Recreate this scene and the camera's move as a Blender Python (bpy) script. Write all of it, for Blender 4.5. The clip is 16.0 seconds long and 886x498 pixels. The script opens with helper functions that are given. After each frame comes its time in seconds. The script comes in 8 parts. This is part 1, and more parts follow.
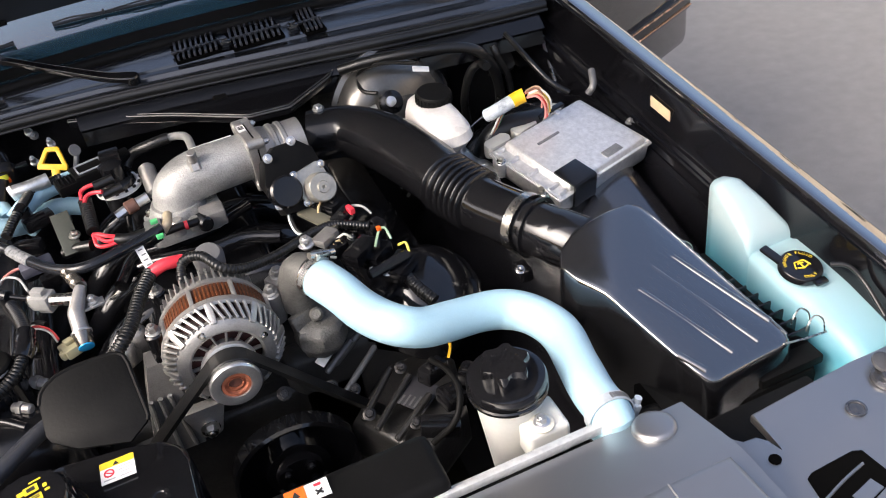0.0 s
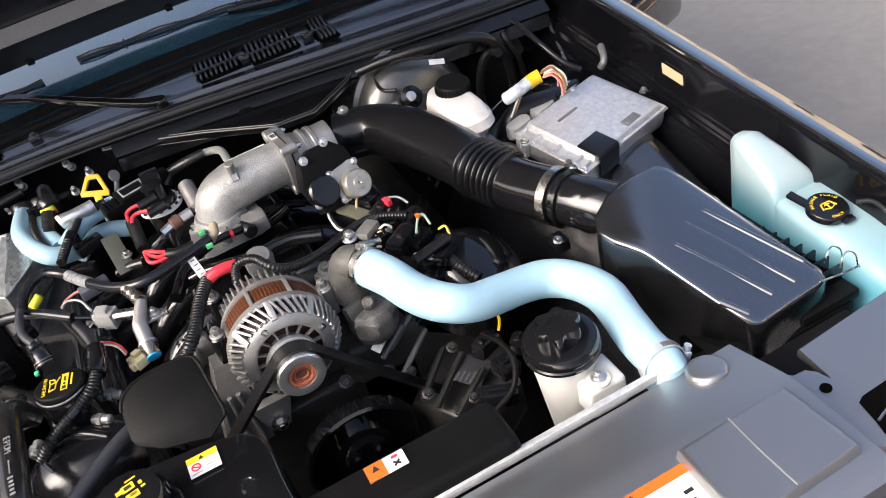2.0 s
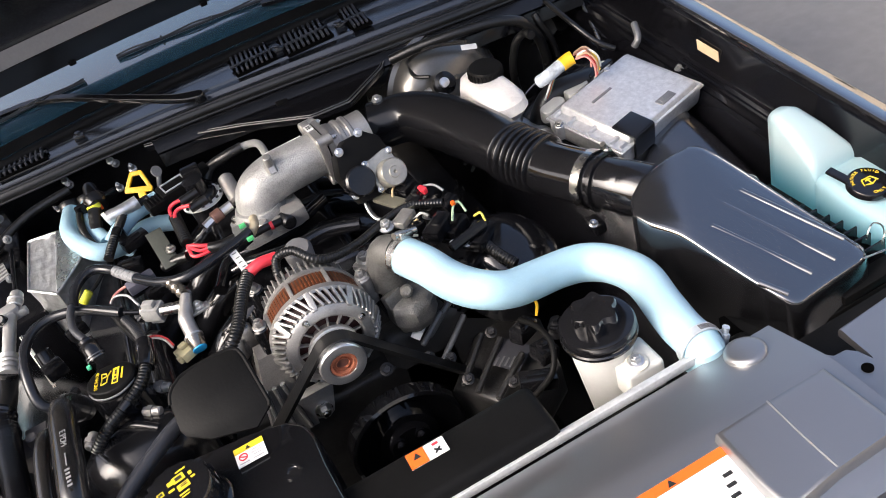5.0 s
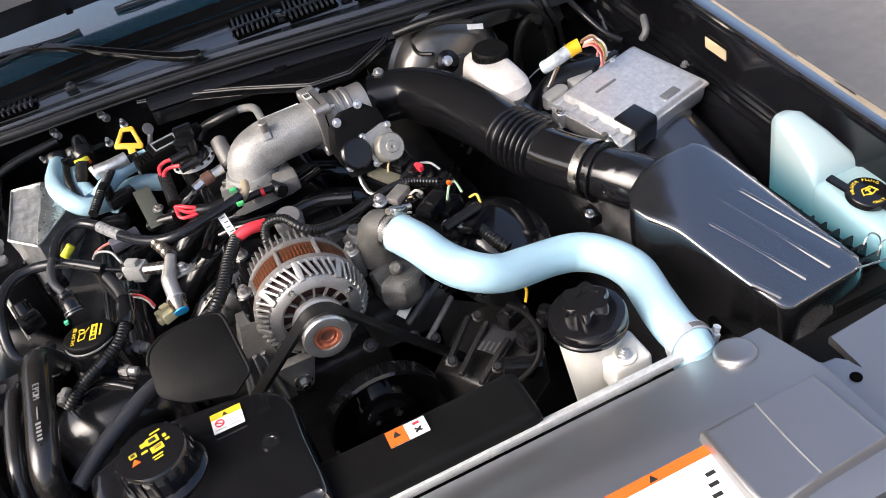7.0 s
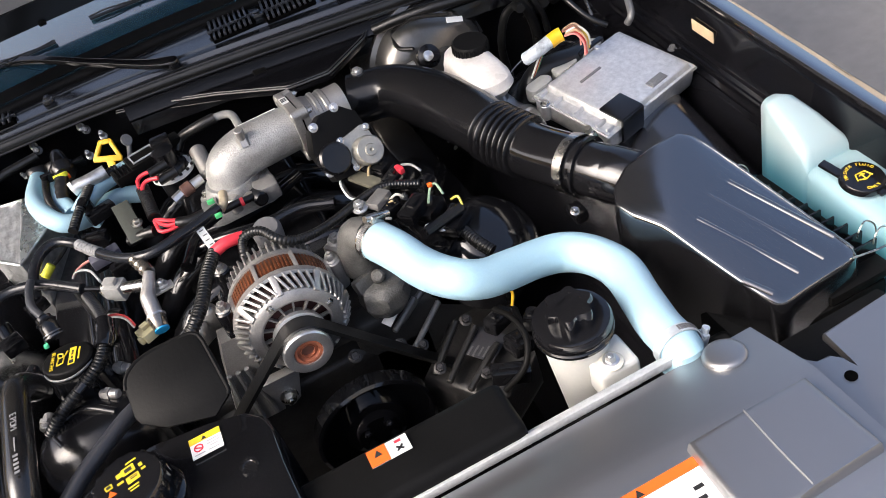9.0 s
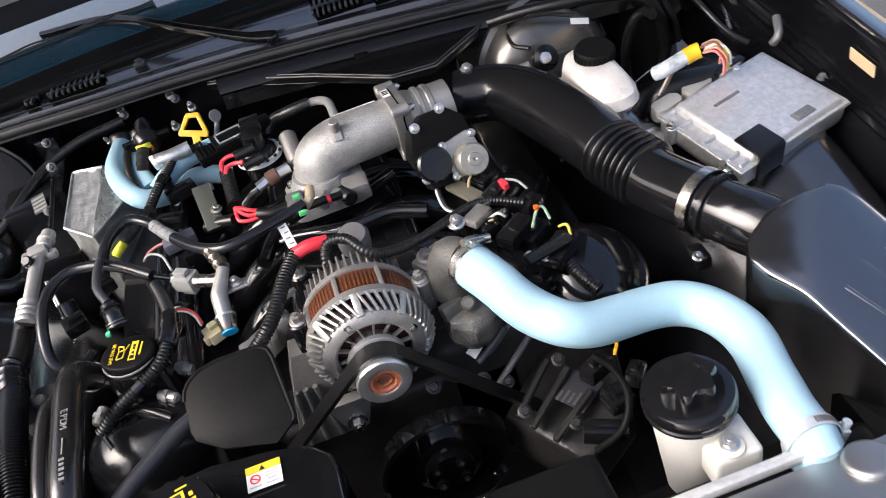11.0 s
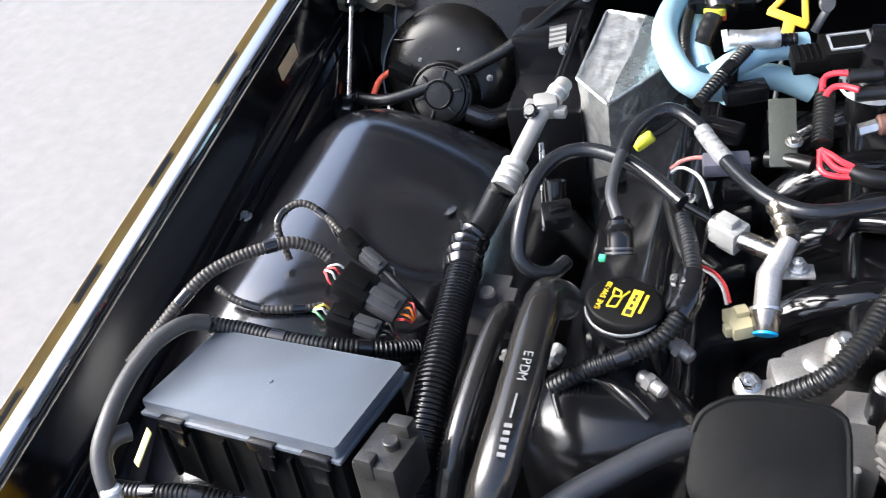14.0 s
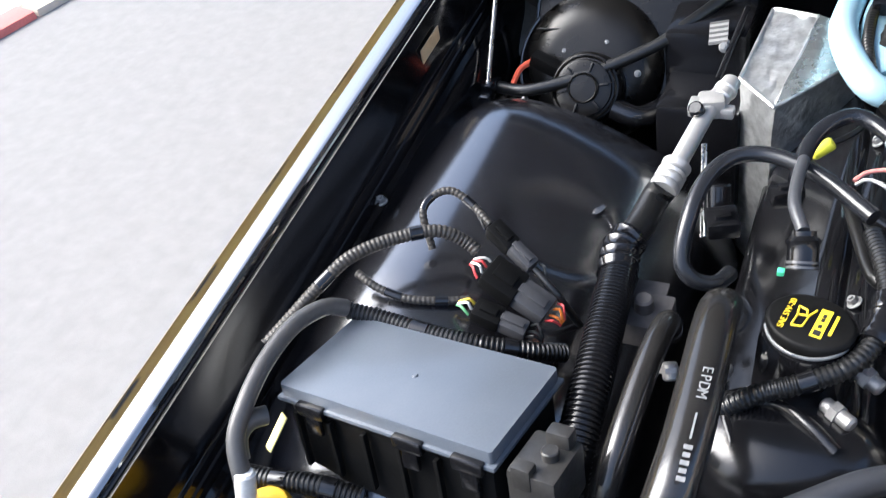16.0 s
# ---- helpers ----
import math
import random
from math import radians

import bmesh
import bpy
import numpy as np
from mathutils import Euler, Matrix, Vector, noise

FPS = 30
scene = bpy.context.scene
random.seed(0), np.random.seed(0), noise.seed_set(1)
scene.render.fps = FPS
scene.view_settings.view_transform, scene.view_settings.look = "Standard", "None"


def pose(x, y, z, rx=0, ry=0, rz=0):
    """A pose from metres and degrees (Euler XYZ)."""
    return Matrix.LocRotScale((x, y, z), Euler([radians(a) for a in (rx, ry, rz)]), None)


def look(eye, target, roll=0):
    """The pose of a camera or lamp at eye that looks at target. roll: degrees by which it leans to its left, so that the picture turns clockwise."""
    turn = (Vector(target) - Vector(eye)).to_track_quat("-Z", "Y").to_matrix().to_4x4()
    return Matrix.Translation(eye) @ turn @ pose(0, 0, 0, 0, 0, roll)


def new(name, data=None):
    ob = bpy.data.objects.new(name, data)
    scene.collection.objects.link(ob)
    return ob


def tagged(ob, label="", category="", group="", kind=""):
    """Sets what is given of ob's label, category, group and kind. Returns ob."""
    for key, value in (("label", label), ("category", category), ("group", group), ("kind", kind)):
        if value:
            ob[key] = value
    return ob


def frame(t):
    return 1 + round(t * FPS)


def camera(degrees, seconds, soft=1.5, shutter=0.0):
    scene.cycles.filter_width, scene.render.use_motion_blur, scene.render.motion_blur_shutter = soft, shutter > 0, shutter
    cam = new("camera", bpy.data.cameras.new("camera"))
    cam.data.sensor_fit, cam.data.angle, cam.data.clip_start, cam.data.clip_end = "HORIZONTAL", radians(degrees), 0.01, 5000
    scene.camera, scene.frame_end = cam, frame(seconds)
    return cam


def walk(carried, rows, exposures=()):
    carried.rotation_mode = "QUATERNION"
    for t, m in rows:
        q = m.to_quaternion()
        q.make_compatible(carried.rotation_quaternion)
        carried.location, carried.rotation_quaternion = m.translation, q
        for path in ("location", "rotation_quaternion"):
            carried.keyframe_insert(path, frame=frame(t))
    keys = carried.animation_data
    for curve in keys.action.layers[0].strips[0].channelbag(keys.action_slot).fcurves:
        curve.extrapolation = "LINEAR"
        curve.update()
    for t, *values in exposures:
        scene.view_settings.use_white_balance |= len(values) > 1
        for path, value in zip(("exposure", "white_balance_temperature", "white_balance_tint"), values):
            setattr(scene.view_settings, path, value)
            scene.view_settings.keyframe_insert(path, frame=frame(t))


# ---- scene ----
cam = camera(53.8, 16.0, soft=0.6, shutter=0.3)
PATH = [
    (0, (0.045, -1.169, 1.563), (0.515, 0.348, 0.347), -9.7),
    (0.5, (0.028, -1.178, 1.563), (0.549, 0.3, 0.32), -9.9),
    (1, (0.004, -1.183, 1.579), (0.56, 0.333, 0.399), -12.1),
    (1.5, (-0.013, -1.195, 1.581), (0.509, 0.3, 0.359), -14.6),
    (2, (-0.012, -1.204, 1.576), (0.437, 0.327, 0.37), -16.3),
    (2.5, (-0.005, -1.21, 1.583), (0.407, 0.336, 0.383), -18.8),
    (3, (-0.011, -1.211, 1.588), (0.354, 0.337, 0.375), -21.0),
    (3.5, (0.009, -1.21, 1.584), (0.375, 0.327, 0.359), -23.4),
    (4, (0.009, -1.208, 1.589), (0.409, 0.315, 0.357), -21.6),
    (4.5, (0.006, -1.209, 1.59), (0.371, 0.335, 0.373), -21.3),
    (6.8, (-0.015, -1.197, 1.577), (0.33, 0.321, 0.321), -16.1),
    (7, (-0.012, -1.195, 1.576), (0.349, 0.32, 0.322), -15.5),
    (7.5, (0.004, -1.205, 1.586), (0.39, 0.332, 0.366), -15.9),
    (8, (0.023, -1.188, 1.574), (0.341, 0.332, 0.313), -19.4),
    (10.3, (0.051, -1.142, 1.568), (0.348, 0.362, 0.283), -16.7),
    (10.5, (0.051, -1.117, 1.561), (0.333, 0.395, 0.284), -15.7),
    (11, (0.051, -1.04, 1.551), (0.196, 0.488, 0.268), -16.6),
    (11.5, (0.033, -0.963, 1.545), (0.098, 0.535, 0.221), -14.2),
    (12, (-0.017, -0.898, 1.527), (-0.199, 0.571, 0.183), -14.4),
    (12.5, (-0.058, -0.839, 1.509), (-0.467, 0.614, 0.198), -14.7),
    (13, (-0.096, -0.785, 1.488), (-0.606, 0.621, 0.16), -13.6),
    (13.5, (-0.126, -0.753, 1.469), (-0.719, 0.606, 0.126), -13.5),
    (14, (-0.16, -0.722, 1.45), (-0.836, 0.574, 0.085), -14.3),
    (14.5, (-0.188, -0.684, 1.445), (-0.912, 0.631, 0.124), -14.1),
    (15, (-0.214, -0.676, 1.449), (-1.007, 0.676, 0.206), -14.0),
    (15.5, (-0.228, -0.692, 1.437), (-1.048, 0.612, 0.162), -13.9),
    (16, (-0.248, -0.721, 1.428), (-1.072, 0.518, 0.091), -14.2),
]
walk(cam, [(t, look(eye, target, roll)) for t, eye, target, roll in PATH],
     [(0.0, 1.25, 6350, 12), (8.0, 1.20, 6300, 12), (11.0, 1.13, 6200, 12), (12.5, 1.42, 5950, 11), (14.0, 1.90, 5800, 8), (16.0, 1.90, 5700, 7)])

# ---- light ----
world = bpy.data.worlds.new("sky")
scene.world = world
world.use_nodes = True
sky = world.node_tree.nodes.new("ShaderNodeTexSky")
sky.sky_type, sky.sun_disc = "NISHITA", False
sky.sun_elevation, sky.sun_rotation = radians(42), radians(-101)
sky.air_density, sky.dust_density, sky.ozone_density = 0.9, 7.0, 0.8
world.node_tree.links.new(sky.outputs[0], world.node_tree.nodes["Background"].inputs[0])
world.node_tree.nodes["Background"].inputs[1].default_value = 0.14
sun_data = bpy.data.lights.new("sun", "SUN")
sun_data.energy, sun_data.angle, sun_data.color = 1.3, radians(45), (1.0, 0.96, 0.90)
sun = new("sun", sun_data)
sun.matrix_world = look((-6.0, -1.2, 6.3), (0, 0, 0.8))

# ---- building helpers ----
def thing(name, m=None, label="", category="", group="", kind=""):
    """An Empty at a thing's base; its parts are built in its own coordinates."""
    ob = new(name)
    ob.empty_display_size = 0.02
    ob.matrix_basis = m if m is not None else Matrix()
    return tagged(ob, label, category, group, kind)


def finish(bm, name, smooth=40):
    me = bpy.data.meshes.new(name)
    bmesh.ops.recalc_face_normals(bm, faces=bm.faces)
    bm.to_mesh(me)
    bm.free()
    if smooth:
        me.shade_smooth()
        me.set_sharp_from_angle(angle=radians(smooth))
    return me


def part(name, bm, material, parent=None, label="", smooth=40):
    me = finish(bm, name, smooth) if isinstance(bm, bmesh.types.BMesh) else bm
    if material and not me.materials:
        me.materials.append(material)
    ob = new(name, me)
    ob.parent = parent
    return tagged(ob, label)


def put(bm, tmp, m=None):
    """Adds the bmesh tmp to bm, moved by m."""
    me = bpy.data.meshes.new("tmp")
    if m is not None:
        tmp.transform(m)
    tmp.to_mesh(me)
    tmp.free()
    bm.from_mesh(me)
    bpy.data.meshes.remove(me)
    return bm


def mesh_of(*pieces):
    bm = bmesh.new()
    for p in pieces:
        put(bm, p)
    return bm


def box(cx, cy, cz, sx, sy, sz, bev=0.003, m=None, seg=2):
    bm = bmesh.new()
    bmesh.ops.create_cube(bm, size=1.0, matrix=Matrix.Translation((cx, cy, cz)) @ Matrix.Diagonal((sx, sy, sz, 1)))
    if bev:
        bmesh.ops.bevel(bm, geom=bm.edges[:], offset=min(bev, 0.45 * min(sx, sy, sz)), segments=seg, profile=0.6, affect="EDGES")
    if m is not None:
        bm.transform(m)
    return bm


def axis_matrix(p, d):
    """A frame at p whose z points along d."""
    return Matrix.Translation(p) @ Vector(d).to_track_quat("Z", "Y").to_matrix().to_4x4()


def lathe(profile, m=None, seg=32, cap=True):
    """Turns a profile of (radius, height) about z."""
    bm = bmesh.new()
    rings = [[bm.verts.new((r * math.cos(2 * math.pi * i / seg), r * math.sin(2 * math.pi * i / seg), z)) for i in range(seg)] for r, z in profile]
    for a, b in zip(rings, rings[1:]):
        for i in range(seg):
            bm.faces.new((a[i], a[(i + 1) % seg], b[(i + 1) % seg], b[i]))
    if cap:
        bm.faces.new(rings[0])
        bm.faces.new(rings[-1])
    if m is not None:
        bm.transform(m)
    return bm


def rod(p, q, r, r2=None, seg=20, bev=0.0):
    d = Vector(q) - Vector(p)
    h, r2 = d.length, r if r2 is None else r2
    e = min(bev, 0.4 * h, 0.8 * min(r, r2))
    prof = [(r - e, 0), (r, e), (r2, h - e), (r2 - e, h)] if e > 0 else [(r, 0), (r2, h)]
    return lathe(prof, axis_matrix(p, d), seg)


def bolt(p, d, r=0.006, h=0.005):
    """A flanged hexagon bolt head on p, pointing along d."""
    m = axis_matrix(p, d)
    bm = lathe([(r * 1.45, 0), (r * 1.45, h * 0.25), (r * 1.1, h * 0.4)], m, 16)
    put(bm, lathe([(r, h * 0.3), (r, h * 1.2), (r * 0.85, h * 1.4)], m, 6))
    return put(bm, lathe([(r * 0.45, h * 1.4), (r * 0.4, h * 1.75)], m, 10))


def spline(pts, sub=8):
    """A smooth line through control points."""
    p = [Vector(q) for q in pts]
    p = [2 * p[0] - p[1], *p, 2 * p[-1] - p[-2]]
    out = []
    for a, b, c, d in zip(p, p[1:], p[2:], p[3:]):
        for i in range(sub):
            t = i / sub
            out.append(0.5 * (2 * b + (c - a) * t + (2 * a - 5 * b + 4 * c - d) * t * t + (3 * b - a - 3 * c + d) * t**3))
    return [*out, p[-2]]


def even(line, step):
    """The line sampled at even steps."""
    out, left = [line[0]], step
    for a, b in zip(line, line[1:]):
        length, at = (b - a).length, 0.0
        while length - at >= left > 0:
            at += left
            out.append(a.lerp(b, at / max(length, 1e-9)))
            left = step
        left -= length - at
    return [*out, line[-1]] if (out[-1] - line[-1]).length > step * 0.3 else out


def tube(pts, r, seg=12, step=0.008, radius=None, flat=1.0, straight=False):
    """A tube along a smooth line. radius: a function of the way along it, in metres. flat squeezes its section."""
    line = even([Vector(q) for q in pts] if straight else spline(pts, 12), step)
    bm = bmesh.new()
    t = (line[1] - line[0]).normalized()
    n = t.orthogonal().normalized()
    rings, s = [], 0.0
    for i, p in enumerate(line):
        a, b = line[max(i - 1, 0)], line[min(i + 1, len(line) - 1)]
        t2 = (b - a).normalized()
        n = (n - t2 * n.dot(t2)).normalized()
        u = t2.cross(n)
        rr = radius(s) if radius else r
        rings.append([bm.verts.new(p + rr * (math.cos(k) * n + flat * math.sin(k) * u)) for k in (2 * math.pi * j / seg for j in range(seg))])
        if i + 1 < len(line):
            s += (line[i + 1] - p).length
    for a, b in zip(rings, rings[1:]):
        for j in range(seg):
            bm.faces.new((a[j], a[(j + 1) % seg], b[(j + 1) % seg], b[j]))
    bm.faces.new(rings[0])
    bm.faces.new(rings[-1])
    return bm


def loom(pts, r, pitch=0.0045, seg=12):
    """Corrugated split loom."""
    return tube(pts, r, seg, pitch / 4, lambda s: r * (1 + 0.07 * (1 if (s / pitch) % 1 < 0.5 else -1)))


def rounded(w, h, r, n=5):
    """The outline of a rounded rectangle about the origin."""
    out = []
    for cx, cy, a in ((w / 2 - r, h / 2 - r, 0), (-w / 2 + r, h / 2 - r, 90), (-w / 2 + r, -h / 2 + r, 180), (w / 2 - r, -h / 2 + r, 270)):
        out += [(cx + r * math.cos(radians(a + 90 * i / n)), cy + r * math.sin(radians(a + 90 * i / n))) for i in range(n + 1)]
    return out


def loft(rings, cap=True):
    """Skins rings of equally many points."""
    bm = bmesh.new()
    vs = [[bm.verts.new(p) for p in ring] for ring in rings]
    k = len(vs[0])
    for a, b in zip(vs, vs[1:]):
        for i in range(k):
            bm.faces.new((a[i], a[(i + 1) % k], b[(i + 1) % k], b[i]))
    if cap:
        bm.faces.new(vs[0])
        bm.faces.new(vs[-1])
    return bm


def prism(outline, z0, z1, bev=0.002, m=None, seg=2):
    """An outline pulled up from z0 to z1, with rounded rims."""
    bm = bmesh.new()
    low = [bm.verts.new((x, y, z0)) for x, y in outline]
    high = [bm.verts.new((x, y, z1)) for x, y in outline]
    n = len(outline)
    for i in range(n):
        bm.faces.new((low[i], low[(i + 1) % n], high[(i + 1) % n], high[i]))
    bm.faces.new(low)
    bm.faces.new(high)
    if bev:
        rim = [e for f in bm.faces if len(f.verts) == n and n > 4 for e in f.edges] if n > 4 else bm.edges[:]
        bmesh.ops.bevel(bm, geom=list(set(rim)), offset=bev, segments=seg, profile=0.6, affect="EDGES")
    if m is not None:
        bm.transform(m)
    return bm


def sheet(fn, nu, nv, thick=0.0):
    """A surface of points fn(u, v), u and v from 0 to 1, with a thickness below."""
    bm = bmesh.new()
    g = [[bm.verts.new(fn(i / nu, j / nv)) for j in range(nv + 1)] for i in range(nu + 1)]
    for i in range(nu):
        for j in range(nv):
            bm.faces.new((g[i][j], g[i + 1][j], g[i + 1][j + 1], g[i][j + 1]))
    if thick:
        bmesh.ops.recalc_face_normals(bm, faces=bm.faces)
        bmesh.ops.solidify(bm, geom=bm.faces[:], thickness=thick)
    return bm


# ---- materials ----
def mat(name, col, rough=0.5, metal=0.0, var=0.2, scale=18.0, fine=220.0, bump=0.08, rvar=0.12, coat=0.0, dust=0.0, dustcol=(0.35, 0.33, 0.31), spec=0.5, sub=0.0, trans=0.0, island=0.0):
    m = bpy.data.materials.new(name)
    m.use_nodes = True
    nt = m.node_tree
    n, l = nt.nodes, nt.links
    b = n["Principled BSDF"]
    co = n.new("ShaderNodeTexCoord")
    big = n.new("ShaderNodeTexNoise")
    big.inputs["Scale"].default_value, big.inputs["Detail"].default_value = scale, 5
    small = n.new("ShaderNodeTexNoise")
    small.inputs["Scale"].default_value, small.inputs["Detail"].default_value = fine, 3
    for t in (big, small):
        l.new(co.outputs["Object"], t.inputs["Vector"])
    both = n.new("ShaderNodeMath")
    both.operation = "MULTIPLY_ADD"
    l.new(big.outputs[0], both.inputs[0])
    both.inputs[1].default_value = 0.65
    half = n.new("ShaderNodeMath")
    half.operation = "MULTIPLY"
    l.new(small.outputs[0], half.inputs[0])
    half.inputs[1].default_value = 0.35
    l.new(half.outputs[0], both.inputs[2])
    mix = n.new("ShaderNodeMix")
    mix.data_type = "RGBA"
    rng = n.new("ShaderNodeMapRange")
    rng.inputs[1].default_value, rng.inputs[2].default_value = 0.3, 0.7
    l.new(both.outputs[0], rng.inputs[0])
    l.new(rng.outputs[0], mix.inputs[0])
    mix.inputs[6].default_value = (*[c * (1 - var) for c in col], 1)
    mix.inputs[7].default_value = (*[min(1, c * (1 + var)) for c in col], 1)
    last = mix.outputs[2]
    if dust:
        d = n.new("ShaderNodeTexNoise")
        d.inputs["Scale"].default_value, d.inputs["Detail"].default_value = scale * 0.6, 9
        d.inputs["Roughness"].default_value = 0.7
        l.new(co.outputs["Object"], d.inputs["Vector"])
        r = n.new("ShaderNodeMapRange")
        r.inputs[1].default_value, r.inputs[2].default_value, r.inputs[4].default_value = 0.45, 0.75, dust
        l.new(d.outputs[0], r.inputs[0])
        mx = n.new("ShaderNodeMix")
        mx.data_type = "RGBA"
        l.new(r.outputs[0], mx.inputs[0])
        l.new(last, mx.inputs[6])
        mx.inputs[7].default_value = (*dustcol, 1)
        last = mx.outputs[2]
    l.new(last, b.inputs["Base Color"])
    ro = n.new("ShaderNodeMapRange")
    ro.inputs[3].default_value, ro.inputs[4].default_value = max(0.02, rough - rvar), min(1, rough + rvar)
    l.new(big.outputs[0], ro.inputs[0])
    l.new(ro.outputs[0], b.inputs["Roughness"])
    b.inputs["Metallic"].default_value = metal
    b.inputs["Specular IOR Level"].default_value = spec
    b.inputs["Coat Weight"].default_value = coat
    b.inputs["Coat Roughness"].default_value = 0.05
    if sub:
        b.inputs["Subsurface Weight"].default_value = sub
        b.inputs["Subsurface Radius"].default_value = (0.02, 0.02, 0.025)
        b.inputs["Subsurface Scale"].default_value = 0.5
    b.inputs["Transmission Weight"].default_value = trans
    if bump:
        bp = n.new("ShaderNodeBump")
        bp.inputs["Strength"].default_value, bp.inputs["Distance"].default_value = bump, 0.002
        l.new(small.outputs[0], bp.inputs["Height"])
        l.new(bp.outputs[0], b.inputs["Normal"])
    return m


def glossy(m, ior, rough):
    """Sets the clear top layer of a material."""
    b = m.node_tree.nodes["Principled BSDF"]
    b.inputs["Coat IOR"].default_value, b.inputs["Coat Roughness"].default_value = ior, rough


paint = mat("black_paint", (0.006, 0.006, 0.007), 0.06, var=0.3, fine=45, bump=0.02, rvar=0.03, coat=1.0, scale=6, spec=0.8)
apron_paint = mat("apron_paint", (0.006, 0.006, 0.008), 0.24, var=0.3, bump=0.012, rvar=0.03, scale=9, dust=0.01, spec=0.9, coat=1.0)
apron_paint.node_tree.nodes["Principled BSDF"].inputs["Coat IOR"].default_value = 2.0
apron_paint.node_tree.nodes["Principled BSDF"].inputs["Coat Roughness"].default_value = 0.17
wing_paint = mat("black_wing_lacquer", (0.006, 0.006, 0.007), 0.05, var=0.3, fine=28, bump=0.10, rvar=0.02, coat=1.0, scale=6, spec=1.0)
flange_paint = mat("dull_flange_paint", (0.004, 0.004, 0.005), 0.13, var=0.3, bump=0.02, scale=9, spec=0.4, rvar=0.03)
wing_paint.node_tree.nodes["Principled BSDF"].inputs["Coat IOR"].default_value = 3.2
plastic = mat("black_plastic", (0.006, 0.006, 0.007), 0.20, var=0.25, bump=0.05, dust=0.006, spec=0.5)
gloss_plastic = mat("glossy_black_plastic", (0.006, 0.006, 0.007), 0.11, var=0.25, bump=0.02, rvar=0.04, dust=0.006, spec=0.65)
matt_plastic = mat("matt_black_plastic", (0.005, 0.005, 0.005), 0.48, var=0.25, bump=0.10, dust=0.010, spec=0.09)
cover_plastic = mat("grained_grey_plastic", (0.036, 0.036, 0.038), 0.40, var=0.12, scale=9, fine=420, bump=0.06, rvar=0.04, spec=0.8, coat=1.0, dust=0.02)
glossy(cover_plastic, 3.4, 0.38)
airbox_plastic = mat("polished_black_plastic", (0.006, 0.006, 0.007), 0.16, var=0.25, scale=7, bump=0.015, rvar=0.04, spec=0.7, coat=1.0)
glossy(airbox_plastic, 2.6, 0.18)
lid_plastic = mat("blue_grey_plastic", (0.098, 0.112, 0.134), 0.22, var=0.1, scale=9, fine=500, bump=0.04, dust=0.06, dustcol=(0.3, 0.3, 0.3))
cowl_plastic = mat("weathered_cowl_plastic", (0.010, 0.011, 0.014), 0.22, var=0.3, scale=14, fine=300, bump=0.05, dust=0.05, dustcol=(0.06, 0.06, 0.065), spec=0.8, coat=1.0)
glossy(cowl_plastic, 1.5, 0.14)
grey_plastic = mat("grey_black_plastic", (0.045, 0.045, 0.048), 0.36, var=0.2, bump=0.10, dust=0.05)
rubber = mat("rubber", (0.007, 0.007, 0.007), 0.32, var=0.3, bump=0.08, dust=0.02, spec=0.5)
grime = mat("grimy_block", (0.017, 0.0165, 0.016), 0.38, var=0.5, bump=0.25, dust=0.40, dustcol=(0.08, 0.077, 0.073), spec=0.4)
alu = mat("cast_aluminium", (0.37, 0.36, 0.345), 0.40, 0.7, var=0.25, scale=30, fine=500, bump=0.25, dust=0.15, dustcol=(0.25, 0.24, 0.22))
bright_alu = mat("bright_aluminium", (0.68, 0.68, 0.68), 0.34, 0.9, var=0.15, scale=40, fine=400, bump=0.12, dust=0.1)
dull_alu = mat("dull_aluminium", (0.22, 0.22, 0.22), 0.5, 0.6, var=0.3, scale=30, fine=500, bump=0.25, dust=0.2, dustcol=(0.1, 0.1, 0.1))
steel = mat("zinc_steel", (0.60, 0.58, 0.54), 0.28, 1.0, var=0.2, scale=60, bump=0.05)
copper = mat("varnished_copper", (0.085, 0.027, 0.012), 0.35, 0.3, var=0.4, scale=90, bump=0.1)
rust = mat("rust", (0.32, 0.10, 0.05), 0.7, 0.1, var=0.4, scale=90, bump=0.3)
hose_blue = mat("pale_blue_silicone", (0.34, 0.53, 0.63), 0.48, var=0.06, scale=12, fine=420, bump=0.14, sub=0.12, dust=0.04, dustcol=(0.8, 0.85, 0.85), spec=0.35)
milky = mat("milky_plastic", (0.52, 0.52, 0.49), 0.45, var=0.06, scale=14, bump=0.05, sub=0.3)
red = mat("red_plastic", (0.70, 0.04, 0.06), 0.4, var=0.1)
yellow = mat("yellow_plastic", (0.80, 0.46, 0.01), 0.45, var=0.1)
white_paint = mat("white_print", (0.78, 0.78, 0.76), 0.5, var=0.06, bump=0.02)
asphalt = mat("asphalt", (0.180, 0.174, 0.167), 0.85, var=0.13, scale=20, fine=300, bump=0.4, dust=0.22, dustcol=(0.27, 0.265, 0.26))
kerb_white = mat("kerb_concrete", (0.52, 0.47, 0.39), 0.85, var=0.12, scale=3, fine=120, bump=0.3)
kerb_red = mat("kerb_red_paint", (0.55, 0.16, 0.14), 0.7, var=0.2, scale=4, fine=120, bump=0.3)
elbow_cast = mat("rough_cast_elbow", (0.35, 0.35, 0.34), 0.5, 0.45, var=0.42, scale=30, fine=420, bump=0.4, rvar=0.15, dust=0.25, dustcol=(0.2, 0.19, 0.17))

# ---- ground and street ----
glass_dark = mat("dark_window_glass", (0.03, 0.035, 0.04), 0.08, var=0.1, bump=0)
def ground_point(u, v):
    return (-60 + 120 * u, -60 + 120 * v, 0.0)


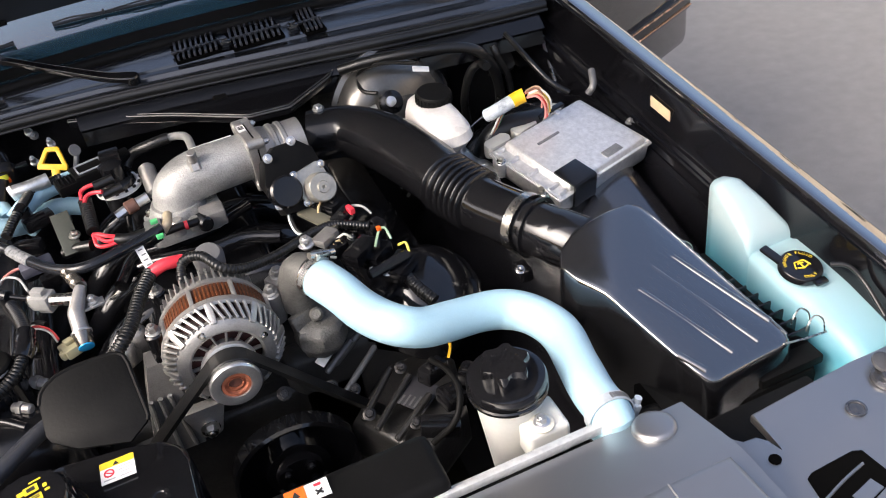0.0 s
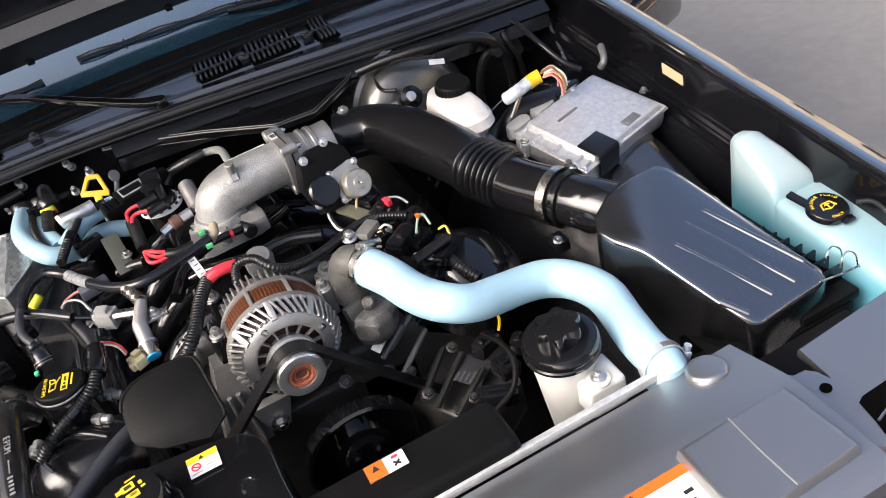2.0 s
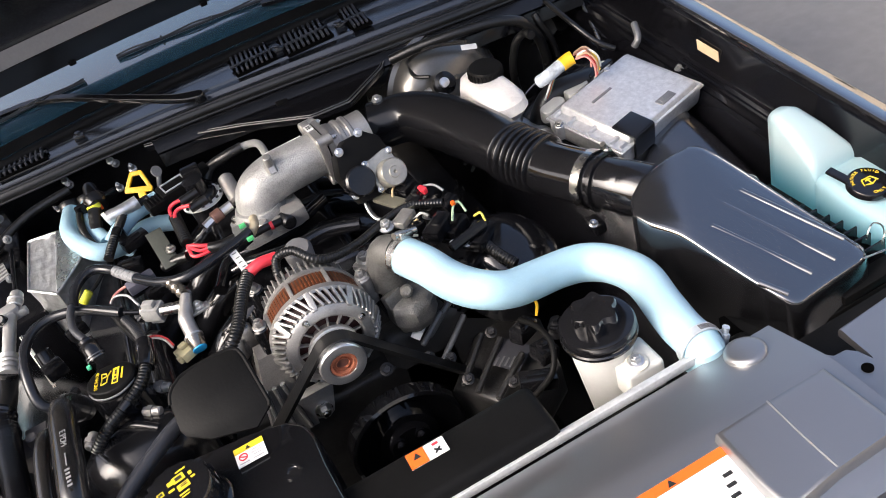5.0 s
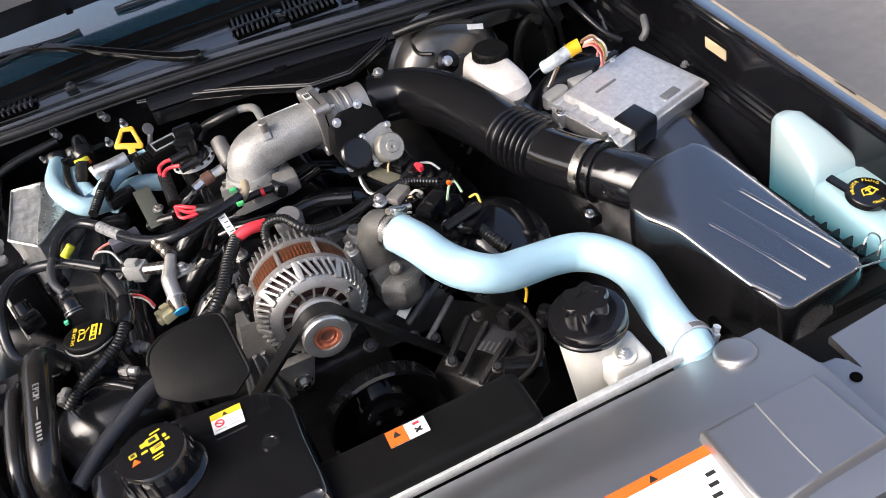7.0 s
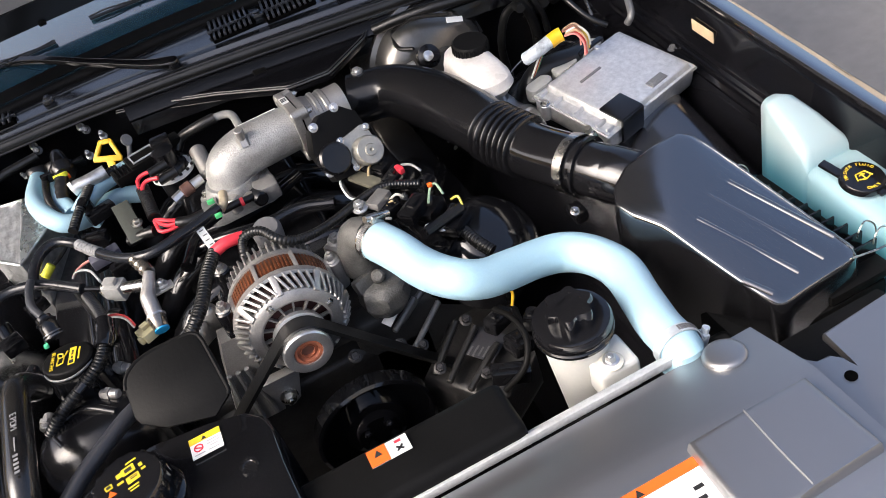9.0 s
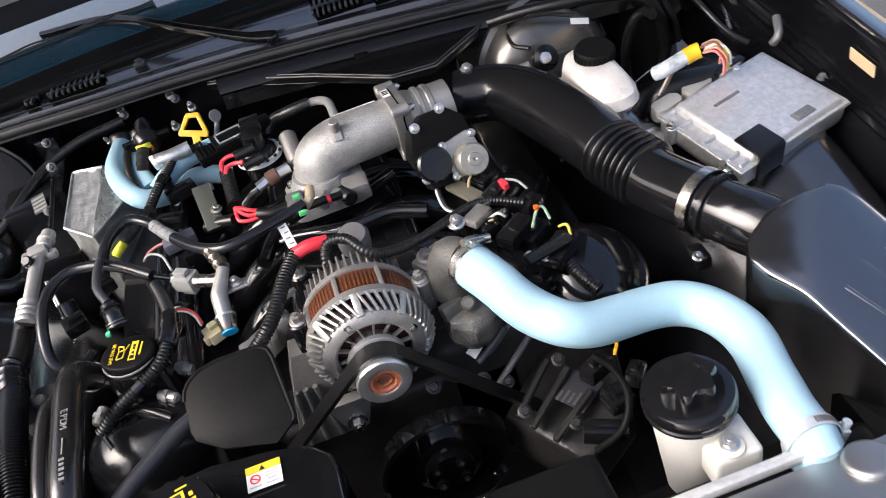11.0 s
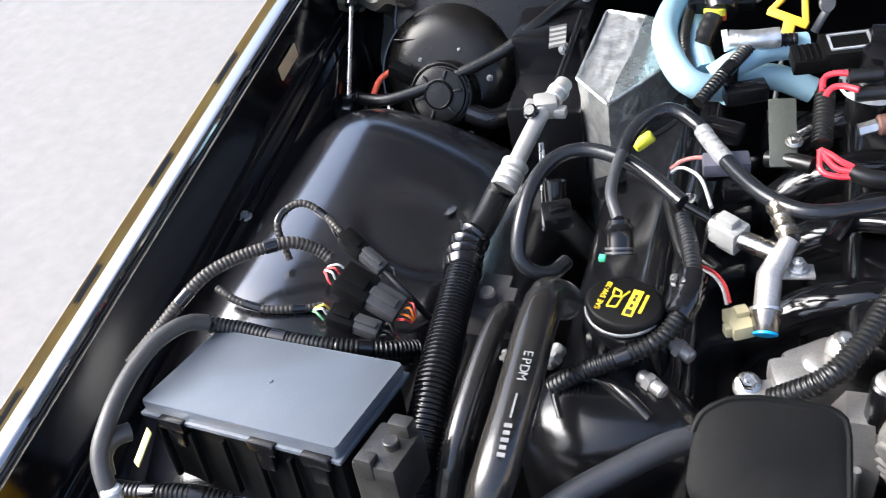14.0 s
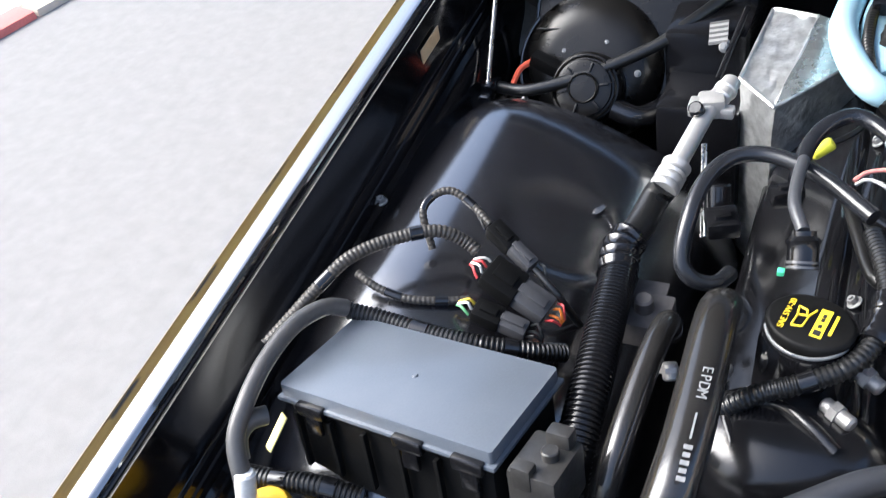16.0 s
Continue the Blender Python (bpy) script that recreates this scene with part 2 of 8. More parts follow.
ground = part("ground", sheet(ground_point, 40, 40), asphalt)
tagged(ground, "worn pale grey asphalt street surface", "ground", kind="structure")
# A pavement behind a painted kerb, at a slant to the car.
KERB = pose(-3.40, 1.53, 0, 0, 0, -15.5)
pavement = part("pavement", box(-4.05, 0, -0.025, 7.8, 60, 0.10, 0.01, KERB), kerb_white)
tagged(pavement, "pale concrete pavement slab along the street", "pavement", kind="structure")
kerb = thing("kerb", KERB, "concrete kerb, partly painted red", "kerb", kind="structure")
for k in range(-6, 16):
    length = 1.2
    col = kerb_red if k <= 0 else kerb_white
    part("kerb_stone", box(-0.075, k * length - 0.62, -0.022, 0.15, length - 0.008, 0.11, 0.015), col, kerb)

# Plain house fronts that close the street on both sides, out of the camera's sight.
facade_paint = mat("ochre_render", (0.97, 0.48, 0.11), 0.8, var=0.4, scale=0.6, fine=6, bump=0.1)
pale_render = mat("brown_render", (0.47, 0.40, 0.32), 0.8, var=0.25, scale=0.5, fine=6, bump=0.1)
for x, rz in ((-26.0, -15.5), (26.0, -15.5)):
    front = part("house_front", box(0, 0, 4.0, 1.0, 70, 8.0, 0.05), facade_paint if x < 0 else pale_render)
    front.matrix_basis = pose(x, 6, 0, 0, 0, rz)
    tagged(front, "plain ochre rendered house front along the street" if x < 0 else "plain brown rendered house front along the street", "house front", kind="structure")
    for k in range(-8, 9):
        part("window", box(0, 0, 0, 1.04, 1.3, 1.8, 0.02, pose(0, 4.0 * k, 2.0)), glass_dark, front)
        part("window", box(0, 0, 0, 1.04, 1.3, 1.6, 0.02, pose(0, 4.0 * k, 5.4)), glass_dark, front)

# ---- the car's body ----
car = thing("car", pose(0, 0, 0), "black saloon car with its bonnet open", "car")
LIP = 0.919


def lip_z(y):
    return LIP + 0.103 * y - 0.05 * max(0.0, y - 0.1) ** 2


SKIN = [(0.96, -0.62), (0.957, -0.42), (0.928, -0.26), (0.882, -0.155), (0.848, -0.098), (0.824, -0.054), (0.810, -0.026), (0.804, -0.0150), (0.799, -0.0095), (0.791, -0.0066), (0.783, -0.0040), (0.776, -0.0019), (0.770, -0.0005), (0.765, 0.0), (0.760, -0.003), (0.757, -0.012)]
SKIN_LEFT = [(0.96, -0.62), (0.957, -0.42), (0.930, -0.26), (0.888, -0.155), (0.856, -0.100), (0.834, -0.058), (0.821, -0.029), (0.815, -0.0165), (0.809, -0.0112), (0.798, -0.0075), (0.788, -0.0043), (0.779, -0.0019), (0.772, -0.0004), (0.765, 0.0), (0.760, -0.003), (0.757, -0.012)]
FLANGE = [(0.755, -0.012), (0.752, -0.05), (0.748, -0.078), (0.745, -0.081), (0.742, -0.0795), (0.739, -0.085), (0.735, -0.0845), (0.732, -0.090), (0.727, -0.087), (0.722, -0.093), (0.717, -0.0905), (0.713, -0.098), (0.708, -0.112), (0.702, -0.15), (0.698, -0.22)]


def along(section, side, y0, y1, n):
    def fn(u, v):
        y = y0 + (y1 - y0) * v
        k = u * (len(section) - 1)
        i = min(int(k), len(section) - 2)
        a, b = section[i], section[i + 1]
        f = k - i
        return (side * (a[0] + (b[0] - a[0]) * f), y, lip_z(y) + a[1] + (b[1] - a[1]) * f)
    return sheet(fn, 2 * (len(section) - 1), n)


for side, word in ((1, "left"), (-1, "right")):
    fender = part("fender", along(SKIN if side > 0 else SKIN_LEFT, side, -0.95, 0.72, 24), wing_paint, car, "glossy black front wing")
    part("inner_flange", along(FLANGE, side, -0.72, 0.5, 24), flange_paint, fender, "black inner flange of the wing")
    part("lip_edge", tube([(side * 0.757, y, lip_z(y) - 0.008) for y in (-0.9, -0.5, -0.1, 0.3, 0.6)], 0.0022, 8, 0.05), flange_paint, fender)
    label = part("wing_label", box(0, 0, 0, 0.0015, 0.052, 0.02, 0.0), None, fender, "small tan paper label")
    label.data.materials.append(mat("tan_paper", (0.56, 0.43, 0.27), 0.6, var=0.12, scale=60))
    yl = -0.15 if side > 0 else 0.12
    label.matrix_basis = pose(side * 0.7505, yl, lip_z(yl) - 0.045, 6, side * -5, 0)
    for y in (-0.55, -0.48, -0.1, 0.3):
        part("wing_bolt", bolt((side * 0.727, y, lip_z(y) - 0.091), (0, 0, 1), 0.0055), dull_alu, fender)


def apron_z(x, y, side=-1):
    base = sum(float(np.interp(x + 0.008 * k, [0.22, 0.30, 0.38, 0.43, 0.48, 0.53, 0.58, 0.63, 0.66, 0.68, 0.70, 0.715, 0.74], [0.25, 0.45, 0.61, 0.715, 0.78, 0.82, 0.842, 0.850, 0.848, 0.843, 0.82, 0.76, 0.62])) for k in range(-3, 4)) / 7
    base -= 0.028
    if side < 0:
        base = sum(float(np.interp(x + 0.012 * k, [0.22, 0.30, 0.36, 0.40, 0.44, 0.48, 0.53, 0.58, 0.62, 0.65, 0.68, 0.71, 0.74], [0.10, 0.36, 0.61, 0.725, 0.775, 0.80, 0.826, 0.846, 0.856, 0.856, 0.846, 0.820, 0.775])) for k in range(-3, 4)) / 7
    back = 0.30 * (max(0.0, y - 0.02) / 0.26) ** 2.2
    front = 0.16 * (max(0.0, -0.22 - y) / 0.3) ** 2.0
    if side > 0:
        d = max(0.0, -0.10 - y)
        front = 0.32 * d * d / (d + 0.06)
    tower = 0.014 * math.exp(-(((x - 0.505) / 0.075) ** 2 + ((y + 0.035) / 0.085) ** 2) ** 3)
    if side < 0:
        # A round recess over the damper.
        r = math.hypot((x - 0.514) / 0.060, (y + 0.098) / 0.060)
        tower = 0.005 / (1 + math.exp((r - 0.95) * 16))
    return float(base - back - front - tower)


for side in (1, -1):
    apron = part("wheel_apron", sheet(lambda u, v: (side * (0.30 + 0.42 * u), -0.62 + 0.98 * v, apron_z(0.30 + 0.42 * u, -0.62 + 0.98 * v, side)), 110, 200), apron_paint, car, "glossy black wheel arch apron")
    if side > 0:
        part("seam", tube([(side * (0.525 + 0.082 * math.cos(a)), -0.035 + 0.09 * math.sin(a), apron_z(0.525 + 0.082 * math.cos(a), -0.035 + 0.09 * math.sin(a)) + 0.0004) for a in [math.radians(20 * k) for k in range(0, 11)]], 0.0016, 8, 0.006), apron_paint, apron)
    else:
        for cx, cy, rx, ry, a0, a1 in ((0.514, -0.098, 0.057, 0.057, 80, 180),):
            part("recess_edge", tube([(-(cx - rx * math.cos(radians(a))), cy + ry * math.sin(radians(a)), apron_z(cx - rx * math.cos(radians(a)), cy + ry * math.sin(radians(a)), -1) + 0.0002) for a in range(a1 - 180, a0 + 61, 8)], 0.0005, 6, 0.006), apron_paint, apron)
    part("tower_nut", lathe([(0.008, 0), (0.008, 0.003), (0.0, 0.004)], pose(side * 0.489, -0.048, apron_z(0.489, -0.048, side) + 0.001, 0, side * 22, 0), 20), plastic, apron)

# Bulkhead, cowl and windscreen.
def firewall_point(u, v):
    x = -0.72 + 1.44 * u
    z = 0.25 + 0.66 * v
    return (x, 0.47 - 0.16 * x * x - 0.05 * max(0, v - 0.75) * 4, z)


part("bulkhead", sheet(firewall_point, 40, 20, 0.004), apron_paint, car, "black painted bulkhead")


def seal_y(x):
    """The seal sweeps back in the middle and forward to both wings."""
    return 0.3185 - 0.164 * x - 0.1405 * x * x + 0.2076 * x**3 + 0.30 * max(0.0, -0.28 - x) ** 1.5


def seal_z(x):
    return 0.935 - 0.02 * x * x


shelf_black = mat("polished_shelf_plastic", (0.005, 0.005, 0.006), 0.16, var=0.25, bump=0.02, rvar=0.04, spec=0.5)
# Paler grey that paints highlights along edges; the breather rings are this grey too.
edge_grey = mat("highlight_and_ring_grey", (0.05, 0.05, 0.052), 0.22, var=0.2, spec=0.8)
SX = [-0.74 + 0.074 * k for k in range(21)]
seal = part("cowl_seal", tube([(x, seal_y(x), seal_z(x) - 0.006) for x in SX], 0.012, 14, 0.02), rubber, car, "black rubber cowl seal")
part("seal_lip", tube([(x, seal_y(x) - 0.004, seal_z(x) + 0.004) for x in SX], 0.0032, 8, 0.02), rubber, seal)
part("seal_lip", tube([(x, seal_y(x) - 0.012, seal_z(x) - 0.012) for x in SX], 0.0028, 8, 0.02), rubber, seal)
part("cowl_gutter", sheet(lambda u, v: (-0.10 + 0.82 * u, seal_y(-0.10 + 0.82 * u) - 0.012 - 0.05 * v + (0.03 if v > 0.5 else 0) * v, seal_z(-0.10 + 0.82 * u) - 0.016 - 0.05 * v ** 1.5), 30, 6, 0.003), shelf_black, car, "black cowl gutter below the seal")
SHELF = [(-0.117, 0.339, 0.905), (-0.042, 0.306, 0.905), (0.054, 0.241, 0.905), (0.165, 0.151, 0.905), (0.233, 0.142, 0.905), (0.32, 0.206, 0.905), (0.339, 0.235, 0.905)]
shelf_outline = [(p[0], p[1]) for p in SHELF] + [(0.345, 0.262), (0.244, 0.272), (0.124, 0.29), (0.0, 0.31), (-0.1, 0.335)]
shelf = part("cowl_shelf", prism(shelf_outline, 0.893, 0.9045, 0.002), shelf_black, car, "flat black plastic cowl shelf")
# The rim lines are paler than the shelf to paint their highlight.
for off, r in ((0.0, 0.0019), (0.009, 0.0013)):
    part("shelf_rim", tube([(p[0], p[1] + off, 0.9055) for p in SHELF], r, 8, 0.008, straight=True), edge_grey, shelf, "shelf rim painted paler as a highlight")
part("shelf_rim", tube([(0.339, 0.25, 0.9055), (0.244, 0.258, 0.908), (0.124, 0.282, 0.908), (0.068, 0.284, 0.908), (-0.02, 0.305, 0.908)], 0.0012, 8, 0.01), edge_grey, shelf)
part("shelf_notch", box(0.137, 0.262, 0.9058, 0.022, 0.03, 0.003, 0.0008), matt_plastic, shelf)
COWL = [(0.0, 0.0), (0.05, 0.003), (0.09, -0.005), (0.16, -0.005), (0.19, 0.004), (0.30, 0.006), (0.32, 0.001), (0.38, 0.001), (0.40, 0.007), (0.70, 0.012), (0.72, 0.005), (0.78, 0.006), (0.80, 0.012), (0.94, 0.016), (1.0, 0.010)]


def cowl_at(x, s):
    y0, y1 = seal_y(x) + 0.010, 0.438 - 0.10 * x * x
    return Vector((x, y0 + (max(y1, y0 + 0.07) - y0) * s, seal_z(x) + float(np.interp(s, [c[0] for c in COWL], [c[1] for c in COWL]))))


cowl = part("cowl_panel", sheet(lambda u, v: cowl_at(-0.74 + 1.48 * u, v), 60, 60, 0.003), cowl_plastic, car, "black plastic windscreen cowl panel", 25)
# Flat black that paints the shade inside holes and gaps left solid.
hole_shade = mat("painted_cavity_black", (0.003, 0.003, 0.003), 0.9, var=0.1, bump=0, spec=0.0)


def slat_group(x0, x1, n):
    """Two rows of upright slats over a black box painted in as the shaded opening."""
    a, b = cowl_at(x0, 0.26), cowl_at(x1, 0.93)
    cy, ly, z = (a.y + b.y) / 2, abs(b.y - a.y), seal_z(x0) + 0.013
    part("vent_shade_box", box((x0 + x1) / 2, cy, z, x1 - x0 + 0.004, ly, 0.006, 0.001, pose(0, 0, 0)), hole_shade, cowl, "black box painted as the shaded vent opening")
    part("vent_bar", box((x0 + x1) / 2, cy, z + 0.004, x1 - x0 + 0.010, 0.006, 0.006, 0.001), vent_plastic, cowl)
    for k in range(n):
        x = x0 + (x1 - x0) * (k + 0.5) / n
        for j in (-1, 1):
            part("vent_slat", box(0, 0, 0, 0.0046, ly * 0.46, 0.007, 0.0012, pose(x, cy + j * ly * 0.25, z + 0.005, 5 * j, 0, -6)), vent_plastic, cowl)


vent_plastic = mat("grey_vent_plastic", (0.030, 0.031, 0.036), 0.28, var=0.2, spec=0.9, bump=0.03)
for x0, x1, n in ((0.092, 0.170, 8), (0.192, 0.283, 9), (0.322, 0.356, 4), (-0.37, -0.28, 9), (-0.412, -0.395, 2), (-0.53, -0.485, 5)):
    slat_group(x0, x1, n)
for x in (0.182, 0.305, -0.212):
    p = cowl_at(x, 0.5)
    part("cowl_clip", mesh_of(box(p.x, p.y, p.z + 0.008, 0.020, 0.022, 0.016, 0.004), rod(p + Vector((0, 0, 0.014)), p + Vector((0, 0, 0.020)), 0.006, seg=14, bev=0.001)), cowl_plastic, cowl)

glass = mat("windscreen_glass", (0.016, 0.046, 0.070), 0.03, var=0.05, bump=0, rvar=0.01, spec=1.0, coat=1.0)
glossy(glass, 2.3, 0.02)


def glass_point(u, v):
    x = -0.76 + 1.52 * u
    return (x * (1 - 0.12 * v), 0.437 - 0.12 * x * x + 0.75 * v, 0.970 - 0.05 * x * x + 0.46 * v)


screen = part("windscreen", sheet(glass_point, 30, 10, 0.005), glass, car, "dark tinted windscreen reflecting the sky")
part("screen_band", sheet(lambda u, v: Vector(glass_point(u, 0.028 * v)) + Vector((0, -0.001, 0.0012)), 30, 2), matt_plastic, screen, "black border band of the glass")


def wiper(x0, x1, v0, v1, arm):
    """A bracketed blade on the glass and a flat tapering arm."""
    def on_glass(f, up):
        p = Vector(glass_point((x0 + (x1 - x0) * f + 0.76) / 1.52, v0 + (v1 - v0) * f))
        return p + Vector((0, -0.5, 0.86)) * up
    w = part("wiper_blade", tube([on_glass(k / 8, 0.005) for k in range(9)], 0.0032, 8, 0.02), rubber, car, "black wiper blade")
    part("wiper_frame", tube([on_glass(k / 16, 0.011 + 0.003 * math.sin(k * 1.57)) for k in range(17)], 0.0018, 6, 0.01, flat=0.7), edge_grey, w, "steel blade frame, painted paler for its highlights")
    for f in (0.18, 0.38, 0.62, 0.82):
        part("blade_claw", rod(on_glass(f, 0.004), on_glass(f, 0.013), 0.0024, seg=10), rubber, w)
    line = spline(arm, 10)
    n = len(line)
    part("wiper_arm", loft([[p + Vector((0, -0.3, 0.95)) * h + Vector((0, 0.95, 0.3)) * (0.0105 - 0.006 * i / n) * s for s, h in ((-1, -0.006), (-1, 0.002), (-0.8, 0.004), (0.8, 0.004), (1, 0.002), (1, -0.006))] for i, p in enumerate(line)]), gloss_plastic, w)
    # Thin paler lines paint the highlight along both arm edges.
    for sd in (-1, 1):
        part("arm_edge", tube([p + Vector((0, -0.3, 0.95)) * 0.0035 + Vector((0, 0.95, 0.3)) * (0.0105 - 0.006 * i / n) * 0.92 * sd for i, p in enumerate(line)], 0.0007, 6, 0.01), edge_grey, w)
    part("wiper_pivot", lathe([(0.011, -0.012), (0.011, 0.001), (0.009, 0.004), (0.0, 0.0045)], axis_matrix(line[0], (0, -0.2, 1)), 20), gloss_plastic, w)


wiper(-0.09, 0.42, 0.095, 0.07, [(0.64, 0.33, 0.955), (0.56, 0.38, 0.972), (0.42, 0.425, 0.988), (0.2, 0.478, 1.006)])
wiper(-0.66, -0.162, 0.09, 0.078, [(0.012, 0.312, 0.962), (-0.03, 0.33, 0.968), (-0.11, 0.39, 0.984), (-0.235, 0.482, 1.008), (-0.36, 0.50, 1.014)])

# The open bonnet: only its rear edge comes into view, the rest shades and is mirrored.
bonnet_m = pose(0, 0.455, 1.0515, -58, 0, 0)
bonnet = part("bonnet", sheet(lambda u, v: (-0.75 + 1.5 * u, -1.25 * v, 0.045 - 0.05 * (2 * u - 1) ** 2 - 0.04 * v * v), 24, 16, 0.003), paint, car, "open black bonnet")
bonnet.matrix_basis = bonnet_m
part("bonnet_frame", sheet(lambda u, v: (-0.72 + 1.44 * u, -0.015 - 1.18 * v, 0.018 - 0.05 * (2 * u - 1) ** 2 - 0.04 * v * v - 0.018 * math.sin(math.pi * v) ** 0.5), 24, 16, 0.003), apron_paint, bonnet, "inner frame of the bonnet")
part("bonnet_edge", tube([(-0.75 + 1.5 * k / 12, 0.0, 0.032 - 0.05 * (k / 6 - 1) ** 2) for k in range(13)], 0.014, 10, 0.05), apron_paint, bonnet)

bonnet_satin = mat("inner_bonnet_paint", (0.006, 0.006, 0.006), 0.35, var=0.2, scale=8, bump=0.01, spec=0.3)
# The middle fold is painted pale grey for the light it mirrors.
FOLDS = [((0.468, 1.058), (0.402, 1.116)), ((0.402, 1.116), (0.410, 1.144)), ((0.410, 1.144), (0.33, 1.29))]
for k, (a, b) in enumerate(FOLDS):
    part("inner_frame", sheet(lambda u, v: (-0.72 + 1.44 * u, a[0] + (b[0] - a[0]) * v - 0.05 * (2 * u - 1) ** 2, a[1] + (b[1] - a[1]) * v - 0.015 * (2 * u - 1) ** 2), 24, 3, 0.002), bonnet_satin if k != 1 else mat("painted_flange_reflection", (0.16, 0.155, 0.15), 0.6, var=0.15, scale=5, bump=0.02), car, "rear flange under the bonnet, painted pale as a reflection" if k == 1 else "")
for x in (-0.36, -0.16, 0.1):
    part("frame_clip", box(x, 0.462, 1.058, 0.014, 0.012, 0.010, 0.003), matt_plastic, car)
# The driver's door, open.
door_m = pose(0.955, 0.62, 0.0, 0, 0, 25)
door = part("door", mesh_of(box(0.34, 0.03, 0.64, 0.69, 0.07, 0.62, 0.03)), paint, car, "open black front door")
door.matrix_basis = door_m
moulding = part("side_moulding", box(0.34, -0.010, 0.475, 0.66, 0.012, 0.05, 0.006), gloss_plastic, door, "black side moulding on the door")
for z in (0.492, 0.461):
    part("trim_line", box(0.34, -0.017, z, 0.66, 0.004, 0.004, 0.001), mat("copper_trim", (0.75, 0.45, 0.28), 0.25, 0.8, var=0.15), moulding, "thin copper-coloured trim line")
part("body_side", box(0.84, 1.75, 0.62, 0.2, 2.0, 0.75, 0.05), paint, car)
part("body_side", box(-0.84, 1.75, 0.62, 0.2, 2.0, 0.75, 0.05), paint, car)
part("roof", box(0, 2.0, 1.42, 1.3, 1.7, 0.05, 0.02), paint, car)

# Bonnet stays.
STAYS = [((0.70, 0.10, 0.815), (0.761, 0.3, 0.89)), ((-0.695, 0.147, 0.815), (-0.733, 0.36, 0.961))]
for p, q in STAYS:
    p, q = Vector(p), Vector(q)
    mid = p.lerp(q, 0.5)
    q = p + (q - p) * 1.8
    stay = part("bonnet_stay", rod(p, mid, 0.0035, seg=14), steel, car, "thin gas stay of the bonnet")
    part("stay_cylinder", rod(mid, q, 0.009, seg=14, bev=0.002), gloss_plastic, stay)
    part("stay_socket", box(p.x, p.y, p.z - 0.008, 0.016, 0.016, 0.022, 0.004), plastic, stay)
    part("stay_bracket", box(p.x + (0.012 if p.x > 0 else -0.012), p.y + 0.01, p.z - 0.03, 0.035, 0.05, 0.04, 0.004), apron_paint, stay)

hinge_metal = mat("dusty_hinge_panel", (0.055, 0.050, 0.040), 0.45, 0.2, var=0.4, scale=25, bump=0.2, dust=0.3, dustcol=(0.12, 0.11, 0.09))
for side in (1, -1):
    hinge = part("hinge_panel", sheet(lambda u, v: (side * (0.655 + 0.09 * u), 0.30 - 0.03 * math.sin(v * 9), 0.76 + 0.14 * v + 0.006 * math.sin(u * 12)), 12, 12, 0.003), hinge_metal, car, "dusty folded hinge panel")
part("glass_seal", tube([(x, 0.442 - 0.10 * x * x, seal_z(x) + 0.018) for x in SX], 0.013, 10, 0.03), matt_plastic, car, "black seal at the foot of the windscreen")
# Front panel over the radiator.
rail_alu = mat("rail_aluminium", (0.72, 0.72, 0.70), 0.4, 0.5, var=0.2, scale=50, bump=0.1, dust=0.2)
RIDGE = [(0.421, -0.738, 0.856), (0.161, -0.727, 0.856)]


def cover_point(u, v):
    x = -0.42 + 0.864 * u
    f = (x - RIDGE[1][0]) / (RIDGE[0][0] - RIDGE[1][0])
    yr = max(-0.79, RIDGE[1][1] + (RIDGE[0][1] - RIDGE[1][1]) * f)
    ys = [-0.6375, -0.642, yr + 0.014, yr, yr - 0.014, -0.86, -0.872, -0.875]
    zs = [0.812, 0.829, 0.8535, 0.856, 0.8565, 0.855, 0.845, 0.80]
    k = v * 21
    i = min(int(k / 3), 6)
    w = k / 3 - i
    return (x, ys[i] + (ys[i + 1] - ys[i]) * w, zs[i] + (zs[i + 1] - zs[i]) * w)


cover = part("radiator_cover", sheet(cover_point, 30, 21, 0.003), cover_plastic, car, "grey-black plastic cover over the radiator")
PAD = [(0.421, -0.75, 0.87), (0.353, -0.749, 0.87), (0.291, -0.75, 0.87), (0.287, -0.821, 0.87), (0.289, -0.853, 0.87), (0.35, -0.844, 0.87), (0.424, -0.841, 0.87)]
pc = Vector((sum(p[0] for p in PAD) / 7, sum(p[1] for p in PAD) / 7, 0))
part("cover_pad", loft([[pc + (Vector((p[0], p[1], 0)) - pc) * s + Vector((0, 0, z)) for p in PAD] for s, z in ((1.05, 0.850), (1.035, 0.856), (1.01, 0.868), (0.985, 0.870), (0.9, 0.870))]), cover_plastic, cover, "raised pad on the cover", 60)
part("pad_crease", tube([(0.353, -0.749, 0.87), (0.351, -0.799, 0.87), (0.351, -0.842, 0.87)], 0.0013, 8, 0.01), cover_plastic, cover)
part("cover_dimple", lathe([(0.0240, -0.008), (0.0235, -0.002), (0.0222, 0.0006), (0.0195, 0.0020), (0.0165, 0.0026), (0.0, 0.0027)], axis_matrix((0.395, -0.663, 0.841), (0, 0.2, 1)), 36), cover_plastic, cover, "round raised boss")
part("edge_strip", tube([(0.445, -0.705, 0.842), (0.438, -0.776, 0.85), (0.434, -0.833, 0.852)], 0.003, 8, 0.01, straight=True), cover_plastic, cover)
part("radiator_rail", mesh_of(box(0.0, -0.6335, 0.832, 0.72, 0.006, 0.012, 0.0015), box(0.02, -0.626, 0.826, 0.66, 0.007, 0.010, 0.0015)), rail_alu, cover, "bright aluminium edge of the radiator")
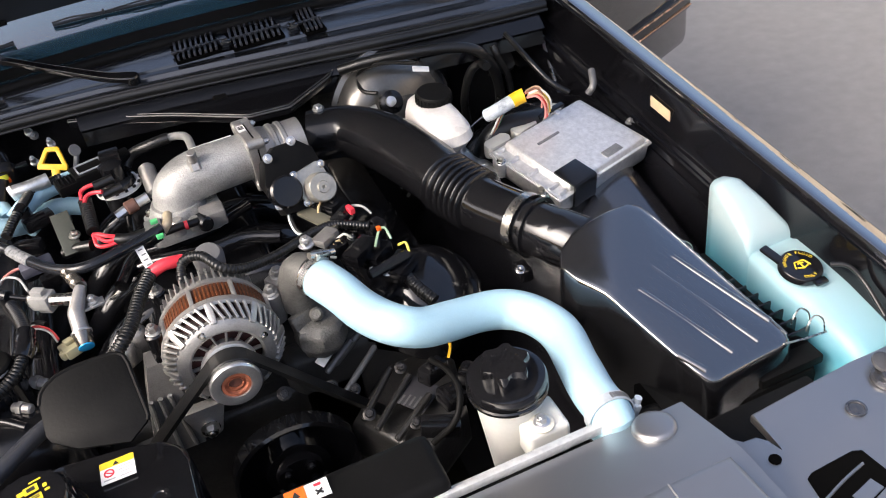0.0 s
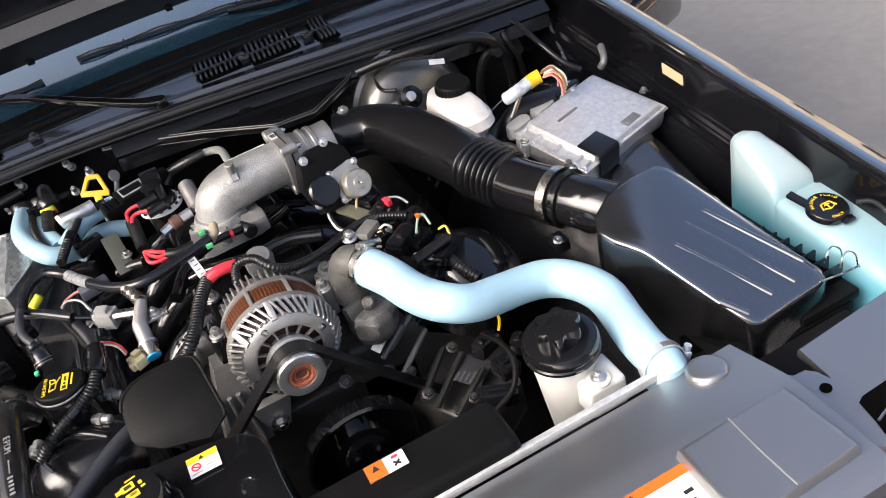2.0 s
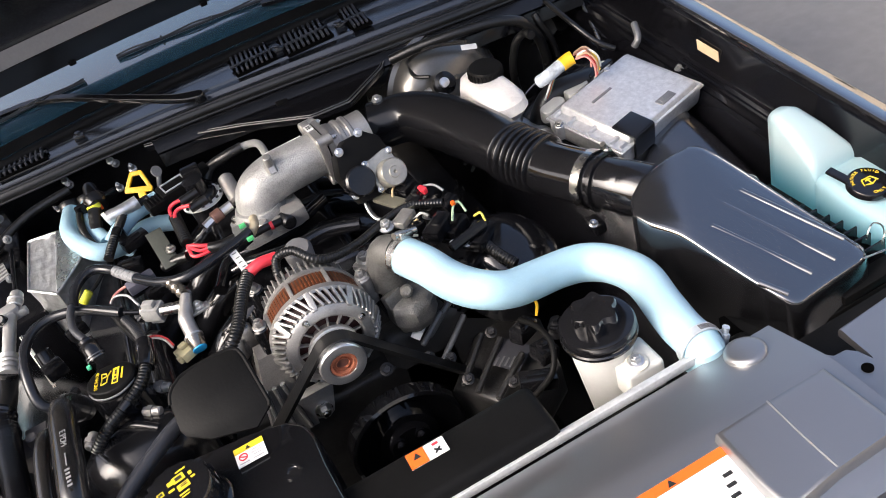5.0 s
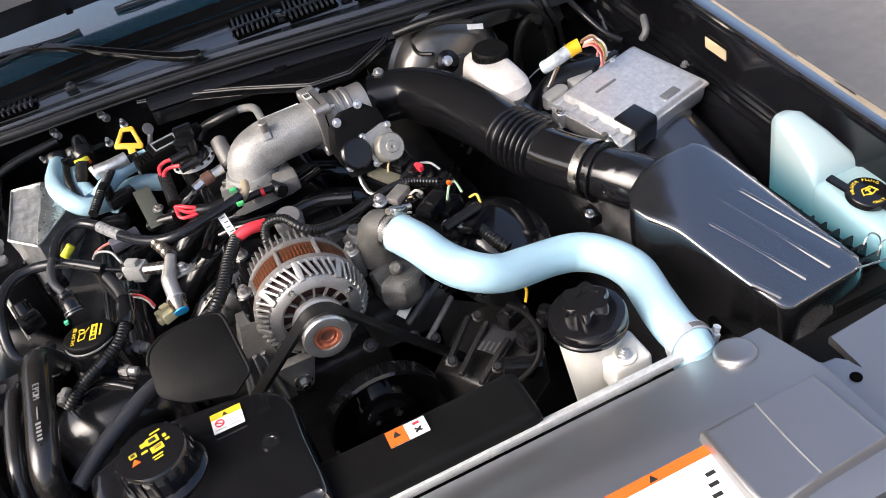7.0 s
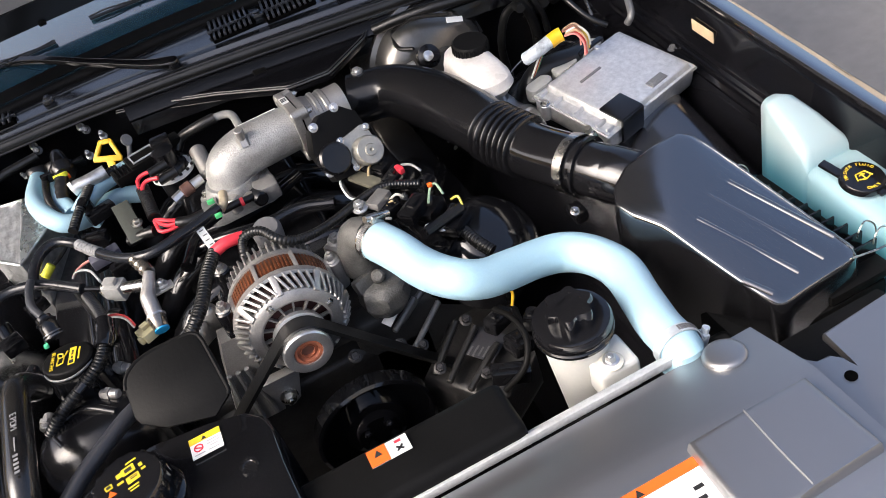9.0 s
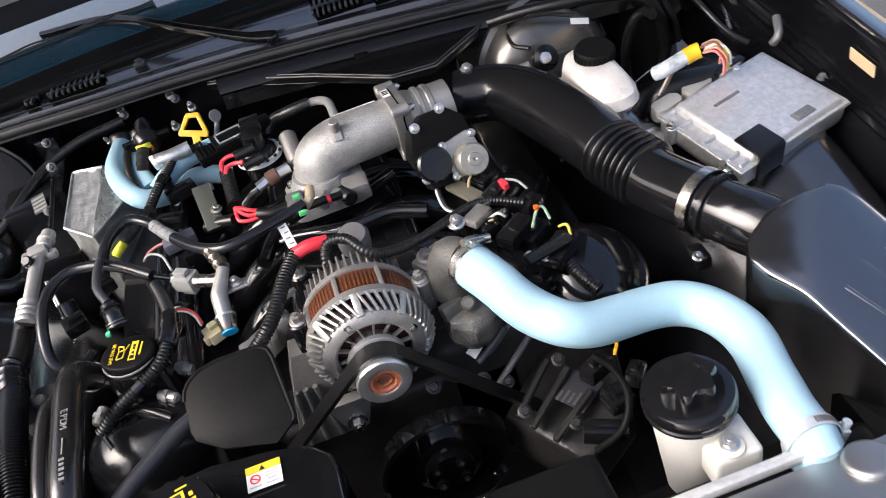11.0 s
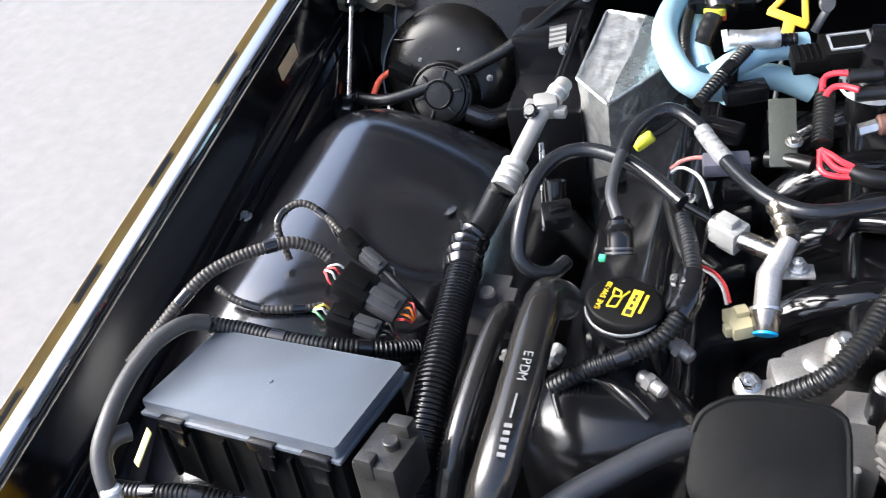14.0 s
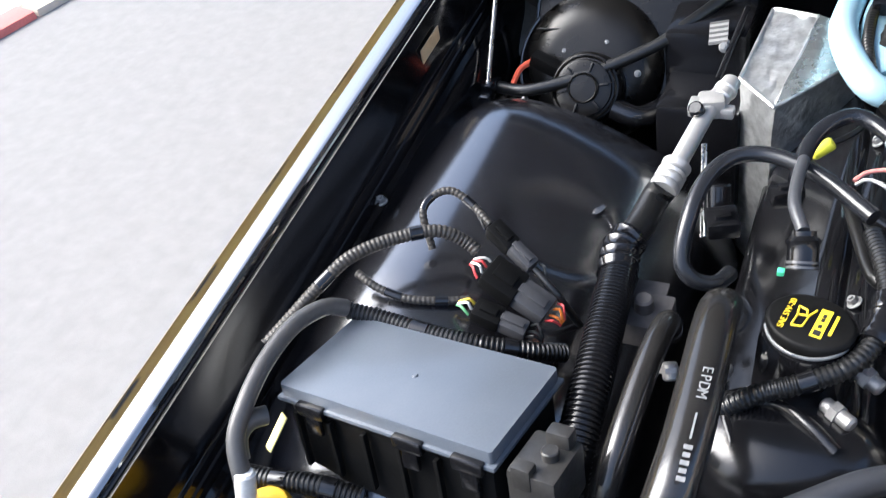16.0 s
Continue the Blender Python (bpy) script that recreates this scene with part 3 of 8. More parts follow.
PANEL = [(0.463, -0.685, 0.81), (0.475, -0.708, 0.81), (0.491, -0.706, 0.81), (0.501, -0.718, 0.81), (0.501, -0.748, 0.81), (0.506, -0.729, 0.81), (0.506, -0.68, 0.81), (0.646, -0.672, 0.81), (0.744, -0.672, 0.81), (0.688, -0.831, 0.81), (0.574, -0.829, 0.81), (0.482, -0.83, 0.81), (0.464, -0.813, 0.81)]
lamp_panel = part("lamp_panel", prism([(p[0], p[1]) for p in PANEL], 0.798, 0.81, 0.002), cover_plastic, car, "dark grey headlamp panel")
part("lamp_panel", prism([(-p[0], p[1]) for p in PANEL], 0.798, 0.81, 0.002), cover_plastic, car, "dark grey headlamp panel")
# Hole and slot are black pieces on the solid panel, painted as shade.
part("panel_hole_shade", lathe([(0.0065, 0), (0.0065, 0.0015)], pose(*(0.489, -0.739, 0.81)), 20), hole_shade, lamp_panel)
SLOT = [(0.5, -0.773, 0.812), (0.508, -0.769, 0.812), (0.56, -0.767, 0.812), (0.569, -0.771, 0.811), (0.572, -0.8, 0.812), (0.568, -0.812, 0.812), (0.541, -0.82, 0.812), (0.494, -0.822, 0.812), (0.489, -0.817, 0.812), (0.494, -0.801, 0.812)]
slot_shade = part("slot_shade", prism([(p[0], p[1]) for p in SLOT], 0.8103, 0.8115, 0), hole_shade, lamp_panel, "black plate painted as a shaded opening in the panel")
part("slot_strut", tube([(0.496, -0.801, 0.812), (0.529, -0.791, 0.812), (0.559, -0.784, 0.812)], 0.0016, 8, 0.008), cover_plastic, slot_shade)
part("slot_bracket", box(0, 0, 0, 0.03, 0.014, 0.0012, 0, Matrix.Translation((0.538, -0.812, 0.812)) @ pose(0, 0, 0, 0, 0, 14)), cover_plastic, slot_shade)
fastener_metal = mat("dark_fastener_metal", (0.12, 0.12, 0.125), 0.25, 0.8, var=0.2)
fast = Matrix.Translation((0.662, -0.711, 0.811))
fastener = part("panel_fastener", lathe([(0.019, 0), (0.019, 0.003), (0.015, 0.005), (0.011, 0.003), (0.008, 0.003), (0.007, 0.006), (0.0, 0.007)], fast, 32), fastener_metal, lamp_panel, "bright push fastener")
part("fastener_cap", lathe([(0.014, 0), (0.0135, 0.003), (0.008, 0.006), (0.0, 0.007)], fast @ pose(0.008, 0.016, 0.005, 15, 10, 0), 28), grey_plastic, fastener)
part("panel_fastener", lathe([(0.011, 0), (0.011, 0.0015), (0.0085, 0.002), (0.008, 0.0005), (0.003, 0.0005), (0.0, 0.002)], Matrix.Translation((0.603, -0.727, 0.811)), 24), fastener_metal, lamp_panel)
part("panel_well", box(0.52, -0.70, 0.762, 0.2, 0.12, 0.03, 0.006), matt_plastic, lamp_panel)
part("bumper", box(0, -0.98, 0.5, 1.9, 0.2, 0.4, 0.08), paint, car, "black front bumper")
part("under_tray", box(0, -0.2, 0.2, 1.5, 1.5, 0.02, 0.005), grime, car)

# ---- engine ----
dark_bolt = mat("grimy_bolt_steel", (0.055, 0.052, 0.05), 0.4, 0.7, var=0.4, scale=60, bump=0.1)
def rel(origin, pts):
    o = Vector(origin)
    return [Vector(p) - o for p in pts]


engine = thing("engine", pose(0, 0, 0), "grimy black petrol engine", "engine")
part("block", mesh_of(box(0, 0.05, 0.47, 0.42, 0.62, 0.40, 0.03), box(0, -0.02, 0.68, 0.22, 0.5, 0.10, 0.02)), grime, engine)
for side in (1, -1):
    m = pose(side * 0.255, 0.0, 0.715, 0, side * 36, 0)
    vc = part("valve_cover", mesh_of(box(0, 0, 0, 0.17, 0.56, 0.11, 0.03, m, 4), box(0, -0.01, 0.05, 0.115, 0.50, 0.045, 0.02, m, 4)), gloss_plastic, engine, "black valve cover")
    for k in range(5):
        part("cover_bolt", bolt(m @ Vector((-side * 0.07, -0.24 + 0.12 * k, 0.056)), m.to_3x3() @ Vector((0, 0, 1)), 0.005), dull_alu, vc)
# Cast timing cover at the front of the engine, with ribs.
timing = part("timing_cover", box(0.17, -0.255, 0.655, 0.20, 0.05, 0.20, 0.02, None, 3), mat("timing_alu", (0.045, 0.045, 0.044), 0.5, 0.3, var=0.3, scale=30, fine=500, bump=0.25), engine, "dull cast timing cover")
part("front_casting", box(-0.12, -0.24, 0.62, 0.16, 0.05, 0.22, 0.02, None, 3), grime, engine)
part("front_casting", box(0.02, -0.25, 0.56, 0.34, 0.06, 0.3, 0.02, None, 3), grime, engine)
for p, q in (((0.131, -0.337, 0.72), (0.198, -0.29, 0.74)), ((0.137, -0.296, 0.74), (0.188, -0.272, 0.76)), ((0.122, -0.305, 0.74), (0.17, -0.282, 0.76))):
    part("rib", rod(p, q, 0.0045, seg=10, bev=0.002), dull_alu, timing)
for p in ((0.12, -0.333, 0.74), (0.06, -0.335, 0.762), (0.141, -0.248, 0.8)):
    part("cover_bolt", bolt(p, (0, -0.7, 0.7), 0.0065, 0.006), dark_bolt, timing)
part("part_tag", box(0, 0, 0, 0.04, 0.014, 0.002, 0.0005, Matrix.Translation((0.129, -0.303, 0.77)) @ pose(0, 0, 0, 30, 0, 45)), white_paint, timing, "small pale part tag")
part("black_cover", prism([(p[0], p[1]) for p in ((0.128, -0.349, 0.7), (0.242, -0.234, 0.7), (0.301, -0.307, 0.7), (0.279, -0.401, 0.7), (0.199, -0.456, 0.7))], 0.60, 0.685, 0.02, None, 4), grime, engine)
dim_print = mat("worn_grey_print", (0.09, 0.09, 0.09), 0.5, var=0.3)
data_plate = part("data_plate", box(0, 0, 0, 0.05, 0.045, 0.0015, 0.0004, Matrix.Translation((0.223, -0.371, 0.705)) @ pose(0, 0, 0, 8, 0, 38)), mat("grey_label", (0.025, 0.025, 0.03), 0.5, var=0.3), engine, "dark engine data label")
for k in range(5):
    part("print_bar", box(-0.018 + 0.002 * k, 0.014 - 0.007 * k, 0.0012, 0.016 + 0.004 * (k % 2), 0.0025, 0.0006, 0, Matrix.Translation((0.223, -0.371, 0.705)) @ pose(0, 0, 0, 8, 0, 38)), dim_print, data_plate)

plenum = part("intake_manifold", mesh_of(box(0.02, 0.02, 0.77, 0.20, 0.40, 0.07, 0.025, None, 4)), gloss_plastic, engine, "black plastic intake manifold")
for side in (1, -1):
    for k in range(4):
        y = -0.11 + 0.095 * k
        part("runner", tube([(0.02 + side * 0.02, y, 0.775), (0.02 + side * 0.07, y, 0.79), (0.02 + side * 0.125, y - 0.004, 0.775), (0.02 + side * 0.17, y - 0.008, 0.735), (0.02 + side * 0.19, y - 0.008, 0.70)], 0.022, 14, 0.012), gloss_plastic, plenum)
part("cross_pipe", tube([(-0.079, -0.038, 0.82), (-0.041, -0.049, 0.83), (0.027, -0.076, 0.835), (0.084, -0.074, 0.835), (0.136, -0.094, 0.83)], 0.0105, 12, 0.01), gloss_plastic, plenum, "smooth black pipe across the manifold")
part("cross_pipe", tube([(-0.097, -0.08, 0.83), (-0.067, -0.02, 0.83), (-0.015, -0.025, 0.835), (0.043, -0.01, 0.83), (0.111, 0.022, 0.83)], 0.0105, 12, 0.01), gloss_plastic, plenum)
# Coil packs and injectors along the far bank.
for px in ((0.241, -0.228, 0.85), (0.247, -0.11, 0.84), (0.178, -0.169, 0.86)):
    coil = part("coil_pack", box(px[0], px[1], px[2] - 0.01, 0.045, 0.03, 0.025, 0.005, Matrix.Translation(px) @ pose(0, 0, 0, 0, 0, 40) @ Matrix.Translation(-Vector(px))), plastic, engine, "black ignition coil")
    part("coil_boot", rod((px[0], px[1], px[2] - 0.02), (px[0] + 0.02, px[1], px[2] - 0.10), 0.013, seg=16), rubber, coil)
for p, q in (((0.212, -0.291, 0.86), (0.273, -0.281, 0.865)), ((0.22, -0.219, 0.85), (0.249, -0.235, 0.86))):
    part("connector_bar", rod(p, q, 0.0075, seg=8, bev=0.002), plastic, engine)
part("coil_bolt", bolt((0.156, -0.197, 0.875), (0, -0.2, 1), 0.008, 0.008), bright_alu, engine)
part("coil_bracket", box(0, 0, 0, 0.034, 0.022, 0.012, 0.003, Matrix.Translation((0.184, -0.198, 0.875)) @ pose(0, 0, 0, 0, 0, 35)), alu, engine, "pale metal bracket")
part("olive_strip", box(0, 0, 0, 0.022, 0.075, 0.006, 0.002, Matrix.Translation((0.19, -0.143, 0.87)) @ pose(0, 0, 0, 0, 0, 25)), mat("olive_plastic", (0.10, 0.095, 0.07), 0.5, var=0.2), engine, "dull olive bracket strip")
VC_END = (0.305, -0.281, 0.8)
part("shiny_cover_end", lathe([(0.075, -0.08), (0.073, -0.02), (0.066, 0.0), (0.050, 0.014), (0.025, 0.022), (0.0, 0.024)], axis_matrix(VC_END, (0.35, -0.35, 0.85)), 36), gloss_plastic, engine, "shiny black end of the valve cover")
part("breather_loom", loom([(0.263, -0.278, 0.83), (0.268, -0.313, 0.83), (0.28, -0.337, 0.82)], 0.008), rubber, engine)

# Fan shroud behind the radiator.
shroud = part("fan_shroud", mesh_of(
    box(-0.10, -0.595, 0.80, 0.56, 0.075, 0.104, 0.012, None, 3),
    box(0.30, -0.61, 0.73, 0.30, 0.045, 0.10, 0.012, None, 3)), matt_plastic, car, "matt black fan shroud")
part("shroud_lower", box(0.02, -0.56, 0.52, 0.8, 0.04, 0.4, 0.01), matt_plastic, shroud)
sm = Matrix.Translation((0.044, -0.578, 0.854)) @ pose(0, 0, 0, 5, 0, 0) @ Matrix.Diagonal((0.74, 0.8, 1, 1))
st = part("warning_sticker", box(0, 0, 0, 0.062, 0.026, 0.0008, 0, sm), white_paint, shroud, "white and orange fan warning sticker")
orange = mat("orange_print", (0.80, 0.12, 0.008), 0.5, var=0.06, bump=0.02)
part("orange_half", box(-0.0165, 0, 0.0006, 0.029, 0.026, 0.0008, 0, sm), orange, st, "orange half")
black_print = mat("black_print", (0.01, 0.01, 0.01), 0.6, var=0.1, bump=0.02)
part("triangle_mark", prism([(-0.022, -0.001), (-0.010, -0.001), (-0.016, 0.009)], 0.001, 0.0015, 0, sm), black_print, st)
part("fan_mark", mesh_of(*[box(0.0, 0.0, 0, 0.012, 0.0028, 0.0006, 0, sm @ pose(0.016, -0.004, 0.001, 0, 0, a)) for a in (35, -35)]), black_print, st)
part("hand_mark", box(0.016, 0.007, 0.001, 0.010, 0.004, 0.0006, 0, sm), red, st)

# Pulley of the pump below the alternator.
pump = thing("pump_pulley", pose(0.045, -0.36, 0.665), "glossy black steel pump pulley", "pulley")
part("pulley_rim", lathe([(0.085, 0.0), (0.085, 0.022), (0.080, 0.024), (0.078, 0.01), (0.045, 0.006), (0.043, 0.018), (0.032, 0.02), (0.03, 0.03), (0.012, 0.031)], pose(0, 0, 0, 90, 0, 0), 56), paint, pump)
for k in range(4):
    a = math.radians(45 + 90 * k)
    part("pulley_bolt", bolt((0.022 * math.cos(a), -0.031, 0.022 * math.sin(a)), (0, -1, 0), 0.005), plastic, pump)

# Ribbed belt.
belt = thing("drive_belt", pose(0.008, -0.365, 0.842), "black ribbed rubber drive belt", "belt")
bo = (0.008, -0.365, 0.842)


def belt_run(pts, w=0.022):
    line = [Vector(p) - Vector(bo) for p in pts]
    bm = bmesh.new()
    rings = []
    for i, p in enumerate(line):
        t = (line[min(i + 1, len(line) - 1)] - line[max(i - 1, 0)]).normalized()
        n = Vector((0, 1, 0)).cross(t).normalized()
        rings.append([bm.verts.new(p + Vector((0, s * w / 2, 0)) + n * h) for s, h in ((-1, 0), (1, 0), (1, 0.005), (-1, 0.005))])
    for a, b in zip(rings, rings[1:]):
        for j in range(4):
            bm.faces.new((a[j], a[(j + 1) % 4], b[(j + 1) % 4], b[j]))
    bm.faces.new(rings[0])
    bm.faces.new(rings[-1])
    return bm


arc = [(0.011 + 0.0335 * math.cos(a), -0.359, 0.845 + 0.0335 * math.sin(a)) for a in [math.radians(130 - 8.5 * k) for k in range(11)]]
for run_points in ([(-0.20, -0.359, 0.70), (-0.105, -0.359, 0.785), arc[0]], arc, [arc[-1], (0.14, -0.359, 0.735), (0.25, -0.359, 0.60)]):
    strand = part("belt_run", belt_run(run_points), rubber, belt)
    for k in range(-2, 3):
        part("belt_rib", belt_run([(p[0], p[1] + 0.0044 * k, p[2]) for p in run_points], 0.0022), rubber, strand).location = (0, 0, -0.0012)

# ---- thermostat neck ----
neck = thing("thermostat_neck", pose(*(0.135, -0.284, 0.83)), "dull cast aluminium thermostat housing", "thermostat housing")
n0 = (0.135, -0.284, 0.83)
THO = [(q.x, q.y) for q in rel(n0, [(0.114, -0.201, 0.83), (0.145, -0.236, 0.83), (0.158, -0.273, 0.83), (0.166, -0.308, 0.83), (0.151, -0.326, 0.83), (0.127, -0.331, 0.83), (0.1, -0.316, 0.83), (0.097, -0.284, 0.83), (0.106, -0.251, 0.83)])]
thm = Vector((sum(p[0] for p in THO) / len(THO), sum(p[1] for p in THO) / len(THO), 0))
cast = loft([[thm + (p - thm) * s + Vector((0, 0, z)) for p in [Vector((x, y, 0)) for x, y in THO]] for s, z in ((0.8, -0.05), (1.0, -0.03), (0.97, -0.010), (0.84, -0.002), (0.5, 0.003))])
bmesh.ops.subdivide_edges(cast, edges=cast.edges[:], cuts=3, use_grid_fill=True)
for v in cast.verts:
    v.co += Vector(noise.noise_vector(v.co * 60)) * 0.003
thermo_alu = mat("grimy_thermostat_casting", (0.13, 0.128, 0.12), 0.5, 0.45, var=0.4, scale=50, fine=400, bump=0.5, dust=0.3, dustcol=(0.06, 0.055, 0.05))
part("housing", cast, thermo_alu, neck, "rough cast housing")
part("casting_lug", mesh_of(box(0, 0, 0, 0.03, 0.016, 0.02, 0.004, Matrix.Translation(rel(n0, [(0.112, -0.296, 0.835)])[0]) @ pose(0, 0, 0, -20, 0, 20)), rod(rel(n0, [(0.134, -0.281, 0.82)])[0], rel(n0, [(0.131, -0.307, 0.845)])[0], 0.009, seg=16, bev=0.003)), thermo_alu, neck)
part("spout", tube(rel(n0, [(0.121, -0.266, 0.84), (0.122, -0.269, 0.872), (0.13, -0.275, 0.895), (0.142, -0.298, 0.9)]), 0.0245, 24, 0.006, lambda s: 0.026 - 0.003 * min(1, s / 0.05)), thermo_alu, neck)
for p in ((0.111, -0.29, 0.825), (0.106, -0.219, 0.86)):
    part("neck_bolt", bolt(rel(n0, [p])[0], (0, -0.3, 1), 0.008, 0.008), dull_alu, neck)
part("neck_rib", rod(rel(n0, [(0.103, -0.278, 0.82)])[0], rel(n0, [(0.129, -0.279, 0.81)])[0], 0.005, seg=10), bright_alu, neck)
part("ear", box(0, 0, 0, 0.05, 0.03, 0.014, 0.005, Matrix.Translation(rel(n0, [(0.114, -0.218, 0.852)])[0]) @ pose(0, 0, 0, 0, 0, 30)), alu, neck)

# ---- radiator hose ----
HOSE = [(0.143, -0.302, 0.900), (0.161, -0.347, 0.899), (0.176, -0.372, 0.884), (0.193, -0.391, 0.872), (0.214, -0.413, 0.868), (0.241, -0.416, 0.856), (0.278, -0.408, 0.843), (0.313, -0.402, 0.833), (0.345, -0.403, 0.825), (0.370, -0.420, 0.821), (0.384, -0.452, 0.822), (0.386, -0.488, 0.826), (0.377, -0.538, 0.828), (0.370, -0.583, 0.829), (0.369, -0.622, 0.829)]
hose = thing("radiator_hose", pose(*HOSE[0]), "pale blue silicone radiator hose, clamped at both ends", "hose")
hp = rel(HOSE[0], HOSE)
hp = list(hp) + [hp[-1] + Vector((0.0, 0.004, -0.022))]
part("hose_body", tube(hp, 0.0252, 40, 0.006, lambda s: 0.0252 + 0.0005 * math.sin(s * 23) + 0.0003 * math.sin(s * 71)), hose_blue, hose)


def band(p, d, r, w=0.012):
    """A worm-drive clamp about p."""
    return lathe([(r, -w / 2), (r + 0.0015, -w / 2), (r + 0.0015, w / 2), (r, w / 2)], axis_matrix(p, d), 40, cap=False)


def clamp(name, p, d, r, turn, parent, material, w=0.012):
    c = part(name, band(p, d, r, w), material, parent, "steel worm-drive clamp")
    mm = axis_matrix(p, d) @ pose(0, 0, 0, 0, 0, turn)
    part("screw_housing", box(r + 0.005, 0, 0, 0.009, 0.022, w * 1.15, 0.002, mm), material, c)
    part("screw", rod(mm @ Vector((r + 0.006, -0.020, 0)), mm @ Vector((r + 0.006, 0.018, 0)), 0.0045, seg=12), material, c)
    for k in range(14):
        part("band_slot", box(r + 0.0016, 0, 0, 0.0008, 0.0022, w * 0.6, 0, mm @ pose(0, 0, 0, 0, 0, 25 + 6 * k)), dull_alu, c)
    return c


hose_band = mat("pale_band_metal", (0.55, 0.60, 0.64), 0.35, 0.5, var=0.15, scale=60)
clamp("clamp", hp[0].lerp(hp[1], 0.12), hp[1] - hp[0], 0.0254, 65, hose, steel)
clamp("clamp", hp[-2].lerp(hp[-3], 0.10), hp[-2] - hp[-3], 0.0260, -20, hose, hose_band, 0.012)
part("outlet", rod(hp[-1], hp[-1] + (hp[-1] - hp[-2]).normalized() * 0.012 + Vector((0, 0, -0.02)), 0.021, seg=24, bev=0.003), matt_plastic, hose)

# ---- alternator ----
alt = thing("alternator", pose(0.011, -0.285, 0.845), "bright cast aluminium alternator with copper windings showing", "alternator")
ym = pose(0, 0, 0, 90, 0, 0)
part("rear_case", lathe([(0.02, -0.075), (0.050, -0.072), (0.058, -0.062), (0.064, -0.034), (0.072, -0.030), (0.072, -0.022), (0.067, -0.021)], ym, 56), alu, alt)
for k in range(17):
    a = math.radians(28 + 7.6 * k)
    part("rear_fin", box(0, 0, 0, 0.0028, 0.04, 0.012, 0.001, pose(0.061 * math.cos(a), 0.042, 0.061 * math.sin(a), 0, 90 - math.degrees(a), 0)), alu, alt)
# Lighter copper strands paint glints of light onto the darker windings.
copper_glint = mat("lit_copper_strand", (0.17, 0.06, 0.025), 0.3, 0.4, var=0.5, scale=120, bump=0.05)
part("stator", lathe([(0.0685, -0.023), (0.0705, -0.020), (0.0705, 0.012), (0.0685, 0.014)], ym, 64), copper, alt, "varnished copper stator")
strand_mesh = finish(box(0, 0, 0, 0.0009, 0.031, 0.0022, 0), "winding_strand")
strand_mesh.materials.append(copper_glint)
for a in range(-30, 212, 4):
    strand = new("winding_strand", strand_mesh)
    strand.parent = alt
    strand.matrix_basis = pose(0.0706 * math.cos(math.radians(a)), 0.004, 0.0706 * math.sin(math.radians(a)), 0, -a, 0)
for k in range(4):
    a = math.radians(20 + 42 * k)
    part("stator_tie", box(0.0715 * math.cos(a), 0.004, 0.0715 * math.sin(a), 0.006, 0.036, 0.006, 0.002), alu, alt)
# Solid core; the shade behind the vents is in its dark red.
part("dark_core", lathe([(0.066, 0.012), (0.066, 0.02), (0.056, 0.034), (0.03, 0.036), (0.0, 0.036)], ym, 40), mat("winding_shade_red", (0.035, 0.006, 0.005), 0.6, var=0.5, scale=80), alt, "dark red windings behind the vents, shade painted in")
part("front_rim", lathe([(0.068, 0.0125), (0.0745, 0.013), (0.0745, 0.022), (0.071, 0.024), (0.068, 0.020)], ym, 64, cap=False), alu, alt)
part("front_ring", lathe([(0.060, 0.036), (0.0605, 0.0425), (0.057, 0.0465), (0.047, 0.0485), (0.0435, 0.046), (0.044, 0.036)], ym, 64, cap=False), alu, alt)
part("front_hub", lathe([(0.027, 0.036), (0.027, 0.050), (0.024, 0.052), (0.0, 0.052)], ym, 40), alu, alt)
fin_mesh = finish(box(0, 0, 0, 0.0036, 0.026, 0.0080, 0.0012), "fin")
fin_mesh.materials.append(alu)
for k in range(48):
    ang = 7.5 * k
    if k % 12 in (0, 6):
        continue
    a = math.radians(ang)
    fin = new("fin", fin_mesh)
    fin.parent = alt
    fin.matrix_basis = ym @ pose(0, 0, 0, 0, 0, ang) @ pose(0.0665, 0, 0.033, 0, 0, 0) @ pose(0, 0, 0, 0, 56, 0) @ pose(0, 0, 0, 0, 0, 90) @ pose(0, 0, 0, 0, 0, 24)
for k in range(8):
    a = math.radians(45 * k)
    part("case_web", box(0, 0, 0, 0.028, 0.009, 0.0078, 0.002, ym @ pose(0, 0, 0, 0, 0, 45 * k) @ pose(0.066, 0, 0.033, 0, 56, 0)), alu, alt)
spoke_mesh = finish(box(0.037, 0, 0.042, 0.022, 0.0026, 0.006, 0.0008), "spoke")
spoke_mesh.materials.append(alu)
for k in range(14):
    sp = new("spoke", spoke_mesh)
    sp.parent = alt
    sp.matrix_basis = ym @ pose(0, 0, 0, 0, 0, 360 / 14 * k)
for k in range(4):
    part("hub_bolt", bolt(ym @ pose(0, 0, 0, 0, 0, 20 + 90 * k) @ Vector((0.052, 0, 0.046)), (0, -1, 0), 0.004, 0.003), steel, alt)
pulley = part("pulley", lathe([(0.026, 0.050), (0.034, 0.052), (0.034, 0.058), (0.030, 0.060), (0.030, 0.087), (0.0315, 0.089), (0.0315, 0.092), (0.030, 0.0945), (0.024, 0.0955), (0.0185, 0.0945), (0.0175, 0.090)], ym, 56, cap=False), bright_alu, alt, "zinc-plated belt pulley")
part("pulley_hub", lathe([(0.0178, 0.0895), (0.0175, 0.093), (0.014, 0.093), (0.0125, 0.089), (0.0095, 0.089), (0.009, 0.091), (0.0085, 0.091), (0.0078, 0.070)], ym, 40, cap=False), rust, pulley, "rusty pulley nut")
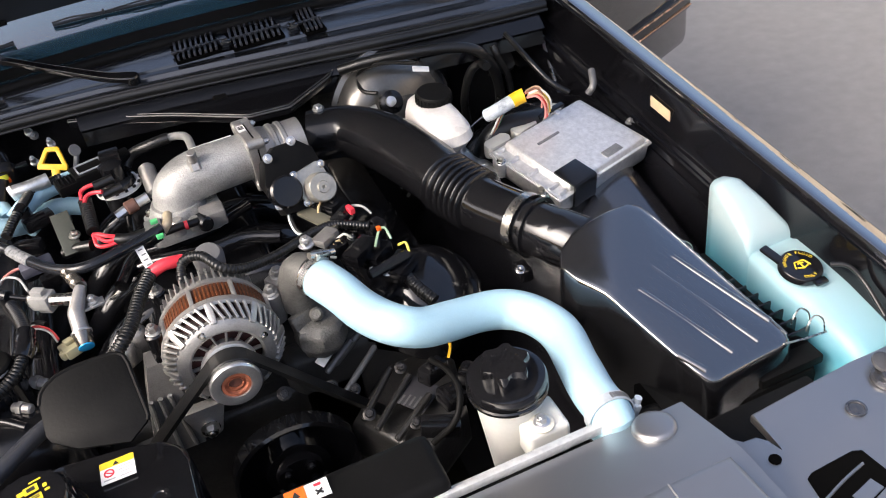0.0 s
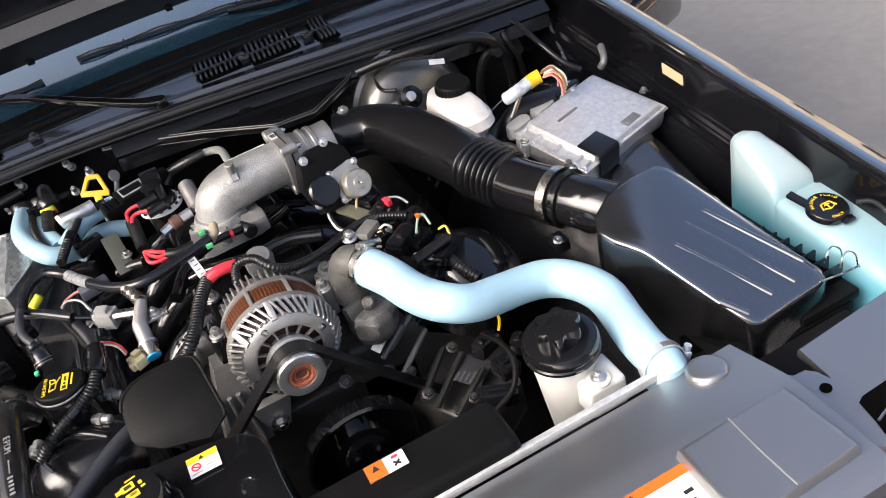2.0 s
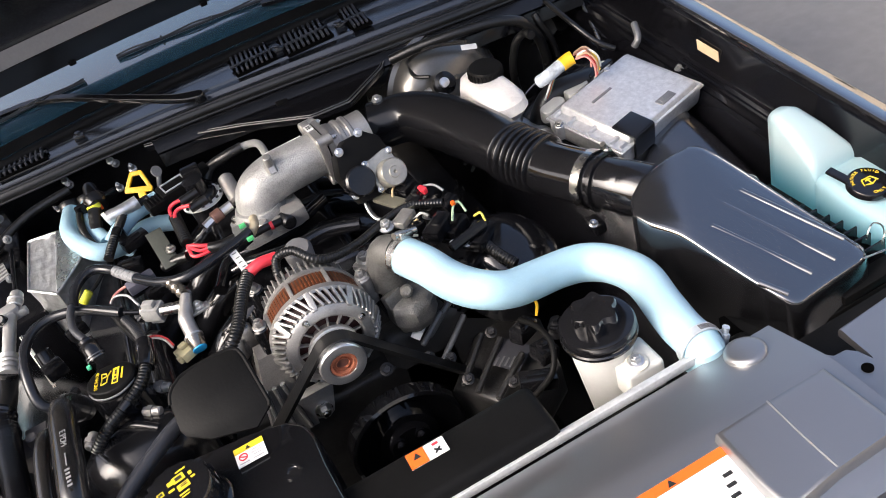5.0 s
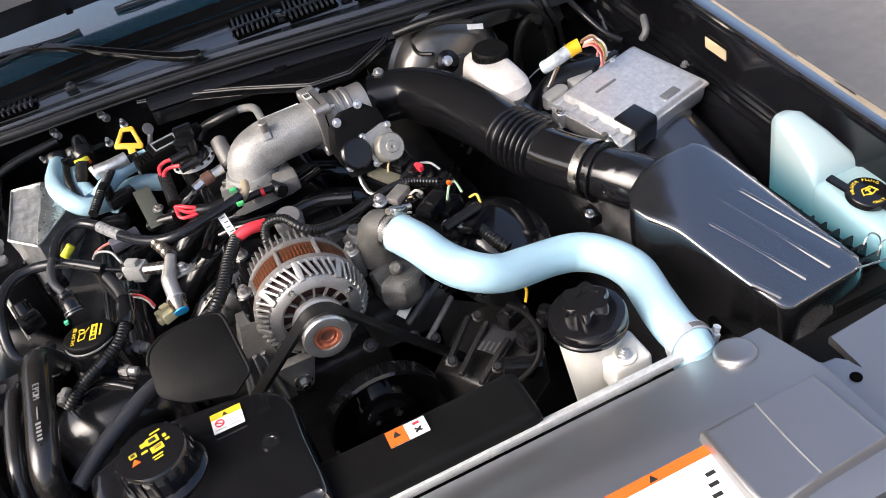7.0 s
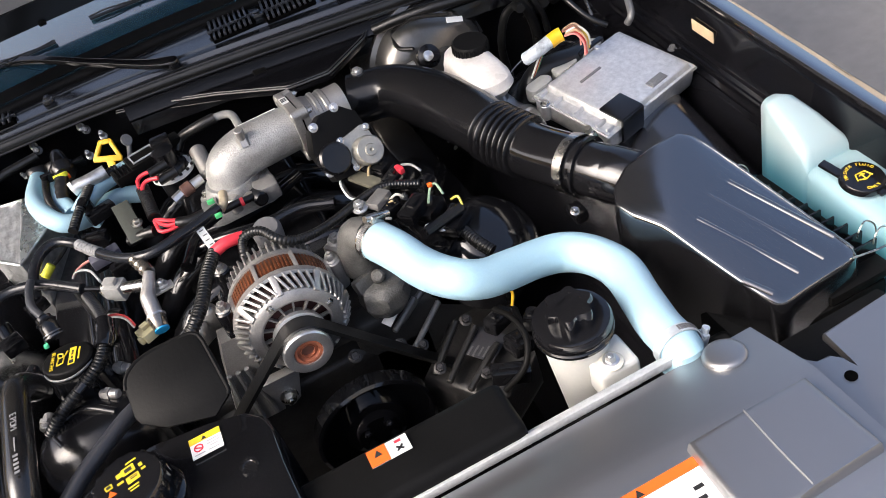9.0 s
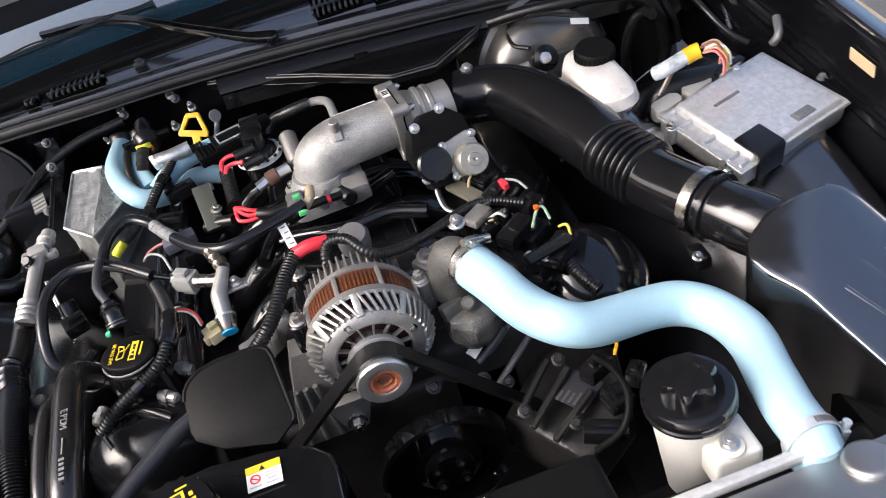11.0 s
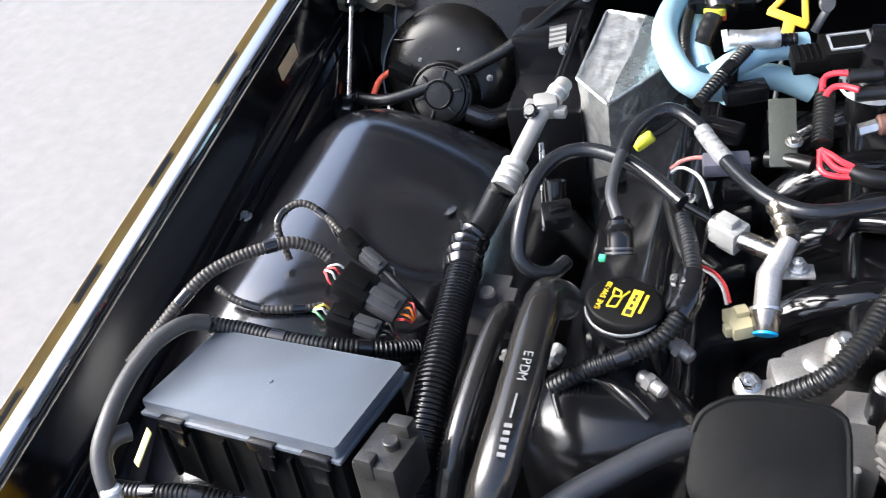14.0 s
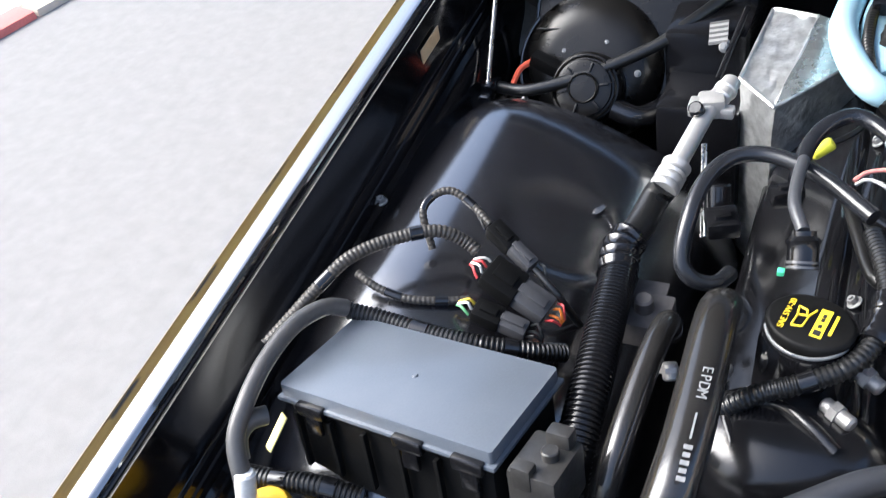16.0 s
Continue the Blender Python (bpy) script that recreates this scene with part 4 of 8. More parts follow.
# Disc closing the bore, in rust darkened for the hole's shade.
part("hub_bore", lathe([(0.0084, 0.0870), (0.004, 0.0865), (0.0, 0.0865)], ym, 24), mat("bore_shade_rust", (0.12, 0.05, 0.035), 0.6, var=0.4, scale=80), pulley)
ALT = alt.matrix_basis.inverted()
for p, foot in (((-0.061, -0.279, 0.889), 0.055), ((-0.048, -0.187, 0.881), 0.06), ((0.087, -0.267, 0.875), 0.05)):
    b0 = ALT @ Vector(p)
    ear = part("ear", mesh_of(rod(b0 + Vector((0, 0, -foot)), b0 + Vector((0, 0, -0.004)), 0.012, seg=18, bev=0.002), box(b0.x * 0.86, b0.y, b0.z - foot * 0.8, abs(b0.x) * 0.4 + 0.012, 0.022, 0.018, 0.004)), alu if p[0] > 0 else plastic, alt, "mounting ear")
    part("ear_bolt", bolt(b0 + Vector((0, 0, -0.004)), (0, -0.1, 1), 0.0068, 0.008), alu, ear)
foot = ALT @ Vector((-0.039, -0.33, 0.756))
part("lower_ear", mesh_of(prism([(-0.028, 0.035), (0.028, 0.035), (0.013, -0.012), (0.006, -0.016), (-0.006, -0.016), (-0.013, -0.012)], -0.008, 0.008, 0.003, Matrix.Translation(foot) @ pose(0, 0, 0, 90, 0, 0))), alu, alt)
part("lower_bolt", bolt(foot + Vector((0, -0.008, 0)), (0, -1, 0), 0.0085, 0.008), steel, alt)
bkt = part("left_bracket", loft([[ALT @ Vector(q) for q in ring] for ring in (
    [(-0.085, -0.29, 0.845), (-0.065, -0.29, 0.845), (-0.065, -0.26, 0.845), (-0.085, -0.26, 0.845)],
    [(-0.10, -0.30, 0.79), (-0.055, -0.30, 0.79), (-0.055, -0.25, 0.79), (-0.10, -0.25, 0.79)],
    [(-0.12, -0.30, 0.70), (-0.055, -0.30, 0.70), (-0.055, -0.25, 0.70), (-0.12, -0.25, 0.70)])]), alu, alt, "cast mounting bracket")
for k in range(3):
    part("bracket_rib", rod(ALT @ Vector((-0.072 - 0.012 * k, -0.302, 0.80)), ALT @ Vector((-0.066 - 0.02 * k, -0.302, 0.705)), 0.0035, seg=8), dull_alu, bkt)
part("plug", box(*(ALT @ Vector((-0.032, -0.215, 0.86))), 0.03, 0.035, 0.03, 0.006), plastic, alt, "grey-black alternator plug")

# ---- red and black charging cable ----
CAB = [(0.03, -0.183, 0.895), (-0.001, -0.181, 0.905), (-0.024, -0.184, 0.91), (-0.044, -0.185, 0.905)]
cable = thing("charging_cable", pose(*CAB[0]), "red battery cable with black corrugated sleeve", "cable")
part("red_sleeve", tube(rel(CAB[0], CAB[1:]), 0.0085, 14, 0.006), red, cable, "bright red sleeve")
part("terminal_cap", lathe([(0.02, -0.012), (0.021, 0.006), (0.017, 0.013), (0.0, 0.014)], axis_matrix((0, 0, 0), (0, -0.3, 1)), 28), mat("grey_rubber", (0.12, 0.12, 0.125), 0.5, var=0.15), cable, "grey rubber terminal cap")
part("sleeve", loom(rel(CAB[0], [(-0.044, -0.185, 0.905), (-0.064, -0.218, 0.9), (-0.084, -0.257, 0.89), (-0.105, -0.28, 0.88), (-0.139, -0.282, 0.85)]), 0.0088), rubber, cable)
part("sleeve", loom(rel(CAB[0], [(-0.007, -0.225, 0.89), (-0.009, -0.216, 0.905), (0, -0.206, 0.92), (0.022, -0.215, 0.925), (0.04, -0.238, 0.915), (0.064, -0.236, 0.9), (0.108, -0.214, 0.885), (0.17, -0.178, 0.875), (0.207, -0.17, 0.87), (0.248, -0.186, 0.86)]), 0.0062), rubber, cable)
for k, (c, off) in enumerate(((red, -0.003), (yellow, 0.0), (yellow, 0.003))):
    part("wire_tail", tube([q + Vector((off, 0, 0)) for q in rel(CAB[0], [(-0.005, -0.223, 0.892), (-0.011, -0.225, 0.885), (-0.016, -0.219, 0.875)])], 0.0016, 6, 0.004), c, cable)
part("cable_tag", box(0, 0, 0, 0.012, 0.034, 0.001, 0, Matrix.Translation(rel(CAB[0], [(-0.05, -0.114, 0.885)])[0]) @ pose(0, 0, 0, 40, 0, 12)), white_paint, cable, "white paper tag")
for k in range(4):
    part("tag_bar", box(0.001 * (k % 2), 0.012 - 0.008 * k, 0.0008, 0.006, 0.0014, 0.0005, 0, Matrix.Translation(rel(CAB[0], [(-0.05, -0.114, 0.885)])[0]) @ pose(0, 0, 0, 40, 0, 12)), dim_print, cable)

# ---- air cleaner ----
air = thing("air_cleaner", pose(0.57, -0.5, 0.55), "glossy black plastic air cleaner box with ribbed lid", "air cleaner")
am = Matrix.Translation((-0.57, 0.5, -0.55))
# The lid is one sloping plate with rolled edges; its outline lies in the plane through LID_P.
LID_P, LID_N = Vector((0.554, -0.373, 0.890)), Vector((0.119, -0.332, 0.936))
LID = [(0.547, -0.374), (0.560, -0.379), (0.572, -0.412), (0.600, -0.509), (0.625, -0.594), (0.622, -0.605), (0.612, -0.607), (0.560, -0.613), (0.510, -0.620), (0.499, -0.616), (0.492, -0.604), (0.480, -0.576), (0.463, -0.528), (0.447, -0.479), (0.430, -0.447), (0.424, -0.421), (0.437, -0.396), (0.467, -0.378), (0.512, -0.373)]


def lid_top(x, y):
    """The sloping plate, bent down towards the neck beyond a soft crease."""
    d = max(0.0, 0.603 * (y + 0.378) - 0.798 * (x - 0.545))
    return LID_P.z - (LID_N.x * (x - LID_P.x) + LID_N.y * (y - LID_P.y)) / LID_N.z - 0.30 * d * d / (d + 0.015)


lid_line = [(p.x, p.y) for p in even([Vector((x, y, 0)) for x, y in LID + LID[:1]], 0.008)][:-1]
lc = Vector((sum(p[0] for p in lid_line) / len(lid_line), sum(p[1] for p in lid_line) / len(lid_line)))


def lid_ring(scale, drop, z_low=None):
    ring = []
    for x, y in lid_line:
        px, py = lc.x + (x - lc.x) * scale, lc.y + (y - lc.y) * scale
        ring.append(am @ Vector((px, py, z_low if z_low is not None else lid_top(px, py) - drop)))
    return ring


lid = part("lid", loft([lid_ring(1.03, 0, 0.70), lid_ring(1.028, 0.050), lid_ring(1.022, 0.018), lid_ring(1.014, 0.006), lid_ring(1.002, 0.0018), lid_ring(0.975, 0.0004), lid_ring(0.9, 0.0), lid_ring(0.8, -0.0012), lid_ring(0.7, -0.0018), lid_ring(0.58, -0.0025), lid_ring(0.45, -0.003), lid_ring(0.32, -0.0033), lid_ring(0.2, -0.0034), lid_ring(0.02, -0.0035)]), airbox_plastic, air, "sloping black lid", 60)
# Raised ribs on the lid, along its slope.
for x0, y0, x1, y1 in ((0.556, -0.462, 0.617, -0.576), (0.521, -0.468, 0.585, -0.593), (0.489, -0.491, 0.548, -0.598), (0.484, -0.579, 0.503, -0.606)):
    part("lid_rib", tube([am @ Vector((x0 + (x1 - x0) * k / 5, y0 + (y1 - y0) * k / 5, lid_top(x0 + (x1 - x0) * k / 5, y0 + (y1 - y0) * k / 5) - 0.0010)) for k in range(6)], 0.0046, 12, 0.008), airbox_plastic, lid)
part("lid_edge", tube([am @ Vector((x, y, lid_top(x, y) - 0.004)) for x, y in ((0.562, -0.383), (0.574, -0.412), (0.602, -0.509), (0.6265, -0.594))], 0.0022, 10, 0.01), airbox_plastic, lid)
base = part("base", mesh_of(box(0.56, -0.495, 0.65, 0.20, 0.25, 0.2, 0.012, am), box(0.622, -0.5, 0.757, 0.09, 0.235, 0.014, 0.003, am)), matt_plastic, air, "ribbed black lower half")
for k in range(11):
    y = -0.395 - 0.0195 * k
    x = 0.584 + 0.155 * (-0.385 - y)
    part("rib", box(x + 0.024, y, 0.775, 0.050, 0.0028, 0.03, 0.0008, am), plastic, base)
for x, y in ((0.600, -0.392), (0.617, -0.405), (0.655, -0.585), (0.661, -0.603)):
    clip = part("wire_clip", tube([am @ Vector(p) for p in ((x - 0.014, y, 0.80), (x - 0.012, y, 0.812), (x, y + 0.004, 0.816), (x + 0.01, y, 0.808), (x + 0.012, y - 0.003, 0.79))], 0.0010, 8, 0.004), steel, base, "thin steel wire clip")
part("wire_clip", tube([am @ Vector(p) for p in ((0.615, -0.607, 0.80), (0.64, -0.612, 0.80), (0.668, -0.613, 0.798))], 0.0013, 8, 0.006), steel, base)
# Neck from the box to the duct.
part("neck", tube([am @ Vector(q) for q in ((0.463, -0.339, 0.85), (0.471, -0.353, 0.849), (0.481, -0.367, 0.846))], 0.0392, 36, 0.006), gloss_plastic, air, "moulded neck")

# ---- intake duct ----
DUCT = [(0.478, -0.366, 0.847), (0.467, -0.347, 0.85), (0.456, -0.329, 0.852), (0.439, -0.293, 0.852), (0.415, -0.234, 0.85), (0.39, -0.159, 0.855), (0.37, -0.071, 0.86), (0.345, 0.004, 0.865), (0.305, 0.066, 0.87), (0.246, 0.09, 0.87)]
DUCT_NECK, DUCT = DUCT[0], DUCT[1:]
duct = thing("intake_duct", pose(*DUCT[3]), "black plastic intake duct with a ribbed bellows", "intake duct")
dp = rel(DUCT[3], DUCT)
part("elbow", tube(dp[4:], 0.043, 36, 0.008, lambda s: 0.042 + 0.006 * math.sin(min(1, s / 0.25) * math.pi) ), plastic, duct, "smooth black elbow")
part("bellows", tube([dp[3].lerp(dp[4], 0.28), dp[3].lerp(dp[4], 0.65), dp[4], dp[4].lerp(dp[5], 0.25)], 0.04, 36, 0.0011, lambda s: 0.0375 + 0.0105 * abs(math.sin(s / 0.0112 * math.pi)) ** 0.8), plastic, duct, "ribbed bellows")
part("cuff", tube([dp[2].lerp(dp[3], -0.1), dp[3], dp[3].lerp(dp[4], 0.35)], 0.0405, 36, 0.008), gloss_plastic, duct)
part("meter_tube", tube([Vector(DUCT_NECK) - Vector(DUCT[3]), dp[0], dp[1], dp[2]], 0.0375, 36, 0.008), gloss_plastic, duct, "air meter tube")
clamp("clamp", dp[2].lerp(dp[3], 0.02), dp[3] - dp[2], 0.0415, 160, duct, steel, 0.014)
part("band_ridge", lathe([(0.0385, -0.003), (0.0435, -0.002), (0.0435, 0.002), (0.0385, 0.003)], axis_matrix(dp[1].lerp(dp[2], 0.55), dp[2] - dp[1]), 40, cap=False), plastic, duct)
part("meter_plug", box(*(rel(DUCT[3], [(0.409, -0.334, 0.81)])[0]), 0.02, 0.03, 0.018, 0.004), plastic, duct)
part("meter_screw", bolt(rel(DUCT[3], [(0.398, -0.352, 0.83)])[0], (0, -0.5, 1), 0.0045), steel, duct)
part("duct_port", lathe([(0.018, 0), (0.017, 0.02), (0.010, 0.026)], axis_matrix(rel(DUCT[3], [(0.353, -0.072, 0.85)])[0], (-0.5, -0.7, 0.2)), 24), plastic, duct)

# ---- throttle body, actuator and intake elbow ----
TB = (0.152, 0.061, 0.89)
throttle = thing("air_intake", pose(*TB), "cast aluminium intake elbow with its throttle flange", "air intake")
axis_pts = rel(TB, [(0.195, 0.034, 0.905), (0.137, 0.028, 0.906), (0.090, 0.025, 0.907), (0.05, 0.025, 0.904), (0.022, 0.024, 0.890), (0.011, 0.020, 0.855)])
part("elbow", tube(axis_pts[1:], 0.036, 36, 0.005, lambda s: 0.0355 + 0.002 * math.sin(s * 18)), elbow_cast, throttle, "rough cast aluminium elbow")
d0 = (axis_pts[0] - axis_pts[2]).normalized()
fm = axis_matrix(axis_pts[1], d0)
part("flange", prism(rounded(0.088, 0.086, 0.010), -0.006, 0.006, 0.002, fm), alu, throttle)
# A black plate paints the shade between the two flanges.
part("flange_gap_shade", prism(rounded(0.080, 0.078, 0.010), 0.006, 0.009, 0, fm), hole_shade, throttle)
part("throttle_flange", prism(rounded(0.084, 0.082, 0.010), 0.009, 0.019, 0.002, fm), alu, throttle)
part("bore", lathe([(0.039, 0.018), (0.037, 0.03), (0.035, 0.032), (0.035, 0.036), (0.037, 0.038), (0.037, 0.043), (0.034, 0.045), (0.034, 0.05), (0.036, 0.052), (0.036, 0.057), (0.033, 0.06), (0.033, 0.085)], fm, 36), alu, throttle)
for sx, sy in ((-1, 1), (1, 1), (1, -1), (-1, -1)):
    part("flange_bolt", bolt(fm @ Vector((sx * 0.034, sy * 0.033, 0.018)), d0, 0.005, 0.006), steel, throttle)
    part("flange_lug", rod(fm @ Vector((sx * 0.035, sy * 0.034, -0.008)), fm @ Vector((sx * 0.035, sy * 0.034, 0.0195)), 0.0095, seg=16, bev=0.002), alu, throttle)
# The foot where the elbow meets the manifold.
bp = rel(TB, [(0.016, -0.004, 0.858)])[0]
part("foot", prism(rounded(0.112, 0.082, 0.014), -0.012, 0.006, 0.003, Matrix.Translation(bp) @ pose(0, 0, 0, 0, 0, 2)), elbow_cast, throttle, "cast foot plate")
part("foot_collar", tube([bp + Vector((-0.004, 0.022, 0.0)), bp + Vector((-0.003, 0.022, 0.02))], 0.043, 32, 0.004, lambda s: 0.046 - 0.4 * s), elbow_cast, throttle)
for dx, dy in ((0.045, 0.022), (0.046, -0.028), (-0.046, 0.028), (-0.012, -0.033)):
    part("foot_bolt", bolt(bp + Vector((dx, dy, 0.006)), (0, 0, 1), 0.005, 0.006), steel, throttle)
part("foot_lug", mesh_of(box(bp.x + 0.040, bp.y - 0.026, bp.z + 0.004, 0.036, 0.034, 0.026, 0.005), rod(bp + Vector((-0.012, -0.034, -0.004)), bp + Vector((-0.012, -0.034, 0.022)), 0.011, seg=18, bev=0.003), rod(bp + Vector((0.012, -0.036, -0.004)), bp + Vector((0.012, -0.036, 0.016)), 0.010, seg=18, bev=0.003)), alu, throttle)
part("foot_block", box(bp.x - 0.046, bp.y - 0.022, bp.z + 0.006, 0.024, 0.036, 0.026, 0.004), dull_alu, throttle)
part("side_boss", rod(rel(TB, [(-0.014, 0.105, 0.902)])[0], rel(TB, [(-0.012, 0.055, 0.876)])[0], 0.013, seg=20, bev=0.004), alu, throttle)
lab = Matrix.Translation(rel(TB, [(0.090, 0.045, 0.9378)])[0]) @ pose(0, 0, 0, -33, 0, 2)
part("bar_label", box(0, 0, 0, 0.062, 0.010, 0.0012, 0, lab), white_paint, throttle, "narrow white label strip")
lab2 = Matrix.Translation(rel(TB, [(0.137, 0.034, 0.9500)])[0]) @ pose(0, 0, 0, 0, 0, 4)
part("square_label", box(0, 0, 0, 0.011, 0.020, 0.0012, 0, lab2), white_paint, throttle)
for k in range(3):
    part("label_bar", box(0, -0.004 + 0.004 * k, 0.001, 0.009, 0.0018, 0.0006, 0, lab2), black_print, throttle)
# Vacuum nipple and grey hose end on the elbow.
v0 = rel(TB, [(0.056, 0.004, 0.935)])[0]
part("vacuum_nipple", mesh_of(rod(v0, v0 + Vector((0, -0.006, 0.022)), 0.007, seg=14, bev=0.001), rod(v0 + Vector((0, -0.006, -0.01)), v0 + Vector((0, 0.004, 0.005)), 0.010, seg=6)), alu, throttle)
part("vacuum_elbow", tube(rel(TB, [(0.061, 0.052, 0.922), (0.061, 0.068, 0.930), (0.059, 0.095, 0.933), (0.047, 0.115, 0.930), (0.028, 0.118, 0.93)]), 0.0065, 12, 0.005), mat("grey_rubber_hose", (0.22, 0.22, 0.21), 0.6), throttle, "grey rubber elbow")
part("vacuum_hose", tube(rel(TB, [(0.034, 0.118, 0.93), (0.005, 0.122, 0.926), (-0.027, 0.134, 0.914), (-0.042, 0.129, 0.90)]), 0.0085, 14, 0.008), rubber, throttle, "black vacuum hose")
part("sensor", mesh_of(rod(rel(TB, [(0.036, -0.028, 0.862)])[0], rel(TB, [(0.043, -0.060, 0.868)])[0], 0.011, seg=18, bev=0.003)), plastic, throttle)

# Black actuator housing with a bright motor.
act = thing("throttle_actuator", pose(*(0.181, -0.090, 0.915)), "black plastic throttle actuator with a bright motor", "actuator")
A0 = (0.181, -0.090, 0.915)
af = Matrix() @ pose(0, 0, 0, 62, 0, 14)
part("housing", prism([(x * 0.82, y * 0.82) for x, y in [(-0.045, -0.052), (0.0, -0.06), (0.035, -0.045), (0.055, -0.005), (0.052, 0.035), (0.03, 0.058), (-0.01, 0.062), (-0.04, 0.045), (-0.056, 0.01)]], -0.03, 0.0, 0.004, af), matt_plastic, act)
part("gear_bump", lathe([(0.024, -0.002), (0.024, 0.012), (0.021, 0.015), (0.0, 0.0155)], af @ pose(-0.025, -0.012, 0), 32), plastic, act)
motor_alu = mat("warm_motor_metal", (0.40, 0.39, 0.35), 0.4, 0.7, var=0.2, scale=60, bump=0.1)
part("motor_plate", prism(rounded(0.050, 0.050, 0.007), 0.0, 0.006, 0.0015, af @ pose(0.018, -0.018, 0, 0, 0, 6)), motor_alu, act)
part("motor", lathe([(0.0215, 0.004), (0.0215, 0.026), (0.0195, 0.029), (0.009, 0.029), (0.008, 0.032), (0.003, 0.032), (0.0, 0.028)], af @ pose(0.021, -0.027, 0), 36), motor_alu, act, "round bright motor can")
for x, y in ((-0.004, 0.004), (0.040, 0.002), (-0.003, -0.040)):
    part("plate_screw", bolt(af @ Vector((x, y, 0.006)), af.to_3x3() @ Vector((0, 0, 1)), 0.004, 0.003), steel, act)
for x, y in ((-0.026, 0.040), (0.016, 0.049), (-0.040, -0.026)):
    part("housing_screw", bolt(af @ Vector((x, y, 0.0)), af.to_3x3() @ Vector((0, 0, 1)), 0.0048, 0.0045), bright_alu, act)
part("red_lock", box(0, 0, 0, 0.014, 0.01, 0.012, 0.002, Matrix.Translation(rel(A0, [(0.159, -0.081, 0.87)])[0])), red, act, "red locking tab")
for c, dx in ((white_paint, 0), (black_print, 0.004)):
    part("wire", tube([q + Vector((dx, 0, 0)) for q in rel(A0, [(0.168, -0.078, 0.87), (0.154, -0.104, 0.865), (0.153, -0.139, 0.86), (0.165, -0.153, 0.855)])], 0.0018, 6, 0.004), c, act)

# Thin injector and coil wires looping up between the black plugs.
WIRES = [("tan", (0.45, 0.34, 0.18), [(0.208, -0.108, 0.875), (0.197, -0.126, 0.88), (0.192, -0.132, 0.872)]),
         ("pale", (0.62, 0.60, 0.52), [(0.197, -0.204, 0.87), (0.207, -0.212, 0.88), (0.215, -0.214, 0.872)]),
         ("pale", (0.62, 0.60, 0.52), [(0.15, -0.267, 0.89), (0.163, -0.273, 0.9), (0.18, -0.269, 0.89)]),
         ("green", (0.30, 0.42, 0.28), [(0.238, -0.247, 0.868), (0.25, -0.233, 0.88), (0.259, -0.232, 0.882), (0.262, -0.245, 0.87)]),
         ("yellow", (0.70, 0.55, 0.08), [(0.266, -0.263, 0.87), (0.273, -0.274, 0.878), (0.273, -0.283, 0.868)]),
         ("grey", (0.30, 0.30, 0.30), [(0.24, -0.146, 0.875), (0.25, -0.164, 0.88), (0.258, -0.176, 0.872)]),
         ("tan", (0.45, 0.34, 0.18), [(0.189, -0.212, 0.868), (0.197, -0.214, 0.875), (0.201, -0.215, 0.868)])]
for colour, rgb, pts in WIRES:
    part("thin_wire", tube(pts, 0.0018, 6, 0.004), mat("wire_" + colour, rgb, 0.45), engine)
part("red_tab", box(0, 0, 0, 0.008, 0.016, 0.010, 0.002, Matrix.Translation((0.233, -0.159, 0.878)) @ pose(0, 0, 0, 0, 0, 15)), red, engine, "red locking tab")
part("orange_tab", box(0, 0, 0, 0.006, 0.006, 0.006, 0.001, Matrix.Translation((0.251, -0.231, 0.883))), orange, engine)
for q, sx, sy, rz in (((0.217, -0.122, 0.868), 0.03, 0.026, 30), ((0.222, -0.155, 0.866), 0.04, 0.022, 40), ((0.219, -0.234, 0.86), 0.05, 0.026, 38), ((0.257, -0.182, 0.85), 0.03, 0.02, 30), ((0.194, -0.213, 0.86), 0.024, 0.02, 20), ((0.259, -0.276, 0.845), 0.05, 0.03, 42), ((0.226, -0.285, 0.82), 0.06, 0.04, 40)):
    part("injector_plug", mesh_of(box(0, 0, 0, sx, sy, 0.02, 0.004, Matrix.Translation(q) @ pose(0, 0, 0, 0, 0, rz)), box(sx * 0.1, 0, 0.011, sx * 0.5, sy * 0.5, 0.006, 0.002, Matrix.Translation(q) @ pose(0, 0, 0, 0, 0, rz))), plastic, engine)
for q in ((0.221, -0.275, 0.85), (0.238, -0.284, 0.85), (0.155, -0.201, 0.875)):
    part("plug_bolt", bolt(q, (0, -0.3, 1), 0.005, 0.006), bright_alu, engine)

# Plugs, bolts and loops low down between the hose and the reservoir.
for q, sx, sy, rz in (((0.244, -0.395, 0.76), 0.04, 0.022, 30), ((0.25, -0.438, 0.75), 0.03, 0.03, 10), ((0.221, -0.467, 0.74), 0.05, 0.022, -20), ((0.278, -0.431, 0.77), 0.026, 0.02, 50)):
    part("low_plug", mesh_of(box(0, 0, 0, sx, sy, 0.022, 0.004, Matrix.Translation(q) @ pose(0, 0, 0, 0, 10, rz)), box(0, 0, 0.012, sx * 0.6, sy * 0.4, 0.006, 0.001, Matrix.Translation(q) @ pose(0, 0, 0, 0, 10, rz))), plastic, engine)
part("low_hose", tube([(0.244, -0.394, 0.78), (0.254, -0.426, 0.785), (0.254, -0.463, 0.78), (0.235, -0.486, 0.76), (0.205, -0.479, 0.73)], 0.0042, 12, 0.006), matt_plastic, engine)
part("low_wire", tube([(0.272, -0.387, 0.8), (0.273, -0.394, 0.79), (0.265, -0.403, 0.78)], 0.002, 6, 0.004), yellow, engine)
